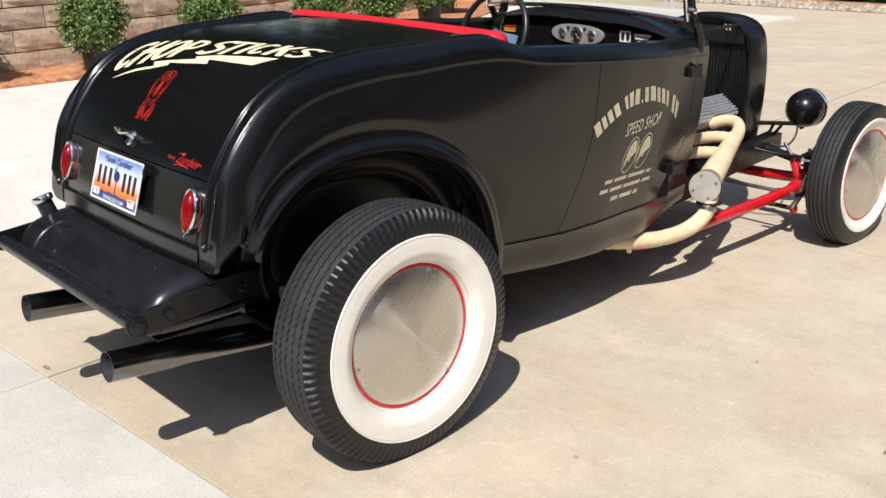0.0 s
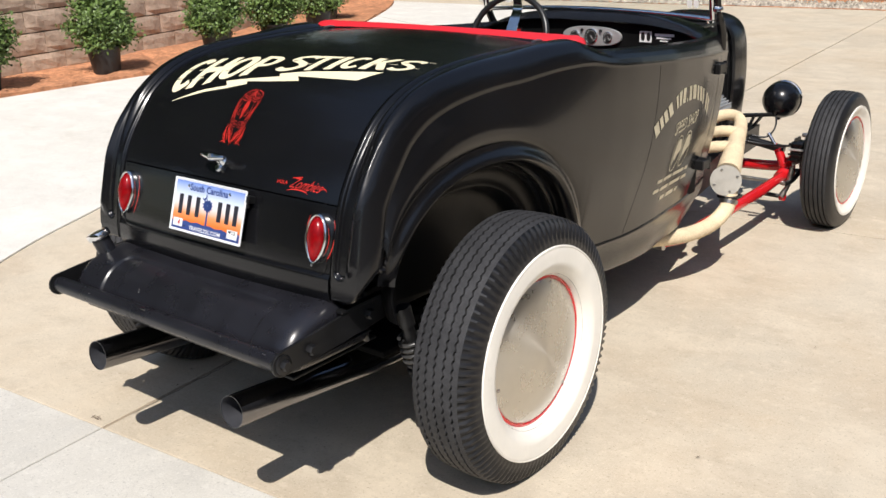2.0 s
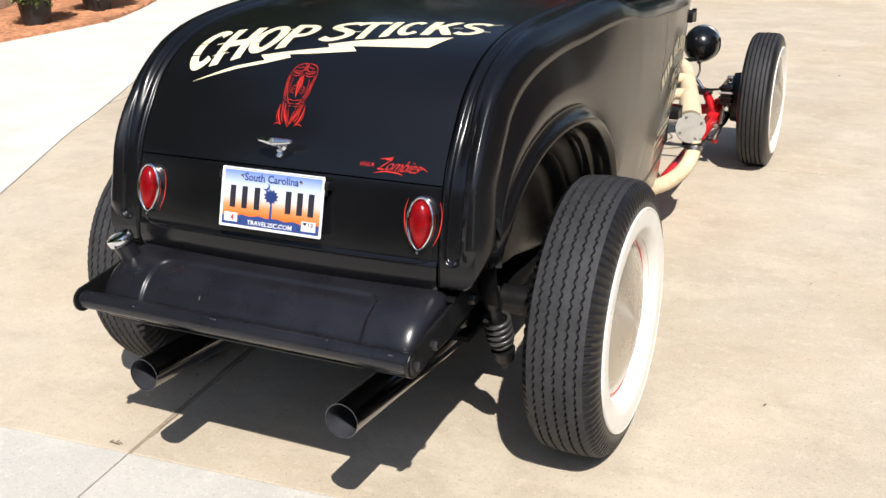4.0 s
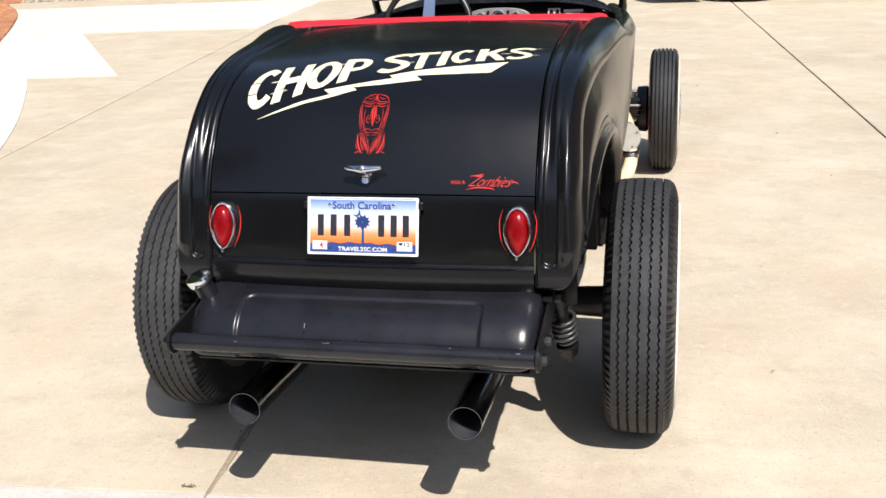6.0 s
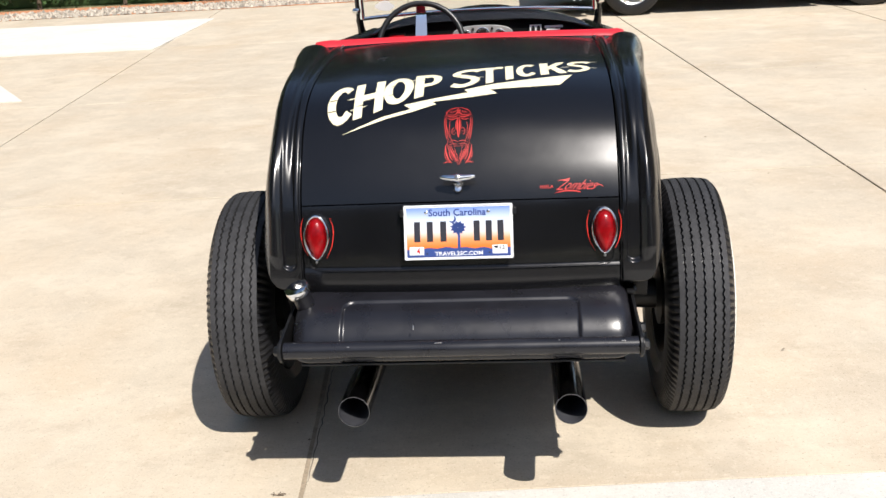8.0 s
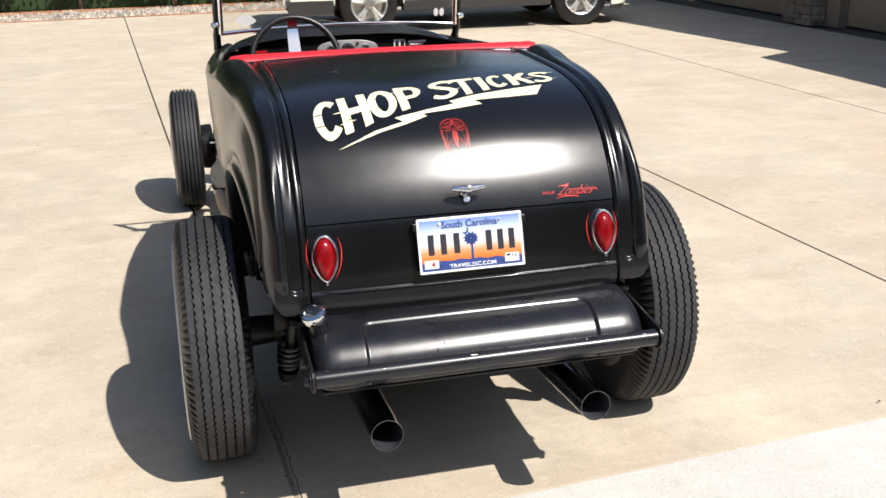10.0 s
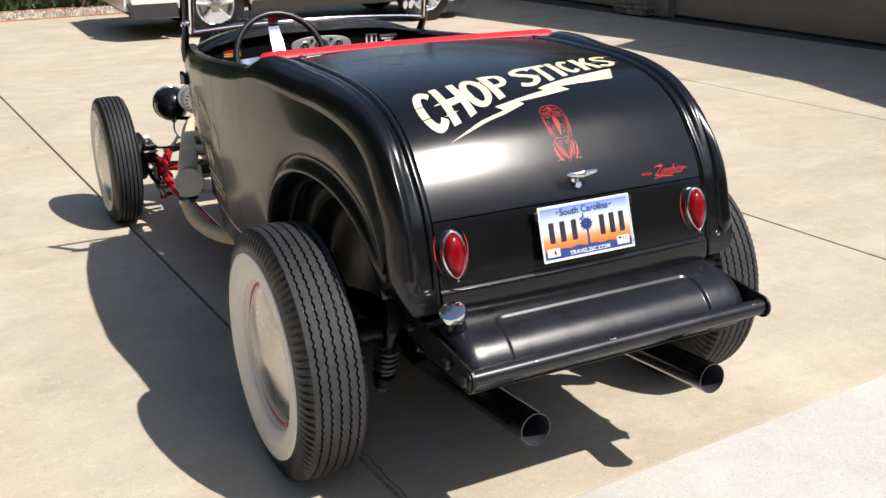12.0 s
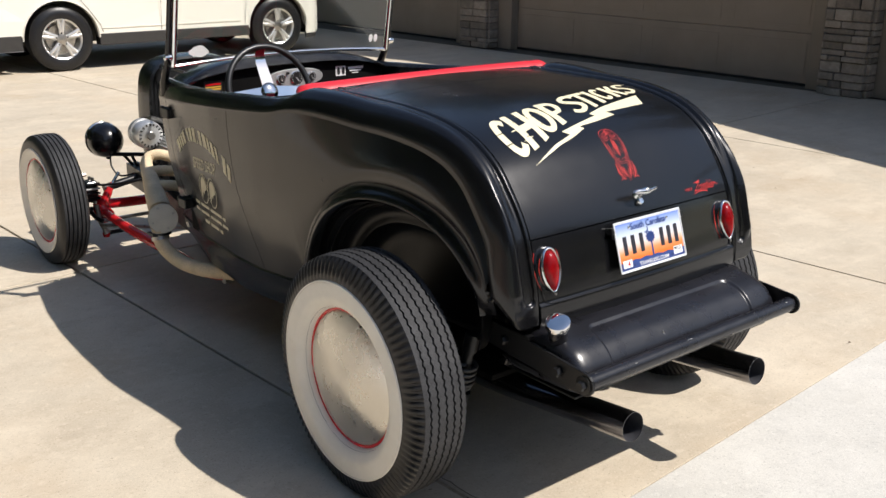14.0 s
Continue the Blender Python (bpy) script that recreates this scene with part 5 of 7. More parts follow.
for x in tx:
    end = max(0.0, (abs(x) - 0.428) / 0.046)
    shrink = 1 - math.sqrt(max(0.0, 1 - min(end, 1.0) ** 2)) if end > 0 else 0.0
    row = []
    for k, p in enumerate(tank_line):
        f = k / (nt_ - 1)
        a, b = tank_line[max(k - 1, 0)], tank_line[min(k + 1, nt_ - 1)]
        d = (b - a).normalized()
        n = Vector((0, d.y, -d.x))
        qx, qs = max(0.0, abs(x) - 0.300), max(0.0, 0.030 - (run[k] - run[int(0.205 * nt_)]))
        emb = -0.0065 * smooth(0.0055, -0.0055, math.hypot(qx, qs) - 0.030) * smooth(0.80, 0.74, f)
        row.append(Vector((x, p.x, p.y)) - n * (shrink * 0.040 - emb) * (1 if k not in (0, nt_ - 1) else 0.3))
    rows.append(row)
bm = bmesh.new()
tank_me = grid_mesh("fuel_tank", rows)
n_row = len(rows[0])
bm.from_mesh(tank_me)
bm.verts.ensure_lookup_table()
for q in (0, len(rows) - 1):
    bm.faces.new([bm.verts[q * n_row + k] for k in range(n_row)])
bmesh.ops.recalc_face_normals(bm, faces=bm.faces)
tank = part("fuel_tank", bm, TANKP, rod, "black painted steel fuel tank with a recessed panel", smooth=True)
edge_split(tank.data, 50)
d_neck = Vector((-0.30, -0.22, 0.92)).normalized()
p_neck = Vector((-0.437, -0.778, 0.592))
neck = put("filler_neck", lathe_mesh("filler_neck", [(0, 0.034), (0.004, 0.029), (0.012, 0.0275), (0.072, 0.0275)], 28, "z"), TANKP, rod, m=aim(p_neck, d_neck))
put("filler_cap", lathe_mesh("filler_cap", [(0.062, 0.027), (0.063, 0.0345), (0.068, 0.036), (0.080, 0.036), (0.084, 0.0345), (0.0855, 0.031), (0.0858, 0.015), (0.0859, 0.0005)], 36, "z"), CHROME, neck, "polished chrome filler cap")
bar = put("spreader_bar", lathe_mesh("spreader_bar", [(-0.481, 0.001), (-0.481, 0.0235), (0.481, 0.0235), (0.481, 0.001)], 32), TANKP, rod, "black spreader bar with small paint chips", m=Matrix.Translation((0, -0.932, 0.538)))
cr = random.Random(4)
for x, a, w in ((-0.055, 1.35, 0.010), (-0.3, 1.7, 0.004), (0.27, 1.2, 0.003), (-0.45, 1.0, 0.004), (0.44, 1.5, 0.006)):
    bm = box_bm(-w, w, -0.0012, 0.0012, 0.0228, 0.0242, 0.0006)
    part("paint_chip", bm, STEEL, bar, "bare metal chip", m=Matrix.Translation((x, 0, 0)) @ Matrix.Rotation(a - 0.9, 4, "X"))
part("paint_chip", box_bm(-0.0015, 0.0015, -0.006, 0.006, -0.0008, 0.0010, 0.0005), STEEL, tank, "bare metal chip", m=Matrix.Translation((-0.125, -0.8985, 0.585)) @ Matrix.Rotation(radians(62), 4, "X"))
part("tank_pan", box_bm(-0.455, 0.455, -0.868, -0.55, 0.456, 0.464, 0.003), CHASSIS, rod)
for sgn in (1, -1):
    out = [(-0.932 + 0.033 * math.cos(a), 0.538 + 0.033 * math.sin(a)) for a in (4.85, 4.5, 4.1, 3.7, 3.3, 2.9, 2.5, 2.1, 1.75)] + [(-0.72, 0.590), (-0.55, 0.604), (-0.55, 0.53), (-0.72, 0.516)]
    rot = Matrix(((0, 0, sgn, 0), (1, 0, 0, 0), (0, 1, 0, 0), (0, 0, 0, 1)))
    part("tank_bracket", prism_bm(out, 0.484, 0.492, 0.0015), CHASSIS, rod, m=rot)
    put("washer", lathe_mesh("washer", [(0.0, 0.0005), (0.0, 0.026), (0.003, 0.026), (0.004, 0.024), (0.004, 0.0005)], 24), CHASSIS, rod, m=Matrix.Translation((sgn * 0.4925, -0.932, 0.538)) @ (Matrix.Identity(4) if sgn > 0 else Matrix.Rotation(math.pi, 4, "Z")))
    for y, z in ((-0.932, 0.538), (-0.84, 0.545), (-0.62, 0.565)):
        put("bolt", bolt_mesh("bolt", 0.015, 0.018), CHASSIS, rod, m=Matrix.Translation((sgn * 0.4925, y, z)) @ (Matrix.Identity(4) if sgn > 0 else Matrix.Rotation(math.pi, 4, "Z")))
    part("bracket_gusset", box_bm(sgn * 0.479 - 0.006, sgn * 0.479 + 0.006, -0.90, -0.6, 0.503, 0.509, 0.002), CHASSIS, rod)
    part("bracket_flange", box_bm(sgn * 0.484 - 0.012, sgn * 0.484 + 0.012, -0.72, -0.55, 0.594, 0.604, 0.002), CHASSIS, rod)

# ---- exhaust tail pipes ----
for sgn in (1, -1):
    path = catmull([(sgn * 0.30, -0.954, 0.357), (sgn * 0.30, -0.80, 0.341), (sgn * 0.30, -0.60, 0.318), (sgn * 0.30, -0.35, 0.292), (sgn * 0.30, 0.0, 0.285), (sgn * 0.33, 0.5, 0.28)], 5)
    path.insert(1, path[0].lerp(path[1], 0.04))
    path.insert(2, path[0].lerp(path[2], 0.15))
    pipe = put("tail_pipe", tube_mesh("tail_pipe", path, 0.0445, 32, caps=False), PIPE, rod, "polished dark chrome exhaust tail pipe")
    thicken(pipe, 0.0014)
    inside = put("pipe_bore", tube_mesh("pipe_bore", [p + (path[1] - path[0]).normalized() * 0.002 for p in path[:9]], 0.0429, 24, caps=False), SOOT, pipe, "sooty bore")


# ---- flat work on the deck ----
def refine(bm, step_u, step_v):
    """Cut a flat mesh into strips, so that it can follow a curved surface."""
    for ax, step in ((0, step_u), (1, step_v)):
        vals = [v.co[ax] for v in bm.verts]
        k = math.ceil(min(vals) / step)
        while k * step < max(vals):
            co, no = [0, 0, 0], [0, 0, 0]
            co[ax], no[ax] = k * step, 1
            bmesh.ops.bisect_plane(bm, geom=list(bm.verts) + list(bm.edges) + list(bm.faces), plane_co=co, plane_no=no)
            k += 1
    return bm


def glyphs(text, offset=0.0, spacing=1.0):
    """A word as a flat bmesh, about one unit high."""
    cu = bpy.data.curves.new("word", "FONT")
    cu.body, cu.offset, cu.space_character, cu.resolution_u = text, offset, spacing, 3
    ob = bpy.data.objects.new("word", cu)
    scene.collection.objects.link(ob)
    me = bpy.data.meshes.new_from_object(ob.evaluated_get(bpy.context.evaluated_depsgraph_get()))
    bpy.data.objects.remove(ob)
    bpy.data.curves.remove(cu)
    bm = bmesh.new()
    bm.from_mesh(me)
    bpy.data.meshes.remove(me)
    return bm


def unit_box(bm, tall=None):
    """Scale a flat bmesh to 0..1 both ways (or to a given height of capitals)."""
    x0, x1 = min(v.co.x for v in bm.verts), max(v.co.x for v in bm.verts)
    y0, y1 = min(v.co.y for v in bm.verts), max(v.co.y for v in bm.verts)
    for v in bm.verts:
        v.co = Vector(((v.co.x - x0) / (x1 - x0), (v.co.y - y0) / (y1 - y0), 0))
    return bm


def add_to(dst, bm, f):
    idx = {}
    for v in bm.verts:
        idx[v] = dst.verts.new(f(v.co.x, v.co.y))
    for face in bm.faces:
        try:
            dst.faces.new([idx[v] for v in face.verts])
        except ValueError:
            pass
    bm.free()


def flat_poly(pts, step=0.02):
    bm = bmesh.new()
    bm.faces.new([bm.verts.new((x, y, 0)) for x, y in pts])
    bm.normal_update()
    bmesh.ops.triangulate(bm, faces=bm.faces, ngon_method="EAR_CLIP")
    return refine(bm, step, step)


def ribbon_pts(pts, w, taper=True, n=6):
    """Left and right edges of a brush stroke along flat points."""
    c = catmull([(x, y, 0) for x, y in pts], n)
    out = []
    for k, p in enumerate(c):
        d = c[min(k + 1, len(c) - 1)] - c[max(k - 1, 0)]
        d.normalize()
        f = k / (len(c) - 1)
        ww = w * (math.sin(math.pi * min(max(f, 0.04), 0.96)) ** 0.6 if taper else 1.0) / 2
        out.append((p + Vector((-d.y, d.x, 0)) * ww, p - Vector((-d.y, d.x, 0)) * ww))
    return out


def add_ribbon(dst, pts, w, f, taper=True):
    prev = None
    for a, b in ribbon_pts(pts, w, taper):
        va, vb = dst.verts.new(f(a.x, a.y)), dst.verts.new(f(b.x, b.y))
        if prev:
            dst.faces.new((prev[0], prev[1], vb, va))
        prev = (va, vb)


def fix_up(bm, way):
    """All faces look along way."""
    bm.normal_update()
    for f in bm.faces:
        if f.normal.dot(Vector(way)) < 0:
            f.normal_flip()
    return bm


BASE_X = [-0.405, -0.36, -0.25, -0.194, -0.138, -0.03, 0.09, 0.14, 0.19, 0.2225, 0.318, 0.36, 0.40]
BASE_S = [1.085, 1.080, 1.040, 1.011, 0.990, 0.949, 0.920, 0.903, 0.886, 0.875, 0.855, 0.843, 0.835]
TOP_X = [-0.40, -0.348, -0.289, -0.239, -0.186, -0.123, -0.068, 0.025, 0.12, 0.157, 0.193, 0.255, 0.315, 0.389, 0.42]
TOP_S = [0.912, 0.897, 0.886, 0.875, 0.863, 0.848, 0.845, 0.813, 0.797, 0.788, 0.780, 0.765, 0.751, 0.736, 0.727]


def on_word(x, v):
    """Deck place of lettering: x across at half height, v from the base (0) to the top (1) of the letters."""
    xx = x + (v - 0.5) * -0.002
    s = float(np.interp(xx, BASE_X, BASE_S) * (1 - v) + np.interp(xx, TOP_X, TOP_S) * v)
    return deck_point(xx, s, 0.0012)


def arc(cu, cv, ru, rv, a0, a1, n=14):
    return [(cu + ru * math.cos(radians(a0 + (a1 - a0) * k / n)), cv + rv * math.sin(radians(a0 + (a1 - a0) * k / n))) for k in range(n + 1)]


# brush strokes of each letter in a unit box: middle line, then width of upright and of level runs
STEM, BAR = 0.30, 0.17
LETTERS = {
    "C": [(arc(0.52, 0.5, 0.37, 0.415, 48, 318, 22), 0.30, 0.17)],
    "H": [([(0.15, 0.0), (0.15, 1.0)], STEM, BAR), ([(0.85, 0.0), (0.85, 1.0)], STEM, BAR), ([(0.1, 0.50), (0.9, 0.50)], STEM, 0.18)],
    "O": [(arc(0.5, 0.5, 0.355, 0.42, 0, 360, 28), 0.29, 0.16)],
    "P": [([(0.17, 0.0), (0.17, 1.0)], 0.34, BAR), ([(0.15, 0.925), (0.55, 0.92)] + arc(0.56, 0.685, 0.29, 0.235, 80, -80, 12) + [(0.5, 0.45), (0.15, 0.445)], 0.30, 0.15)],
    "S": [([(p.x, p.y) for p in catmull([(0.96, 0.80, 0), (0.82, 0.905, 0), (0.56, 0.925, 0), (0.24, 0.86, 0), (0.20, 0.70, 0), (0.45, 0.56, 0), (0.74, 0.42, 0), (0.82, 0.25, 0), (0.60, 0.10, 0), (0.30, 0.075, 0), (0.03, 0.19, 0)], 4)], 0.30, 0.16)],
    "T": [([(0.46, 0.0), (0.46, 1.0)], 0.30, BAR), ([(0.0, 0.92), (1.0, 0.92)], STEM, 0.16)],
    "I": [([(0.5, 0.0), (0.5, 1.0)], 0.86, BAR)],
    "K": [([(0.16, 0.0), (0.16, 1.0)], 0.30, BAR), ([(0.24, 0.42), (0.82, 1.0)], 0.30, 0.16), ([(0.40, 0.62), (0.84, 0.0)], 0.31, 0.16)],
}


def letter_stroke(dst, pts, tw, th, f):
    """A flat stroke, tw wide where it runs upright and th where it runs level."""
    fine = []
    for (u0, v0), (u1, v1) in zip(pts, pts[1:]):
        n = max(1, math.ceil(math.hypot(u1 - u0, v1 - v0) / 0.12))
        fine += [(u0 + (u1 - u0) * k / n, v0 + (v1 - v0) * k / n) for k in range(n)]
    fine.append(pts[-1])
    prev = None
    closed = math.hypot(fine[0][0] - fine[-1][0], fine[0][1] - fine[-1][1]) < 1e-4
    for k, (u, v) in enumerate(fine):
        (u0, v0), (u1, v1) = fine[max(k - 1, 0)], fine[min(k + 1, len(fine) - 1)]
        if closed and k in (0, len(fine) - 1):
            (u0, v0), (u1, v1) = fine[-2], fine[1]
        d = math.hypot(u1 - u0, v1 - v0)
        du, dv = -(v1 - v0) / d * tw / 2, (u1 - u0) / d * th / 2
        if abs(v1 - v0) / d > 0.6 and v in (0.0, 1.0):
            dv = 0.0
        row = [dst.verts.new(f(u + du * q, v + dv * q)) for q in (1, 0.33, -0.33, -1)]
        if prev:
            for i in range(3):
                dst.faces.new((prev[i], prev[i + 1], row[i + 1], row[i]))
        prev = row


UP = (0, -0.4, 0.9)
for ch, x0, x1 in (("C", -0.388, -0.305), ("H", -0.308, -0.222), ("O", -0.222, -0.134), ("P", -0.130, -0.050), ("S", -0.022, 0.066), ("T", 0.058, 0.134), ("I", 0.139, 0.167), ("C", 0.174, 0.240), ("K", 0.246, 0.330), ("S", 0.330, 0.402)):
    bm = bmesh.new()
    for k, (pts, tw, th) in enumerate(LETTERS[ch]):
        letter_stroke(bm, pts, tw, th, lambda u, v, a=x0, b=x1, k=k: on_word(a + (b - a) * u, v) + Vector((0, 0, 0.00012 * k)))
    part("letter", fix_up(bm, UP), CREAM, deck_lid, "cream hand-painted slanted letter")
for x0, x1, v in ((-0.33, -0.30, 0.55), (-0.318, -0.27, 0.25), (-0.25, -0.215, 0.72), (-0.245, -0.21, 0.42), (-0.15, -0.12, 0.78), (0.05, 0.075, 0.4), (0.13, 0.15, 0.9), (0.385, 0.43, 0.9), (0.375, 0.42, 0.3), (0.31, 0.34, 0.5)):
    bm = bmesh.new()
    add_ribbon(bm, [(x0, v), ((x0 + x1) / 2, v), (x1, v)], 0.028, on_word)
    part("speed_line", fix_up(bm, UP), CREAM, deck_lid, "thin cream speed line beside the letters")
for x0, x1, v in ((-0.395, -0.345, 0.62), (-0.398, -0.35, 0.34), (-0.292, -0.252, 0.74), (-0.298, -0.262, 0.30), (-0.205, -0.178, 0.66), (-0.208, -0.18, 0.34), (-0.112, -0.078, 0.70), (-0.02, 0.012, 0.62), (0.188, 0.21, 0.60), (0.258, 0.285, 0.42), (0.342, 0.37, 0.66)):
    bm = bmesh.new()
    add_ribbon(bm, [(x0, v), ((x0 + x1) / 2, v), (x1, v)], 0.020, lambda u, v: on_word(u, v) + tail_at(1.0)[1] * 0.0008)
    part("speed_line", fix_up(bm, UP), PAINT, deck_lid, "thin black speed line cut through a letter")

BOLT = [(-0.338, 1.110), (-0.223, 1.056), (-0.137, 1.030), (-0.158, 1.012), (-0.061, 0.988), (0.031, 0.967), (0.019, 0.954), (0.099, 0.927), (0.233, 0.895), (0.343, 0.867), (0.303, 0.935), (0.213, 0.946), (0.096, 0.956), (0.117, 0.976), (0.020, 0.993), (-0.073, 1.004), (-0.062, 1.015), (-0.133, 1.042), (-0.205, 1.062)]
bolt_bm = bmesh.new()
add_to(bolt_bm, flat_poly(BOLT, 0.025), lambda u, v: deck_point(u, v, 0.0012))
part("lightning_bolt", fix_up(bolt_bm, (0, -0.4, 0.9)), CREAM, deck_lid, "cream painted lightning bolt under the letters")

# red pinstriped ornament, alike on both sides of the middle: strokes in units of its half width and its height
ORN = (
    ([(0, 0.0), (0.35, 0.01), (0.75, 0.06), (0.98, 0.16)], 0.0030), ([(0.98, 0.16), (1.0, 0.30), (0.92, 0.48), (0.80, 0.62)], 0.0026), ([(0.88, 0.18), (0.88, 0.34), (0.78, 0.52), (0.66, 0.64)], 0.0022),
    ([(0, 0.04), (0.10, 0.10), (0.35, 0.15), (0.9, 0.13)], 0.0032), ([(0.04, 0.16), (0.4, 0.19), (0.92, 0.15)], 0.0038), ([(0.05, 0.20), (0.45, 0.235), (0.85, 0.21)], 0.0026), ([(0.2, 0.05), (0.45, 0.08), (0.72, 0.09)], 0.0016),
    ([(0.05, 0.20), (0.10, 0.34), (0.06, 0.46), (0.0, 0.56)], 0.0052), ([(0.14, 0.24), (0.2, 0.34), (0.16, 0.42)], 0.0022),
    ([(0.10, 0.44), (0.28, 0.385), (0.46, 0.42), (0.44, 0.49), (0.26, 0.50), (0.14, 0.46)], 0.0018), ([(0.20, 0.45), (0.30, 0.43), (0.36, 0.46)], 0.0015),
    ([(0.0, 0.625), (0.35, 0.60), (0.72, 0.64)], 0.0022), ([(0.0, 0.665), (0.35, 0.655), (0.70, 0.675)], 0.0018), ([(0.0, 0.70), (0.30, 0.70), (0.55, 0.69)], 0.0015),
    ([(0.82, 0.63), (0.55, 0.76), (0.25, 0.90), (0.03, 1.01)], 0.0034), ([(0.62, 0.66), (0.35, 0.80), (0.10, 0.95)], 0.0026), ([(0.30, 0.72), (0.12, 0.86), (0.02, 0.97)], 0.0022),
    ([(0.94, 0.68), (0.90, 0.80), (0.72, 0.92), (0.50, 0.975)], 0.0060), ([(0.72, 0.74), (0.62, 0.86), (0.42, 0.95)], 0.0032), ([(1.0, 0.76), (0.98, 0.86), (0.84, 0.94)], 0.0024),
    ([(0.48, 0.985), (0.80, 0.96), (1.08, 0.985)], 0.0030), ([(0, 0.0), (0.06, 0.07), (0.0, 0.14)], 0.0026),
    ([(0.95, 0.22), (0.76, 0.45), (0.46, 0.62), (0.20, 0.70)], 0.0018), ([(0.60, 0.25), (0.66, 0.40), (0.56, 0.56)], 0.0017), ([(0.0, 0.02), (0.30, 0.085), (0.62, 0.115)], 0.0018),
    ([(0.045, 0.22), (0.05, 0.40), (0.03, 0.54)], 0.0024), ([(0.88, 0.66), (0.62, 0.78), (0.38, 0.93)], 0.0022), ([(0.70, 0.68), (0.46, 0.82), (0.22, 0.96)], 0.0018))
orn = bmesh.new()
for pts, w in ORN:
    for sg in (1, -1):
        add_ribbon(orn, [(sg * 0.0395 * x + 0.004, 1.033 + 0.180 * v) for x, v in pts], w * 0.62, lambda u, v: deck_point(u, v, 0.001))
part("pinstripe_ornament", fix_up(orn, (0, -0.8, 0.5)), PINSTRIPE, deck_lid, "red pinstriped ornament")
small = bmesh.new()
bm = refine(unit_box(glyphs("HULA", 0.01, 1.25)), 0.1, 0.3)
add_to(small, bm, lambda u, v: deck_point(0.233 + 0.037 * u, 1.2885 - 0.009 * v - 0.001 * u, 0.001))
bm = refine(unit_box(glyphs("Zombies", -0.012, 0.95)), 0.06, 0.2)
add_to(small, bm, lambda u, v: deck_point(0.277 + 0.105 * u + 0.022 * v, 1.2935 - 0.027 * v + 0.004 * u * 0, 0.001))
add_ribbon(small, [(0.272, 1.302), (0.30, 1.2965), (0.335, 1.2975), (0.348, 1.302)], 0.003, lambda u, v: deck_point(u, v, 0.001))
add_ribbon(small, [(0.283, 1.268), (0.31, 1.264), (0.318, 1.2615)], 0.003, lambda u, v: deck_point(u, v, 0.001))
add_ribbon(small, [(0.386, 1.286), (0.398, 1.280), (0.410, 1.2865)], 0.0025, lambda u, v: deck_point(u, v, 0.001))
part("script", fix_up(small, (0, -0.9, 0.3)), PINSTRIPE, deck_lid, "small red painted script")


# ---- deck handle, tail lamps, plate ----
def deck_frame(x, s):
    p, n = tail_at(s)
    p = deck_point(x, s)
    up = Vector((1, 0, 0)).cross(n) * -1
    up = n.cross(Vector((1, 0, 0)))
    return Matrix(((1, up.x, n.x, p.x), (0, up.y, n.y, p.y), (0, up.z, n.z, p.z), (0, 0, 0, 1)))


hm = deck_frame(0.002, 1.262)
if hm.to_3x3().col[1].z < 0:
    hm = hm @ Matrix.Rotation(math.pi, 4, "Z")
handle = put("deck_handle", lathe_mesh("deck_handle", [(0.0, 0.0005), (0.0, 0.015), (0.003, 0.016), (0.006, 0.014), (0.012, 0.009), (0.03, 0.008), (0.036, 0.0005)], 28, "z"), CHROME, deck_lid, "chrome deck lid T-handle", m=hm)
grip = [(-0.049, 0.004, 0.040), (-0.04, 0.003, 0.040), (-0.02, 0.001, 0.040), (-0.008, 0, 0.040), (0, 0, 0.040), (0.008, 0, 0.040), (0.02, 0.001, 0.040), (0.04, 0.003, 0.040), (0.049, 0.004, 0.040)]
put("grip", tube_mesh("grip", grip, [0.002, 0.0075, 0.009, 0.011, 0.0125, 0.011, 0.009, 0.0075, 0.005], 14), CHROME, handle)
put("lock_barrel", lathe_mesh("lock_barrel", [(0.046, 0.0075), (0.052, 0.007), (0.053, 0.0035), (0.051, 0.0005)], 20, "z"), STEEL, handle, m=Matrix.Translation((0, 0, 0)))
put("escutcheon", lathe_mesh("escutcheon", [(0.0, 0.013), (0.008, 0.0125), (0.012, 0.009), (0.013, 0.0005)], 20, "z"), CHROME, handle, m=Matrix.Translation((0, -0.022, 0)))


def drop(k, n, grow=0.0):
    """Outline of the teardrop lamp: round above, pointed below."""
    a = 2 * math.pi * k / n
    x, y = math.sin(a), math.cos(a)
    w = 0.0315 * (1.0 if y > 0 else 1.0 - 0.30 * (-y) ** 1.8)
    h = 0.057 if y > 0 else 0.066
    return Vector((x * (w + grow), y * (h + grow) + (grow * 0.4 if y < -0.7 else 0), 0))


def teardrop_skin(levels, n=40):
    rows = []
    for grow, scale, z in levels:
        rows.append([Vector((drop(k, n, grow).x * scale, drop(k, n, grow).y * scale, z)) for k in range(n)])
    return rows


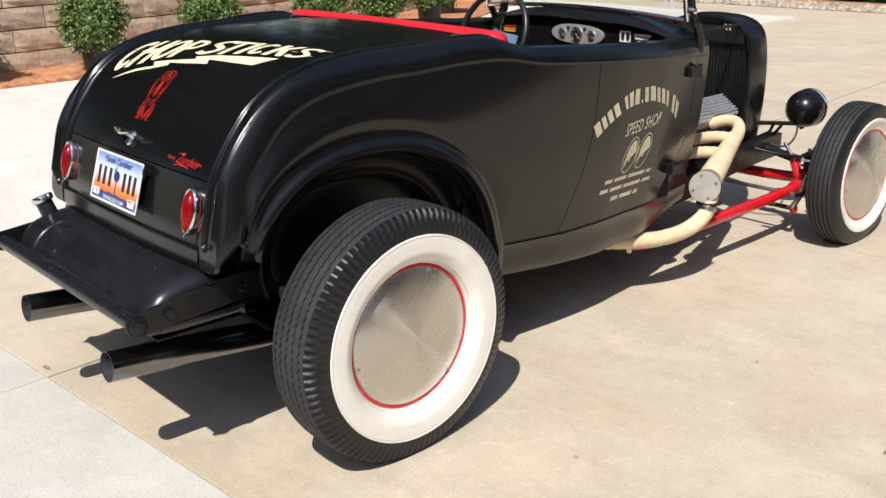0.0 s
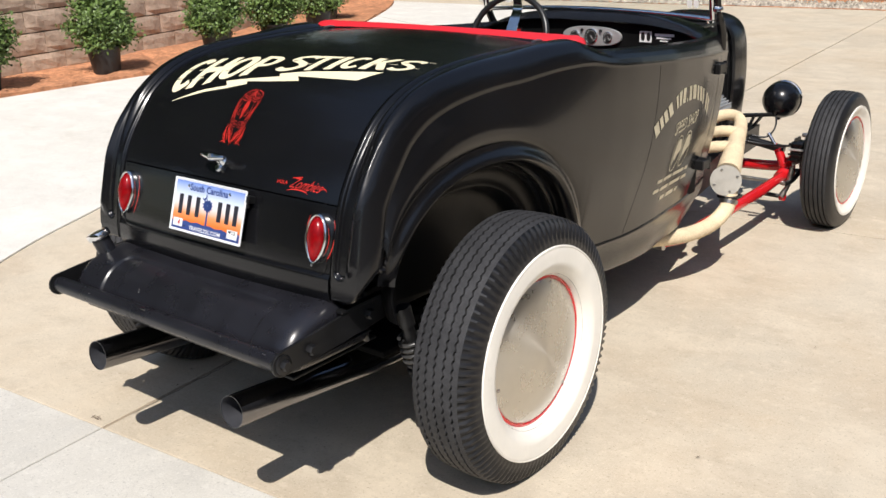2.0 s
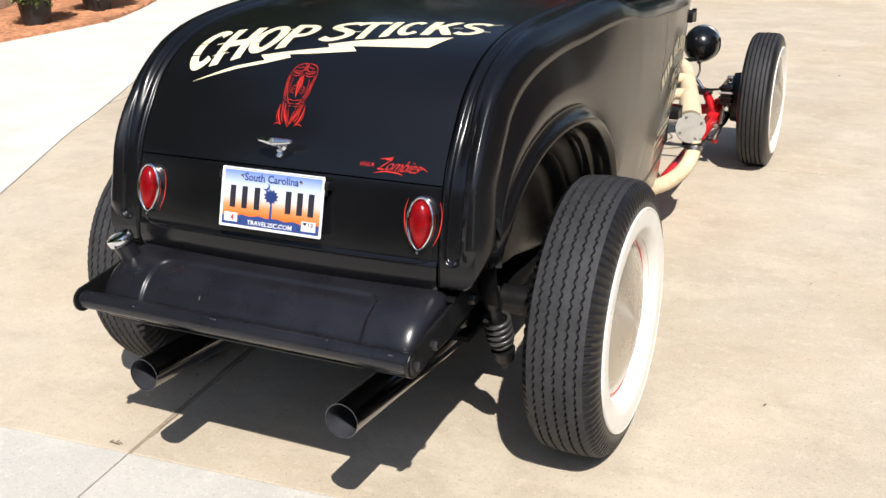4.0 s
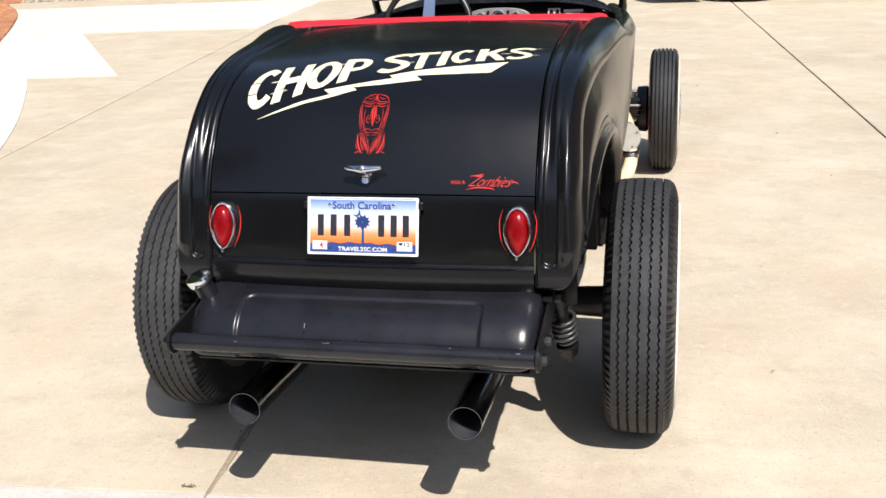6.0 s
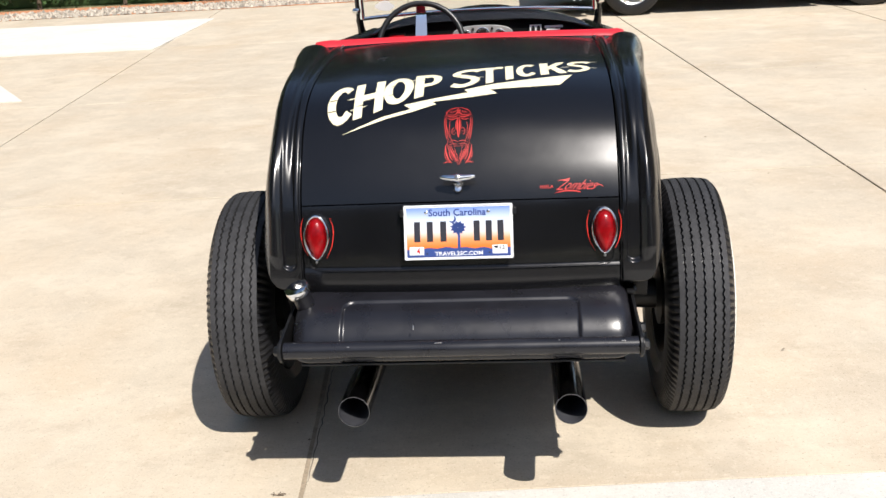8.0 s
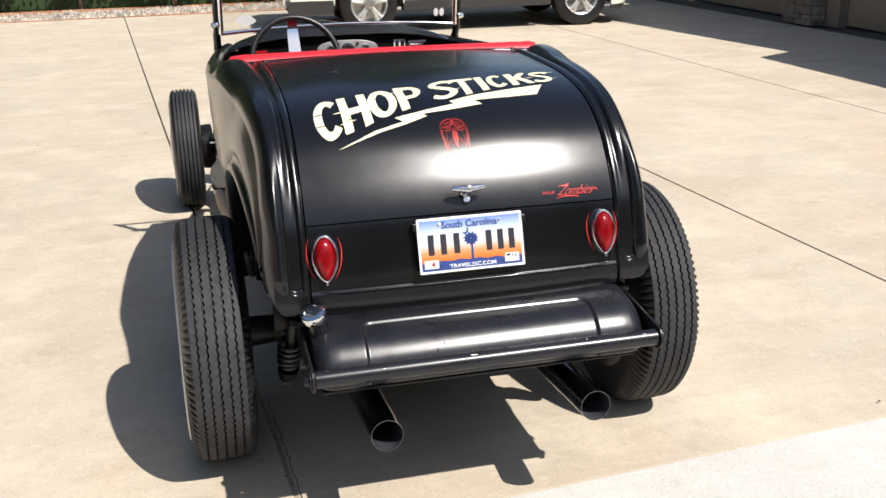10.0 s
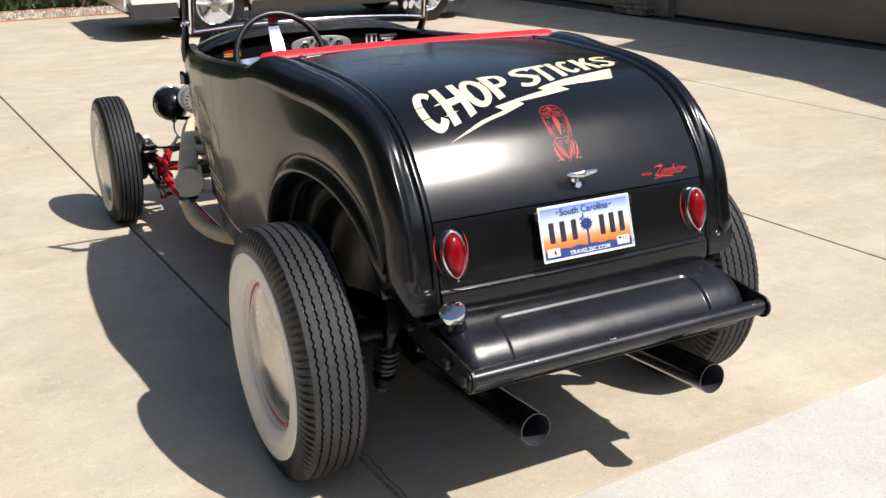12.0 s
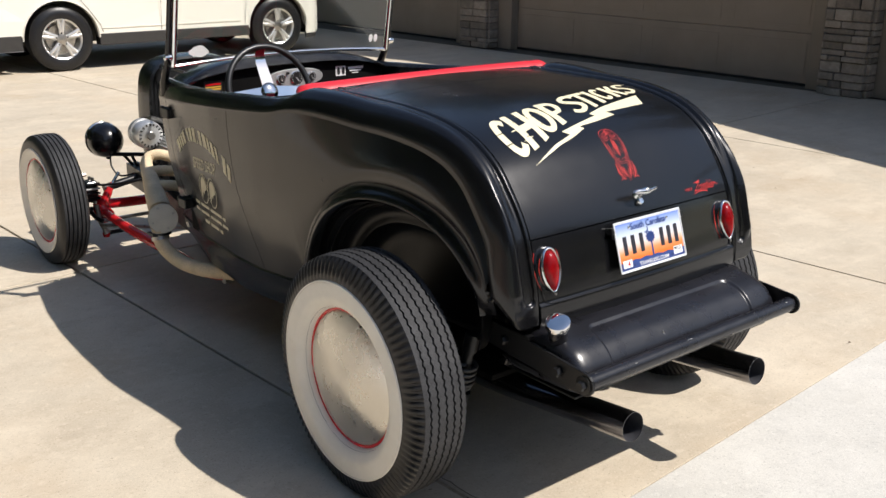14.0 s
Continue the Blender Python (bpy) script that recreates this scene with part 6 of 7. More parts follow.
for sgn in (1, -1):
    m = deck_frame(sgn * 0.4095, 1.402)
    if m.to_3x3().col[1].z < 0:
        m = m @ Matrix.Rotation(math.pi, 4, "Z")
    m = m @ Matrix.Translation((0, -0.002, 0))
    lamp = put("tail_lamp", grid_mesh("tail_lamp", teardrop_skin([(0.006, 1, -0.004), (0.006, 1, 0.010), (0.0055, 1, 0.016), (0.0035, 1, 0.021), (0.0005, 1, 0.0215), (-0.003, 1, 0.019), (-0.0045, 1, 0.012)]), close_u=True), CHROME, rear_panel, "teardrop tail lamp with a chrome rim", m=m)
    put("lens", grid_mesh("lens", teardrop_skin([(-0.0045, 1, 0.012), (-0.0045, 0.97, 0.020), (-0.0045, 0.88, 0.026), (-0.0045, 0.70, 0.031), (-0.0045, 0.45, 0.034), (-0.0045, 0.2, 0.0353), (-0.0045, 0.02, 0.0356)]), close_u=True), LENS, lamp, "ribbed red glass lens")
    put("rim_screw", lathe_mesh("rim_screw", [(0.0, 0.0035), (0.002, 0.003), (0.0025, 0.0004)], 12, "z"), STEEL, lamp, m=Matrix.Translation((0, -0.0735, 0.0215)))
    bmr = bmesh.new()
    for sg in (1, -1):
        for off in (0.048,):
            add_ribbon(bmr, [(sgn * 0.4095 + sg * (off - 0.008), 1.352), (sgn * 0.4095 + sg * off, 1.385), (sgn * 0.4095 + sg * (off - 0.005), 1.43), (sgn * 0.4095 + sg * (off - 0.022), 1.468)], 0.0024, lambda u, v: deck_point(u, v, 0.001))
    part("lamp_pinstripe", fix_up(bmr, (0, -1, 0.1)), PINSTRIPE, rear_panel, "red pinstripe round the lamp")

PM = Matrix.Translation((0.0, -0.7265, 0.7985)) @ Matrix(((1, 0, 0, 0), (0, 0.309, -0.951, 0), (0, 0.951, 0.309, 0), (0, 0, 0, 1)))
plate = part("license_plate", prism_bm([(-0.1525 + 0.006 * (1 - math.cos(a)), 0) for a in (0,)] and [(sx * (0.1525 - r + r * math.cos(t)), sy * (0.076 - r + r * math.sin(t))) for r in (0.008,) for sx, sy, ts in ((1, 1, (0, 0.5, 1.0, 1.57)), (-1, 1, (1.57, 1.0, 0.5, 0)), (-1, -1, (0, 0.5, 1.0, 1.57)), (1, -1, (1.57, 1.0, 0.5, 0))) for t in ts], -0.0015, 0.0005), PLATE_W, rod, "South Carolina license plate, blue to orange print", m=PM)


def plate_piece(name, bm, material, z, label=""):
    for v in bm.verts:
        v.co.z = z
    return part(name, fix_up(bm, (0, 0, 1)), material, plate, label)


def rect(x0, x1, y0, y1):
    bm = bmesh.new()
    bm.faces.new([bm.verts.new((x, y, 0)) for x, y in ((x0, y0), (x1, y0), (x1, y1), (x0, y1))])
    return bm


plate_piece("print", rect(-0.146, 0.146, -0.0695, 0.0695), PLATE_SKY, 0.0012)
hills = [(-0.146, -0.0695), (0.146, -0.0695), (0.146, -0.046), (0.12, -0.044), (0.095, -0.049), (0.07, -0.044), (0.045, -0.0475), (0.02, -0.043), (-0.01, -0.0455), (-0.035, -0.0415), (-0.06, -0.046), (-0.085, -0.043), (-0.11, -0.048), (-0.146, -0.047)]
plate_piece("hill_range", flat_poly(hills, 0.05), PLATE_B, 0.0018, "dark blue hills")
for text, x0, x1, y0, y1, material, name in (("South Carolina", -0.083, 0.079, 0.0455, 0.0655, PLATE_B, "state_name"), ("TRAVEL2SC.COM", -0.067, 0.068, -0.066, -0.0545, PLATE_W, "slogan"), ("4", -0.119, -0.109, -0.0605, -0.043, RED, "month"), ("12", 0.115, 0.13, -0.051, -0.041, PLATE_INK, "year")):
    dst = bmesh.new()
    add_to(dst, unit_box(glyphs(text, 0.02)), lambda u, v, a=x0, b=x1, c=y0, d=y1: (a + (b - a) * u, c + (d - c) * v, 0))
    plate_piece(name, dst, material, 0.0026)
plate_piece("month_sticker", rect(-0.139, -0.098, -0.063, -0.040), PLATE_W, 0.0022)
plate_piece("year_sticker", rect(0.095, 0.137, -0.063, -0.0385), PLATE_W, 0.0022)
plate_piece("year_mark", flat_poly([(0.098, -0.042), (0.112, -0.041), (0.108, -0.049), (0.102, -0.047)], 0.05), PLATE_INK, 0.0026)
for x in (-0.116, -0.080, -0.042, 0.052, 0.086, 0.119):
    dst = bmesh.new()
    add_to(dst, rect(-0.0085, 0.0085, -0.026, 0.0305), lambda u, v, a=x: (a + u, v, 0))
    plate_piece("registration_bar", dst, PLATE_INK, 0.0022, "dark character bar")
tree = bmesh.new()
add_to(tree, flat_poly([(-0.0035, -0.045), (0.0045, -0.045), (0.0035, 0.0), (-0.002, 0.0)], 0.05), lambda u, v: (u + 0.001, v, 0))
for k in range(11):
    a = 2 * math.pi * k / 11
    c, s = math.cos(a), math.sin(a)
    add_to(tree, flat_poly([(0, 0.001), (0.013, 0.007), (0.0235, 0.002), (0.013, -0.006)], 0.05), lambda u, v, c=c, s=s: (u * c - v * s, 0.012 + (u * s + v * c) * 0.85, 0))
plate_piece("palmetto", tree, PLATE_B, 0.002, "dark blue palmetto tree")
moon = bmesh.new()
arc1 = [(0.0105 * math.cos(a), 0.0105 * math.sin(a)) for a in np.linspace(-2.6, 0.9, 14)]
arc2 = [(-0.003 + 0.009 * math.cos(a), 0.003 + 0.009 * math.sin(a)) for a in np.linspace(0.75, -2.45, 14)]
add_to(moon, flat_poly([(float(x), float(y)) for x, y in arc1 + arc2[1:-1]], 0.05), lambda u, v: (u - 0.016, v + 0.036, 0))
plate_piece("crescent", moon, PLATE_B, 0.0021)
for x, y in ((-0.0895, 0.0565), (0.086, 0.0565), (-0.0895, -0.0595), (0.086, -0.0595)):
    put("plate_bolt", lathe_mesh("plate_bolt", [(0.0005, 0.0055), (0.003, 0.005), (0.0042, 0.0025), (0.0044, 0.0004)] if y > 0 else [(0.0013, 0.003), (0.002, 0.0026), (0.0021, 0.0004)], 16, "z"), CHROME if y > 0 else PLATE_INK, plate, m=Matrix.Translation((x, y, 0)))
rim_pts = [(-0.1515, -0.075), (0.1515, -0.075), (0.1515, 0.075), (-0.1515, 0.075), (-0.1515, -0.075)]
for (xa, ya), (xb, yb) in zip(rim_pts, rim_pts[1:]):
    put("rim", tube_mesh("rim", [(xa, ya, 0.0012), (xb, yb, 0.0012)], 0.0022, 8), PLATE_W, plate)
part("plate_bracket", box_bm(-0.157, 0.157, 0.03, 0.066, -0.012, -0.002, 0.003), CHASSIS, plate)
for sgn in (1, -1):
    part("bracket_ear", box_bm(sgn * 0.158 - 0.006, sgn * 0.158 + 0.006, 0.045, 0.066, -0.022, 0.004, 0.003), CHASSIS, plate)
    part("bracket_stay", box_bm(sgn * 0.09 - 0.008, sgn * 0.09 + 0.008, -0.05, 0.06, -0.05, -0.004, 0.002), CHASSIS, plate)

# ---- door lettering ----
def side_at(y, z, sgn, lift=0.0):
    """A place on the skin of the body's side."""
    lo_z = float(np.interp(-y, [-1.56, -1.15, -0.66, -0.3], [0.432, 0.430, 0.446, 0.478]))
    up_z = float(np.interp(-y, [-b[0] for b in belt_front], [b[1] for b in belt_front]))
    f = min(max((z - lo_z) / (up_z - lo_z), 0), 1)
    x = body_x(y, z) - 0.003 * f * (1 - f) * 4 + side_swell(y, f) + side_top(y, up_z) * f
    return Vector((sgn * (x + lift), y, z))


def door_art(sgn):
    door = side_pieces[("door", sgn)]
    flip = (lambda y: y - 0.08) if sgn > 0 else (lambda y: 2.17 - y)      # reads forwards on one side, backwards on the other
    put_on = lambda y, z: side_at(flip(y), z, sgn, 0.0014)
    oy, oz = [0.825, 0.888, 0.972, 1.061, 1.178, 1.267, 1.367, 1.425], [0.825, 0.859, 0.902, 0.925, 0.921, 0.897, 0.853, 0.80]
    iy, iz = [0.850, 0.911, 0.998, 1.064, 1.19, 1.282, 1.364, 1.412], [0.779, 0.817, 0.856, 0.867, 0.865, 0.837, 0.784, 0.745]
    par = [0, 0.13, 0.28, 0.42, 0.6, 0.75, 0.9, 1.0]

    def arch_place(u, v):
        y = float(np.interp(u, par, iy) * (1 - v) + np.interp(u, par, oy) * v)
        z = float(np.interp(u, par, iz) * (1 - v) + np.interp(u, par, oz) * v)
        return put_on(y, z)
    bmx = bmesh.new()
    spans = []
    u = 0.0
    for k, w in enumerate((0.075, 0.055, 0.055, 0.06, None, 0.045, 0.058, 0.058, 0.03, 0.052, 0.07, 0.05, 0.058, 0.046, None, 0.055, 0.055, 0.018)):
        if w is None:
            u += 0.035
            continue
        spans.append((u, u + w - 0.018))
        u += w
    for a, b in spans:
        a, b = a / u, b / u
        add_to(bmx, flat_poly([(a, 0), (b, 0), (b, 1 if b - a > 0.02 else 0.25), (a, 1 if b - a > 0.02 else 0.25)], 0.05), arch_place)
        part("sign_bar", fix_up(bmx, (sgn, 0, 0)), FADED, door, "faded cream bar of an arched sign")
        bmx = bmesh.new()
    bm = refine(unit_box(glyphs("SPEED SHOP", 0.01, 1.1)), 0.08, 0.3)
    add_to(bmx, bm, lambda u, v: put_on(1.022 + 0.232 * u + 0.012 * v, 0.752 + 0.012 * u + 0.048 * v))
    part("door_words", fix_up(bmx, (sgn, 0, 0)), FADED, door, "faded cream slanted words")
    bmx = bmesh.new()
    for cy in (1.085, 1.175):
        ring = [(cy + 0.043 * math.cos(a) + 0.24 * 0.075 * math.sin(a), 0.672 + 0.066 * math.sin(a)) for a in np.linspace(0, 2 * math.pi, 25)]
        add_ribbon(bmx, [(float(a), float(b)) for a, b in ring], 0.004, put_on, False)
        inner_e = [(cy + 0.004 + 0.031 * math.cos(a) + 0.24 * 0.058 * math.sin(a), 0.676 + 0.050 * math.sin(a)) for a in np.linspace(0.0, math.pi, 13)]
        tail_e = [(cy - 0.036, 0.645), (cy - 0.034, 0.624), (cy - 0.016, 0.656), (cy - 0.004, 0.645), (cy + 0.004, 0.662)]
        add_to(bmx, flat_poly([(float(a), float(b)) for a, b in inner_e] + tail_e, 0.02), put_on)
    part("emblem", fix_up(bmx, (sgn, 0, 0)), FADED, door, "faded cream twin oval emblem")
    bmx = bmesh.new()
    for y0, y1, z0, z1, hgt in ((0.94, 1.27, 0.583, 0.570, 0.014), (0.92, 1.28, 0.548, 0.534, 0.014), (1.0, 1.2, 0.505, 0.497, 0.016)):
        y = y0
        k = 0
        while y < y1 - 0.02:
            w = (0.05, 0.085, 0.115, 0.06)[k % 4]
            yb = min(y + w + 0.012, y1)
            f0, f1 = (y - y0) / (y1 - y0), (yb - 0.014 - y0) / (y1 - y0)
            za, zb = z0 + (z1 - z0) * f0, z0 + (z1 - z0) * f1
            add_to(bmx, flat_poly([(y, za), (yb - 0.014, zb), (yb - 0.008, zb + hgt), (y + 0.006, za + hgt)], 0.03), put_on)
            y = yb
            k += 1
    part("line_bars", fix_up(bmx, (sgn, 0, 0)), FADED, door, "faded cream bars of small writing")
    # hinges
    for y, z, reach in ((1.418, 0.935, 0.026), (1.365, 0.548, 0.045)):
        p = side_at(y, z, sgn)
        bev(part("hinge", box_bm(min(p.x - sgn * 0.005, p.x + sgn * reach), max(p.x - sgn * 0.005, p.x + sgn * reach), y - 0.045, y + 0.02, z - 0.021, z + 0.021, 0.004), CHASSIS, door, "black door hinge"), 0.004)
        put("hinge_pin", lathe_mesh("hinge_pin", [(-0.026, 0.001), (-0.026, 0.009), (0.026, 0.009), (0.026, 0.001)], 14, "z"), CHASSIS, door, m=Matrix.Translation((p.x + sgn * (reach - 0.008), y + 0.022, z)))


for sgn in (1, -1):
    door_art(sgn)

# ---- cockpit ----
put("seat_back", grid_mesh("seat_back", [[Vector((x, y, z)) for y, z in ((0.24, 0.45), (0.235, 0.8), (0.235, 1.12), (0.34, 1.12), (0.40, 1.0), (0.47, 0.7), (0.52, 0.45))] for x in np.linspace(-0.53, 0.53, 20)]), VINYL, rod, "red vinyl bench seat back")
rows = []
for k in range(61):
    x = -0.585 + 1.17 * k / 60
    e = min(1.0, (0.585 - abs(x)) / 0.036)
    r = 0.036 * math.sqrt(max(0.0, 1 - (1 - e) ** 2)) + 0.002
    pucker = 0.0012 * math.sin(x * 95) * smooth(0.40, 0.52, abs(x))
    rows.append([Vector((x, 0.345 + (r * 1.15 + pucker) * math.cos(a), 1.150 + (r * 0.95 + pucker) * math.sin(a) + 0.004 * (1 - (x / 0.55) ** 2))) for a in [2 * math.pi * q / 20 for q in range(20)]])
put("seat_roll", grid_mesh("seat_roll", rows, close_u=True), VINYL, rod, "padded red vinyl roll behind the cockpit")
put("roll_seam", tube_mesh("roll_seam", [(x, 0.315, 1.131) for x in np.linspace(-0.52, 0.52, 20)], 0.006, 8), VINYL, rod)
put("tonneau_bead", tube_mesh("tonneau_bead", [(x, 0.285, 1.163 + 0.010 * (1 - (x / 0.5) ** 2)) for x in np.linspace(-0.53, 0.53, 24)], 0.009, 10), PAINT, rod)
for sgn in (1, -1):
    put("panel_joint", tube_mesh("panel_joint", [(sgn * 0.455, 0.292, 1.172), (sgn * 0.455, 0.27, 1.176), (sgn * 0.455, 0.24, 1.174)], 0.0035, 8), STEEL, rod)
part("seat_cushion", box_bm(-0.52, 0.52, 0.42, 0.90, 0.46, 0.62, 0.05, 3), VINYL, rod, "red vinyl seat cushion")
for sgn in (1, -1):
    part("door_card", box_bm(min(sgn * 0.515, sgn * 0.53), max(sgn * 0.515, sgn * 0.53), 0.45, 1.37, 0.42, 1.0, 0.006), INTERIOR, rod)
# gauge panel: a bright oval with three dials
oval = [(0.142 * math.copysign(abs(math.cos(a)) ** 0.8, math.cos(a)), 0.041 * math.copysign(abs(math.sin(a)) ** 0.9, math.sin(a))) for a in np.linspace(0, 2 * math.pi, 49)[:-1]]
GP = Matrix.Translation((0.022, 1.378, 1.036)) @ Matrix(((1, 0, 0, 0), (0, 0, -1, 0), (0, 1, 0, 0), (0, 0, 0, 1)))
gauges = part("gauge_panel", prism_bm([(float(a), float(b)) for a, b in oval], 0.0, 0.012, 0.003), GAUGE, dash, "engine-turned bright oval gauge panel", m=Matrix.Identity(4))
gauges.parent = rod
gauges.matrix_basis = GP
for cx, r in ((0.0, 0.032), (-0.080, 0.022), (0.080, 0.022)):
    put("dial", lathe_mesh("dial", [(0.012, r), (0.017, r), (0.018, r * 0.93), (0.0145, r * 0.88), (0.0145, 0.0005)], 32, "z"), CHROME, gauges, "round dial with a chrome bezel", m=Matrix.Translation((cx, 0, 0)))
    put("dial_face", lathe_mesh("dial_face", [(0.0155, r * 0.88), (0.0156, 0.0004)], 32, "z"), GAUGE_BLACK, gauges, m=Matrix.Translation((cx, 0, 0)))
    tk = bmesh.new()
    for k in range(11):
        a = math.radians(-40 + 26 * k)
        c, s = math.cos(a), math.sin(a)
        add_to(tk, rect(r * 0.66, r * 0.82, -0.001, 0.001), lambda u, v, c=c, s=s: (u * c - v * s, u * s + v * c, 0.0162))
    add_to(tk, rect(-0.004, r * 0.7, -0.0009, 0.0009), lambda u, v: (u * 0.6 - v * 0.8, -(u * 0.8 + v * 0.6), 0.0165))
    part("dial_marks", fix_up(tk, (0, 0, 1)), STICKER, gauges, m=Matrix.Translation((cx, 0, 0)))
for cx in (-0.045, 0.045):
    put("panel_knob", lathe_mesh("panel_knob", [(0.012, 0.006), (0.02, 0.006), (0.021, 0.0004)], 14, "z"), GAUGE_BLACK, gauges, m=Matrix.Translation((cx, 0.024, 0)))


def dash_sticker(name, x, z, material, w, h, label):
    ob = part(name, prism_bm([(-w / 2, -h / 2), (w / 2, -h / 2), (w / 2, h / 2), (-w / 2, h / 2)], 0, 0.001), material, rod, label, m=Matrix.Translation((x, 1.3785, z)) @ up_face @ Matrix.Identity(4))
    return ob


st = dash_sticker("white_sticker", 0.270, 1.045, STICKER, 0.055, 0.045, "white sticker with two dark ovals")
for cx in (-0.012, 0.014):
    part("oval", prism_bm([(cx + 0.009 * math.cos(a), 0.018 * math.sin(a)) for a in np.linspace(0, 6.283, 17)[:-1]], 0.0012, 0.0016), GAUGE_BLACK, st)
st2 = dash_sticker("sticker_bars", 0.355, 1.055, STICKER, 0.085, 0.011, "white bars of a small sticker")
part("bar", prism_bm([(-0.035, -0.016), (0.03, -0.016), (0.03, -0.0095), (-0.035, -0.0095)], 0, 0.001), STICKER, st2)
part("bar", prism_bm([(-0.02, -0.026), (0.015, -0.026), (0.015, -0.0215), (-0.02, -0.0215)], 0, 0.001), STICKER, st2)
st3 = dash_sticker("dark_sticker", -0.385, 1.032, GAUGE_BLACK, 0.085, 0.045, "black sticker with red and yellow bars")
part("bar", prism_bm([(-0.036, 0.004), (0.036, 0.004), (0.036, 0.012), (-0.036, 0.012)], 0.0012, 0.0016), RED, st3)
part("bar", prism_bm([(-0.036, -0.006), (0.036, -0.006), (0.036, -0.001), (-0.036, -0.001)], 0.0012, 0.0016), YELLOW, st3)
part("bar", prism_bm([(-0.036, -0.016), (0.036, -0.016), (0.036, -0.010), (-0.036, -0.010)], 0.0012, 0.0016), YELLOW, st3)
# steering wheel
SW = aim((-0.248, 1.125, 1.032), (0, -0.93, 0.36))
ring = [(0.19 * math.cos(a), 0.19 * math.sin(a), 0) for a in np.linspace(0, 2 * math.pi, 49)]
verts, faces = [], []
for k in range(48):
    a = 2 * math.pi * k / 48
    for q in range(12):
        b = 2 * math.pi * q / 12
        grip_r = 0.0125 + (0.0012 if k % 2 else 0)
        verts.append(((0.19 + grip_r * math.cos(b)) * math.cos(a), (0.19 + grip_r * math.cos(b)) * math.sin(a), grip_r * math.sin(b)))
for k in range(48):
    for q in range(12):
        faces.append((k * 12 + q, (k + 1) % 48 * 12 + q, (k + 1) % 48 * 12 + (q + 1) % 12, k * 12 + (q + 1) % 12))
wheel = put("steering_wheel", mesh_of("steering_wheel", verts, faces), GAUGE_BLACK, rod, "black steering wheel with chrome spokes", m=SW)
for a in (90, 181, 359):
    a = math.radians(a)
    c, s = math.cos(a), math.sin(a)
    rows = []
    for rr, w, z in ((0.02, 0.027, -0.006), (0.06, 0.026, -0.014), (0.095, 0.025, -0.021), (0.125, 0.024, -0.0265), (0.15, 0.0225, -0.0265), (0.168, 0.021, -0.018), (0.186, 0.019, -0.004)):
        w *= 1.0 if s > 0.5 else 0.82
        rows.append([Vector((c * rr - s * w, s * rr + c * w, z)), Vector((c * rr + s * w, s * rr - c * w, z)), Vector((c * rr + s * w, s * rr - c * w, z - 0.004)), Vector((c * rr - s * w, s * rr + c * w, z - 0.004))])
    put("spoke", grid_mesh("spoke", rows, close_u=True, sharp=30), CHROME, wheel, "flat chrome spoke")
put("hub", lathe_mesh("hub", [(-0.06, 0.036), (-0.014, 0.040), (-0.004, 0.038), (0.004, 0.028), (0.008, 0.012), (0.0085, 0.0005)], 32, "z"), CHROME, wheel, "chrome hub")
put("column", tube_mesh("column", [(-0.248, 1.18, 1.009), (-0.248, 1.56, 0.87)], 0.02, 16), CHASSIS, rod)

# ---- windshield ----
for sgn in (1, -1):
    put("windshield_post", tube_mesh("windshield_post", catmull([(sgn * 0.556, 1.485, 1.00), (sgn * 0.564, 1.465, 1.06), (sgn * 0.566, 1.432, 1.12), (sgn * 0.566, 1.405, 1.18), (sgn * 0.562, 1.378, 1.325), (sgn * 0.558, 1.352, 1.462)], 5), [0.020] * 6 + [0.017] * 5 + [0.0125] * 15, 14), PAINT, rod, "black windshield stanchion")
    put("windshield_frame", tube_mesh("windshield_frame", [(sgn * 0.546, 1.404, 1.125), (sgn * 0.540, 1.339, 1.46)], 0.0115, 12), CHROME, rod, "chrome windshield frame")
    for z in (1.165,):
        f = (z - 1.125) / 0.335
        put("clamp_knob", lathe_mesh("clamp_knob", [(0, 0.0005), (0, 0.014), (0.01, 0.016), (0.018, 0.012), (0.028, 0.012), (0.032, 0.006), (0.033, 0.0005)], 16), CHROME, rod, m=Matrix.Translation((sgn * 0.558, 1.404 - 0.065 * f, z)) @ (Matrix.Identity(4) if sgn > 0 else Matrix.Rotation(math.pi, 4, "Z")))
put("windshield_frame", tube_mesh("windshield_frame", catmull([(x, 1.404, 1.125 + 0.022 * (1 - (x / 0.546) ** 2)) for x in np.linspace(-0.546, 0.546, 12)], 3), 0.009, 12), CHROME, rod, "chrome windshield frame")
put("windshield_frame", tube_mesh("windshield_frame", [(-0.540, 1.339, 1.46), (0.540, 1.339, 1.46)], 0.0095, 12), CHROME, rod, "chrome windshield frame")
bm = bmesh.new()
ring_a, ring_b = [], []
for x, f in ((-0.538, 0.0), (0.538, 0.0), (0.532, 1.0), (-0.532, 1.0)):
    ring_a.append(bm.verts.new((x, 1.404 - 0.065 * f - 0.0025, 1.132 + 0.325 * f - 0.001)))
    ring_b.append(bm.verts.new((x, 1.404 - 0.065 * f + 0.0025, 1.132 + 0.325 * f + 0.001)))
bm.faces.new(ring_a)
bm.faces.new(ring_b[::-1])
for k in range(4):
    bm.faces.new((ring_a[k - 1], ring_a[k], ring_b[k], ring_b[k - 1]))
bmesh.ops.recalc_face_normals(bm, faces=bm.faces)
glass = part("windshield_glass", bm, GLASS, rod, "clear flat windshield glass")
glass.visible_shadow = False


def glass_at(x, f):
    return Vector((x, 1.404 - 0.065 * f - 0.004, 1.130 + 0.335 * f - 0.002))


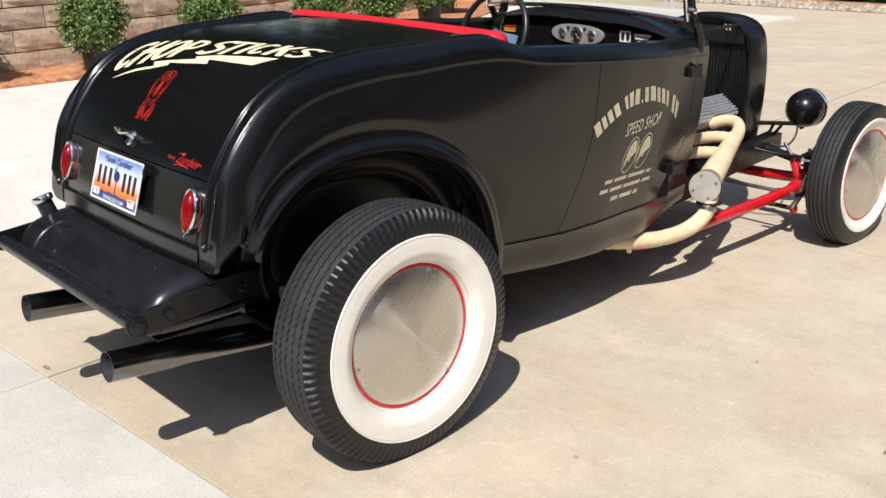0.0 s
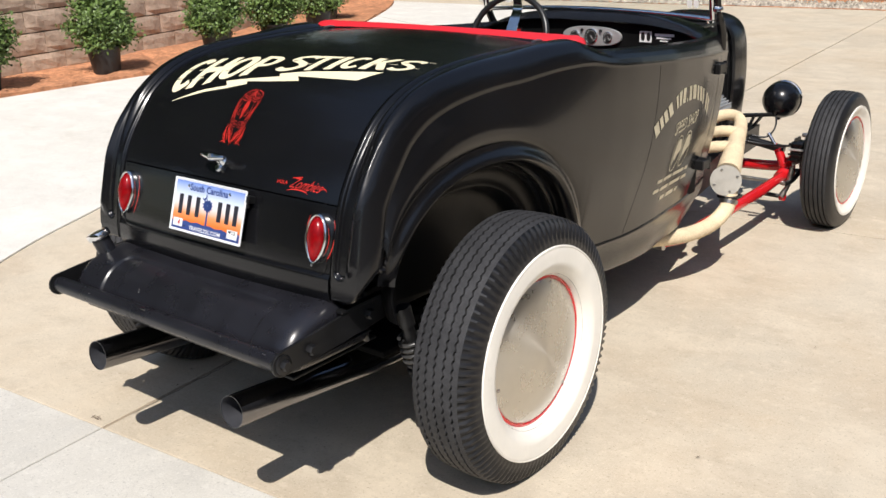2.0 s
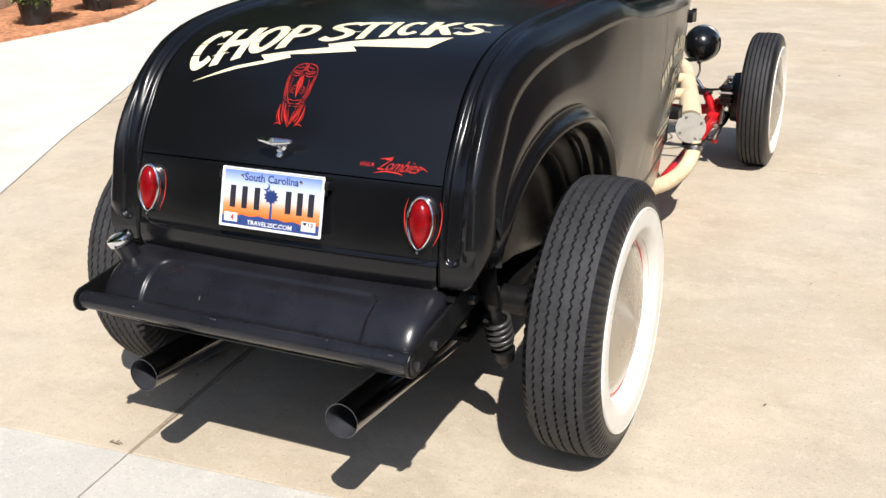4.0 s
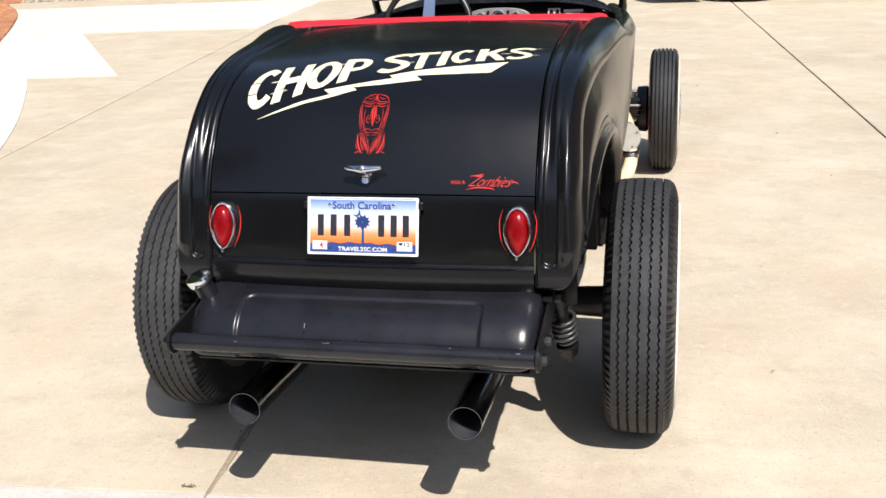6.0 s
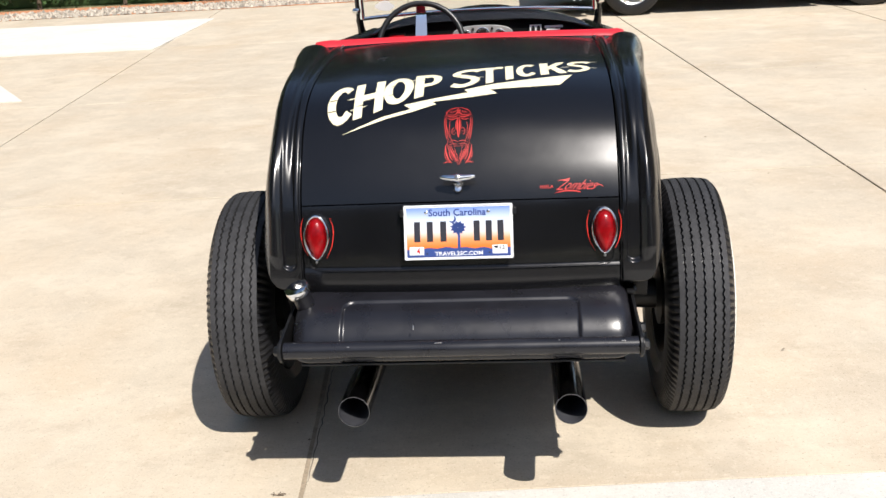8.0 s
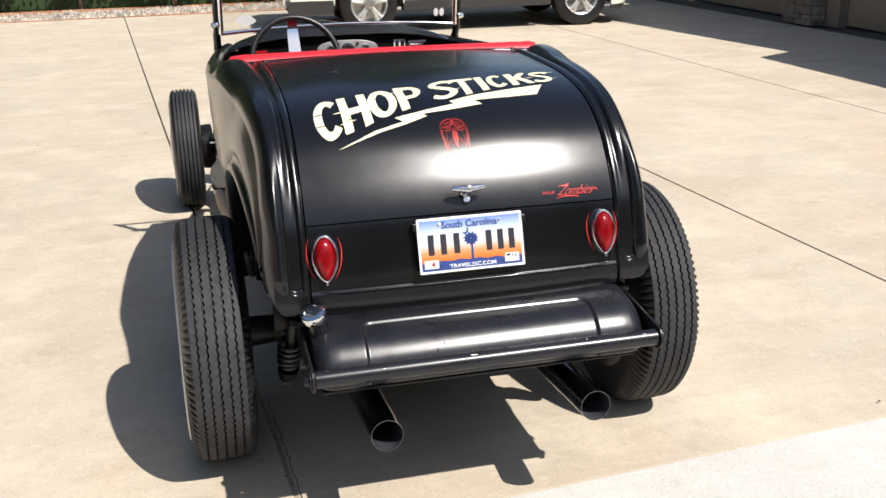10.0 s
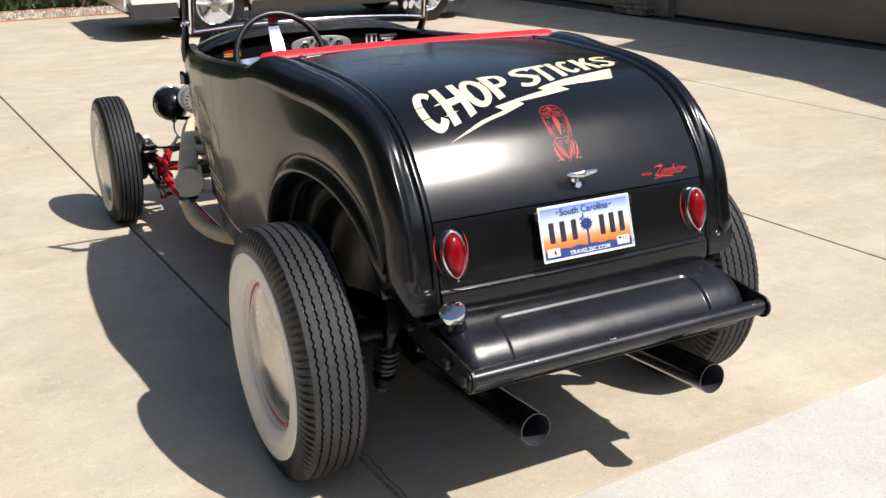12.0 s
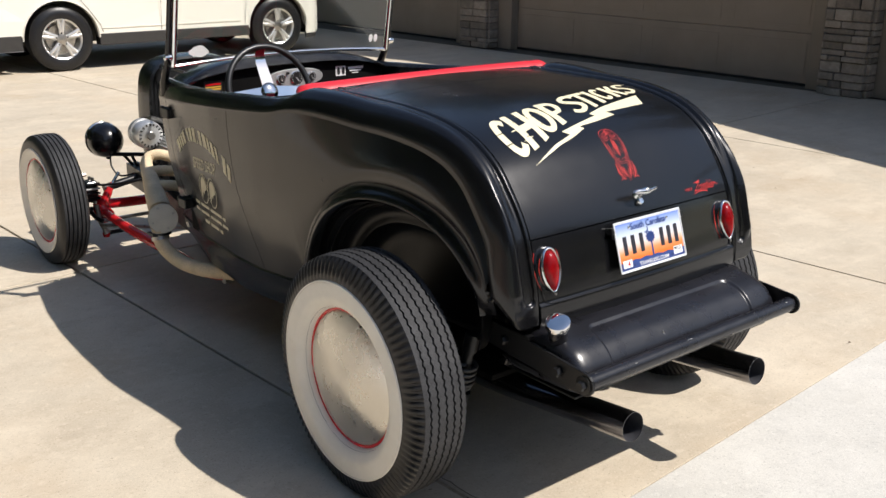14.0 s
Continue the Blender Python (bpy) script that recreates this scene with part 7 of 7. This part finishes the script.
mk = bmesh.new()
mr = random.Random(6)
pts = [(0.045 * math.cos(a) * mr.uniform(0.75, 1.1), 0.03 * math.sin(a) * mr.uniform(0.75, 1.1)) for a in np.linspace(0, 6.283, 21)[:-1]]
add_to(mk, flat_poly([(float(a), float(b)) for a, b in pts], 0.03), lambda u, v: glass_at(-0.435 + u, 0.16 + v * 2.6))
part("glass_decal", fix_up(mk, (0, -1, 0.3)), FROST, glass, "pale decal on the glass")
mk = bmesh.new()
for cx in (0.452, 0.480):
    add_to(mk, flat_poly([(0.0115 * math.cos(a), 0.022 * math.sin(a)) for a in np.linspace(0, 6.283, 17)[:-1]], 0.03), lambda u, v, c=cx: glass_at(c + u, 0.17 + v * 2.6))
part("glass_decal", fix_up(mk, (0, -1, 0.3)), FROST, glass, "pale twin oval decal on the glass")

# ---- front end ----
def shell_outline(k):
    half = [(0.0, 1.035), (0.10, 1.030), (0.18, 1.010), (0.228, 0.972), (0.252, 0.91), (0.264, 0.80), (0.266, 0.68), (0.258, 0.55), (0.243, 0.43), (0.23, 0.36)]
    c = catmull([(x, z, 0) for x, z in half], 4)
    return [(p.x * k, 0.68 + (p.y - 0.68) * (1 - (1 - k) * 0.7)) for p in c]


rows = []
for y, k in ((2.375, 0.94), (2.38, 0.985), (2.44, 1.0), (2.50, 1.0), (2.525, 0.985), (2.53, 0.94), (2.52, 0.90)):
    h = shell_outline(k)
    full = [(-x, z) for x, z in h[::-1]] + h[1:]
    rows.append([Vector((x, y, z)) for x, z in full])
thicken(put("radiator_shell", grid_mesh("radiator_shell", rows), PAINT, rod, "black radiator shell"), 0.004, 0)
h = shell_outline(0.93)
core = part("radiator_core", prism_bm([(-x, z) for x, z in h[::-1]] + h[1:], -2.47, -2.41), CHASSIS, rod, m=up_face)
part("radiator_tank", box_bm(-0.21, 0.21, 2.385, 2.41, 0.90, 0.985, 0.01), CHASSIS, rod)
for k in range(26):
    part("fin", box_bm(-0.235 + k * 0.0188, -0.2335 + k * 0.0188, 2.404, 2.4105, 0.45, 0.895), CHASSIS, core, m=up_face.inverted())
for k in range(22):
    part("grille_bar", box_bm(-0.215 + k * 0.0205, -0.211 + k * 0.0205, 2.505, 2.52, 0.38, 0.955, 0.001, 1), STEEL, rod)
put("radiator_cap", lathe_mesh("radiator_cap", [(0, 0.02), (0.018, 0.02), (0.02, 0.03), (0.032, 0.03), (0.037, 0.022), (0.038, 0.0005)], 20, "z"), CHROME, rod, "chrome radiator cap", m=Matrix.Translation((0.12, 2.395, 0.965)))
put("hood_rod", tube_mesh("hood_rod", [(0.34, 1.57, 1.04), (0.18, 2.38, 0.995)], 0.007, 8), CHASSIS, rod)
put("hood_rod", tube_mesh("hood_rod", [(-0.34, 1.57, 1.04), (-0.18, 2.38, 0.995)], 0.007, 8), CHASSIS, rod)
# engine
bev(part("engine_block", box_bm(-0.26, 0.26, 1.62, 2.22, 0.30, 0.58, 0.02), CHASSIS, rod), 0.01)
part("intake", box_bm(-0.12, 0.12, 1.68, 2.12, 0.58, 0.70, 0.02), ALLOY, rod)
for sgn in (1, -1):
    head_m = Matrix.Translation((sgn * 0.265, 1.92, 0.62)) @ Matrix.Rotation(sgn * radians(35), 4, "Y")
    cover = part("valve_cover", box_bm(-0.065, 0.065, -0.25, 0.25, -0.01, 0.055, 0.012), ALLOY, rod, "finned aluminium valve cover", m=head_m)
    for k in range(7):
        part("fin", box_bm(-0.05 + k * 0.0167 - 0.003, -0.05 + k * 0.0167 + 0.003, -0.235, 0.235, 0.054, 0.068, 0.001, 1), ALLOY, cover)
    for k in range(1, 3):
        path = catmull([(sgn * (0.30 + 0.03 * k), 1.92 - 0.12 * k, 0.59 - 0.04 * k), (sgn * (0.39 + 0.03 * k), 1.96 - 0.12 * k, 0.618 - 0.044 * k), (sgn * (0.46 + 0.03 * k), 1.99 - 0.11 * k, 0.612 - 0.042 * k), (sgn * (0.495 + 0.025 * k), 1.965 - 0.11 * k, 0.595 - 0.042 * k)], 6)
        rr = [0.0245 + (0.0018 if q % 2 else 0) for q in range(len(path))]
        put("header_pipe", tube_mesh("header_pipe", path, rr, 16), WRAP, rod, "tan cloth-wrapped header pipe")
    main = catmull([(sgn * 0.33, 1.955, 0.60), (sgn * 0.392, 1.985, 0.622), (sgn * 0.44, 2.0, 0.614), (sgn * 0.475, 1.96, 0.587), (sgn * 0.512, 1.83, 0.543), (sgn * 0.548, 1.70, 0.495), (sgn * 0.572, 1.605, 0.457)], 9)
    rr = [0.025 + 0.025 * smooth(0.35, 1.0, q / (len(main) - 1)) + (0.0017 if q % 2 else 0) for q in range(len(main))]
    put("header_collector", tube_mesh("header_collector", main, rr, 20), WRAP, rod, "tan cloth-wrapped header collector")
    dcap = Vector((sgn * 0.36, -0.90, 0.20)).normalized()
    cap = put("collector_cap", lathe_mesh("collector_cap", [(-0.012, 0.055), (-0.006, 0.0655), (0.001, 0.0665), (0.004, 0.065), (0.005, 0.0005)], 36, "z"), CAPMETAL, rod, "round bolted aluminium exhaust cap", m=aim((sgn * 0.587, 1.548, 0.435), dcap))
    put("gasket", lathe_mesh("gasket", [(-0.05, 0.048), (-0.022, 0.054), (-0.022, 0.0645), (-0.013, 0.0645), (-0.013, 0.05)], 36, "z"), CHASSIS, cap, "dark gasket ring")
    for k in range(4):
        a = 2 * math.pi * k / 4 + 0.4
        put("cap_bolt", bolt_mesh("cap_bolt", 0.006, 0.005, "z"), STEEL, cap, m=Matrix.Translation((0.05 * math.cos(a), 0.05 * math.sin(a), 0.004)))
    part("pipe_bracket", prism_bm([(sgn * 0.545, 1.60), (sgn * 0.555, 1.54), (sgn * 0.60, 1.525), (sgn * 0.642, 1.545), (sgn * 0.645, 1.60)][::sgn], 0.358, 0.370, 0.002), CHASSIS, rod, "black bracket plate under the exhaust cap")
    low = catmull([(sgn * 0.585, 1.60, 0.40), (sgn * 0.60, 1.575, 0.375), (sgn * 0.603, 1.53, 0.315), (sgn * 0.58, 1.43, 0.268), (sgn * 0.535, 1.30, 0.252), (sgn * 0.46, 1.14, 0.262), (sgn * 0.38, 0.95, 0.29)], 9)
    rr = [0.0315 + (0.0015 if q % 2 else 0) for q in range(len(low))]
    put("lower_pipe", tube_mesh("lower_pipe", low, rr, 18), WRAP, rod, "tan cloth-wrapped lower exhaust pipe")
    put("pipe_flange", lathe_mesh("pipe_flange", [(-0.008, 0.031), (-0.008, 0.040), (0.008, 0.040), (0.008, 0.031)], 20, "z"), STEEL, rod, m=aim((sgn * 0.602, 1.556, 0.343), (0, -0.35, -1)))
    # red radius rods and axle ends
    put("radius_rod", tube_mesh("radius_rod", [(sgn * 0.47, 1.20, 0.226), (sgn * 0.51, 1.30, 0.231), (sgn * 0.528, 2.10, 0.235), (sgn * 0.528, 2.48, 0.245)], [0.016, 0.026, 0.026, 0.022], 16), RED, rod, "red radius rod")
    put("rod_end", lathe_mesh("rod_end", [(-0.02, 0.001), (-0.02, 0.022), (0.02, 0.022), (0.02, 0.001)], 16), STEEL, rod, m=Matrix.Translation((sgn * 0.465, 1.19, 0.226)))
    put("axle_yoke", tube_mesh("axle_yoke", catmull([(sgn * 0.515, 2.44, 0.222), (sgn * 0.525, 2.48, 0.245), (sgn * 0.528, 2.50, 0.275), (sgn * 0.51, 2.49, 0.305)], 5), [0.042] * 8 + [0.036] * 8, 14), RED, rod, "red axle yoke")
    put("spindle", tube_mesh("spindle", [(sgn * 0.56, 2.575, 0.33), (sgn * 0.70, 2.575, 0.33)], [0.03, 0.022], 14), RED, rod)
    put("brake_drum", lathe_mesh("brake_drum", [(-0.04, 0.001), (-0.04, 0.10), (-0.03, 0.125), (0.02, 0.13), (0.03, 0.12), (0.03, 0.001)], 36), CHASSIS, rod, "black brake drum", m=Matrix.Translation((sgn * 0.628, 2.575, 0.33)))
    for k in range(8):
        a = 2 * math.pi * k / 8
        put("drum_bolt", bolt_mesh("drum_bolt", 0.012, 0.03), CHASSIS if k % 2 else STEEL, rod, m=Matrix.Translation((sgn * 0.59, 2.575 + 0.1 * math.cos(a), 0.33 + 0.1 * math.sin(a))) @ (Matrix.Rotation(math.pi, 4, "Z") if sgn > 0 else Matrix.Identity(4)))
    put("front_shock", tube_mesh("front_shock", [(sgn * 0.515, 2.48, 0.28), (sgn * 0.472, 2.49, 0.362), (sgn * 0.471, 2.49, 0.364), (sgn * 0.455, 2.495, 0.385)], [0.024, 0.021, 0.008, 0.008], 14), RED, rod, "red shock body with a bright rod")
    put("shock_rod", tube_mesh("shock_rod", [(sgn * 0.472, 2.49, 0.36), (sgn * 0.412, 2.50, 0.435)], 0.0085, 12), CHROME, rod, "bright shock rod")
    caliper = bev(part("brake_caliper", box_bm(min(sgn * 0.552, sgn * 0.618), max(sgn * 0.552, sgn * 0.618), 2.425, 2.50, 0.315, 0.425, 0.014, 3), PAINT, rod, "glossy black brake caliper"), 0.004)
    for q in range(4):
        part("rib", box_bm(min(sgn * 0.546, sgn * 0.62), max(sgn * 0.546, sgn * 0.62), 2.418, 2.432, 0.328 + 0.026 * q, 0.338 + 0.026 * q, 0.003), ALLOY if q == 2 else PAINT, caliper)
    for yy, zz in ((2.44, 0.432), (2.485, 0.430), (2.435, 0.308), (2.48, 0.306)):
        put("caliper_bolt", bolt_mesh("caliper_bolt", 0.009, 0.016, "z"), STEEL, caliper, m=Matrix.Translation((sgn * 0.575, yy, zz - 0.006)))
    put("tie_rod_end", tube_mesh("tie_rod_end", [(sgn * 0.575, 2.42, 0.30), (sgn * 0.57, 2.40, 0.21), (sgn * 0.545, 2.38, 0.15)], [0.012, 0.011, 0.016], 12), STEEL, rod)
    put("rod_boot", lathe_mesh("rod_boot", [(-0.018, 0.001), (-0.018, 0.016), (0.0, 0.02), (0.018, 0.016), (0.018, 0.001)], 16, "z"), RED, rod, m=Matrix.Translation((sgn * 0.545, 2.40, 0.145)))
    put("link_rod", tube_mesh("link_rod", [(sgn * 0.545, 2.40, 0.145), (sgn * 0.42, 2.36, 0.16)], 0.011, 10), CHASSIS, rod)
    put("steering_arm", tube_mesh("steering_arm", catmull([(sgn * 0.60, 2.55, 0.29), (sgn * 0.585, 2.42, 0.235), (sgn * 0.57, 2.36, 0.225)], 5), 0.012, 10), CHASSIS, rod)
    put("brake_hose", tube_mesh("brake_hose", catmull([(sgn * 0.62, 2.56, 0.40), (sgn * 0.54, 2.50, 0.385), (sgn * 0.44, 2.40, 0.40), (sgn * 0.34, 2.35, 0.42)], 6), 0.006, 8), CHASSIS, rod)
    part("frame_horn", prism_bm([(1.62, 0.30), (2.20, 0.30), (2.42, 0.325), (2.50, 0.375), (2.60, 0.40), (2.635, 0.425), (2.60, 0.455), (2.45, 0.445), (2.20, 0.405), (1.62, 0.395)], 0.262, 0.276, 0.002), CHASSIS, rod, "black curved frame horn", m=Matrix(((0, 0, sgn, 0), (1, 0, 0, 0), (0, 1, 0, 0), (0, 0, 0, 1))))
    put("headlight_bar", tube_mesh("headlight_bar", [(sgn * 0.25, 2.47, 0.515), (sgn * 0.385, 2.66, 0.50)], 0.011, 10), CHASSIS, rod)
    put("headlight_strut", tube_mesh("headlight_strut", [(sgn * 0.31, 2.56, 0.505), (sgn * 0.27, 2.55, 0.40)], 0.008, 8), CHASSIS, rod)
    put("headlight_strut", tube_mesh("headlight_strut", [(sgn * 0.34, 2.60, 0.505), (sgn * 0.27, 2.60, 0.41)], 0.008, 8), CHASSIS, rod)
    prof = [(-0.093, 0.0005), (-0.089, 0.029), (-0.078, 0.052), (-0.057, 0.074), (-0.028, 0.088), (0.0, 0.0935), (0.03, 0.093), (0.045, 0.0915)]
    lamp = put("headlight", lathe_mesh("headlight", prof, 40, "y"), PAINT, rod, "gloss black bullet headlight", m=Matrix.Translation((sgn * 0.388, 2.705, 0.568)))
    put("headlight_rim", lathe_mesh("headlight_rim", [(0.042, 0.0925), (0.045, 0.097), (0.056, 0.097), (0.062, 0.0915), (0.06, 0.084)], 40, "y"), CHROME, lamp, "chrome headlight rim")
    put("headlight_glass", lathe_mesh("headlight_glass", [(0.058, 0.086), (0.066, 0.058), (0.072, 0.03), (0.074, 0.0005)], 32, "y"), GLASS, lamp)
    put("headlight_stem", tube_mesh("headlight_stem", [(sgn * 0.387, 2.70, 0.475), (sgn * 0.387, 2.68, 0.495), (sgn * 0.387, 2.685, 0.53)], [0.013, 0.015, 0.02], 12), CHASSIS, rod)
    put("headlight_wire", tube_mesh("headlight_wire", catmull([(sgn * 0.385, 2.66, 0.52), (sgn * 0.41, 2.60, 0.45), (sgn * 0.38, 2.56, 0.40), (sgn * 0.30, 2.53, 0.41)], 6), 0.005, 8), CHASSIS, rod)
beam = catmull([(-0.60, 2.575, 0.335), (-0.52, 2.575, 0.29), (-0.42, 2.575, 0.25), (0, 2.575, 0.24), (0.42, 2.575, 0.25), (0.52, 2.575, 0.29), (0.60, 2.575, 0.335)], 6)
put("front_axle", tube_mesh("front_axle", beam, 0.027, 12), RED, rod, "red dropped front axle")
put("tie_rod", tube_mesh("tie_rod", [(-0.575, 2.37, 0.225), (0.575, 2.37, 0.225)], 0.010, 10), STEEL, rod)
put("drag_link", tube_mesh("drag_link", [(-0.58, 2.36, 0.205), (-0.36, 1.75, 0.30)], 0.010, 10), STEEL, rod)
put("front_spring", tube_mesh("front_spring", catmull([(-0.50, 2.50, 0.36), (-0.25, 2.50, 0.40), (0, 2.50, 0.415), (0.25, 2.50, 0.40), (0.50, 2.50, 0.36)], 5), 0.022, 8), CHASSIS, rod)
part("front_crossmember", box_bm(-0.235, 0.235, 2.44, 2.56, 0.34, 0.44, 0.015), CHASSIS, rod)
# alternator on its left
alt = put("alternator", lathe_mesh("alternator", [(-0.075, 0.0005), (-0.075, 0.045), (-0.07, 0.062), (-0.055, 0.07), (-0.02, 0.072), (-0.018, 0.066), (0.012, 0.066), (0.014, 0.072), (0.05, 0.068), (0.06, 0.045), (0.06, 0.0005)], 36, "y"), ALLOY, rod, "bare aluminium alternator", m=Matrix.Translation((-0.392, 2.15, 0.70)))
for k in range(18):
    a = 2 * math.pi * k / 18
    part("vent", box_bm(-0.0032, 0.0032, -0.0765, -0.072, 0.048, 0.060, 0.001, 1), GAUGE_BLACK, alt, m=Matrix.Rotation(a, 4, "Y"))
put("rear_bearing", lathe_mesh("rear_bearing", [(-0.088, 0.0005), (-0.088, 0.018), (-0.075, 0.022)], 20, "y"), STEEL, alt)
put("pulley", lathe_mesh("pulley", [(0.065, 0.001), (0.065, 0.036), (0.075, 0.03), (0.085, 0.036), (0.085, 0.001)], 28, "y"), STEEL, alt)
put("alternator_bracket", tube_mesh("alternator_bracket", [(-0.37, 2.13, 0.78), (-0.22, 2.20, 0.72)], 0.012, 8), STEEL, rod)
put("alternator_bracket", tube_mesh("alternator_bracket", [(-0.38, 2.16, 0.635), (-0.25, 2.16, 0.56)], 0.012, 8), CHASSIS, rod)
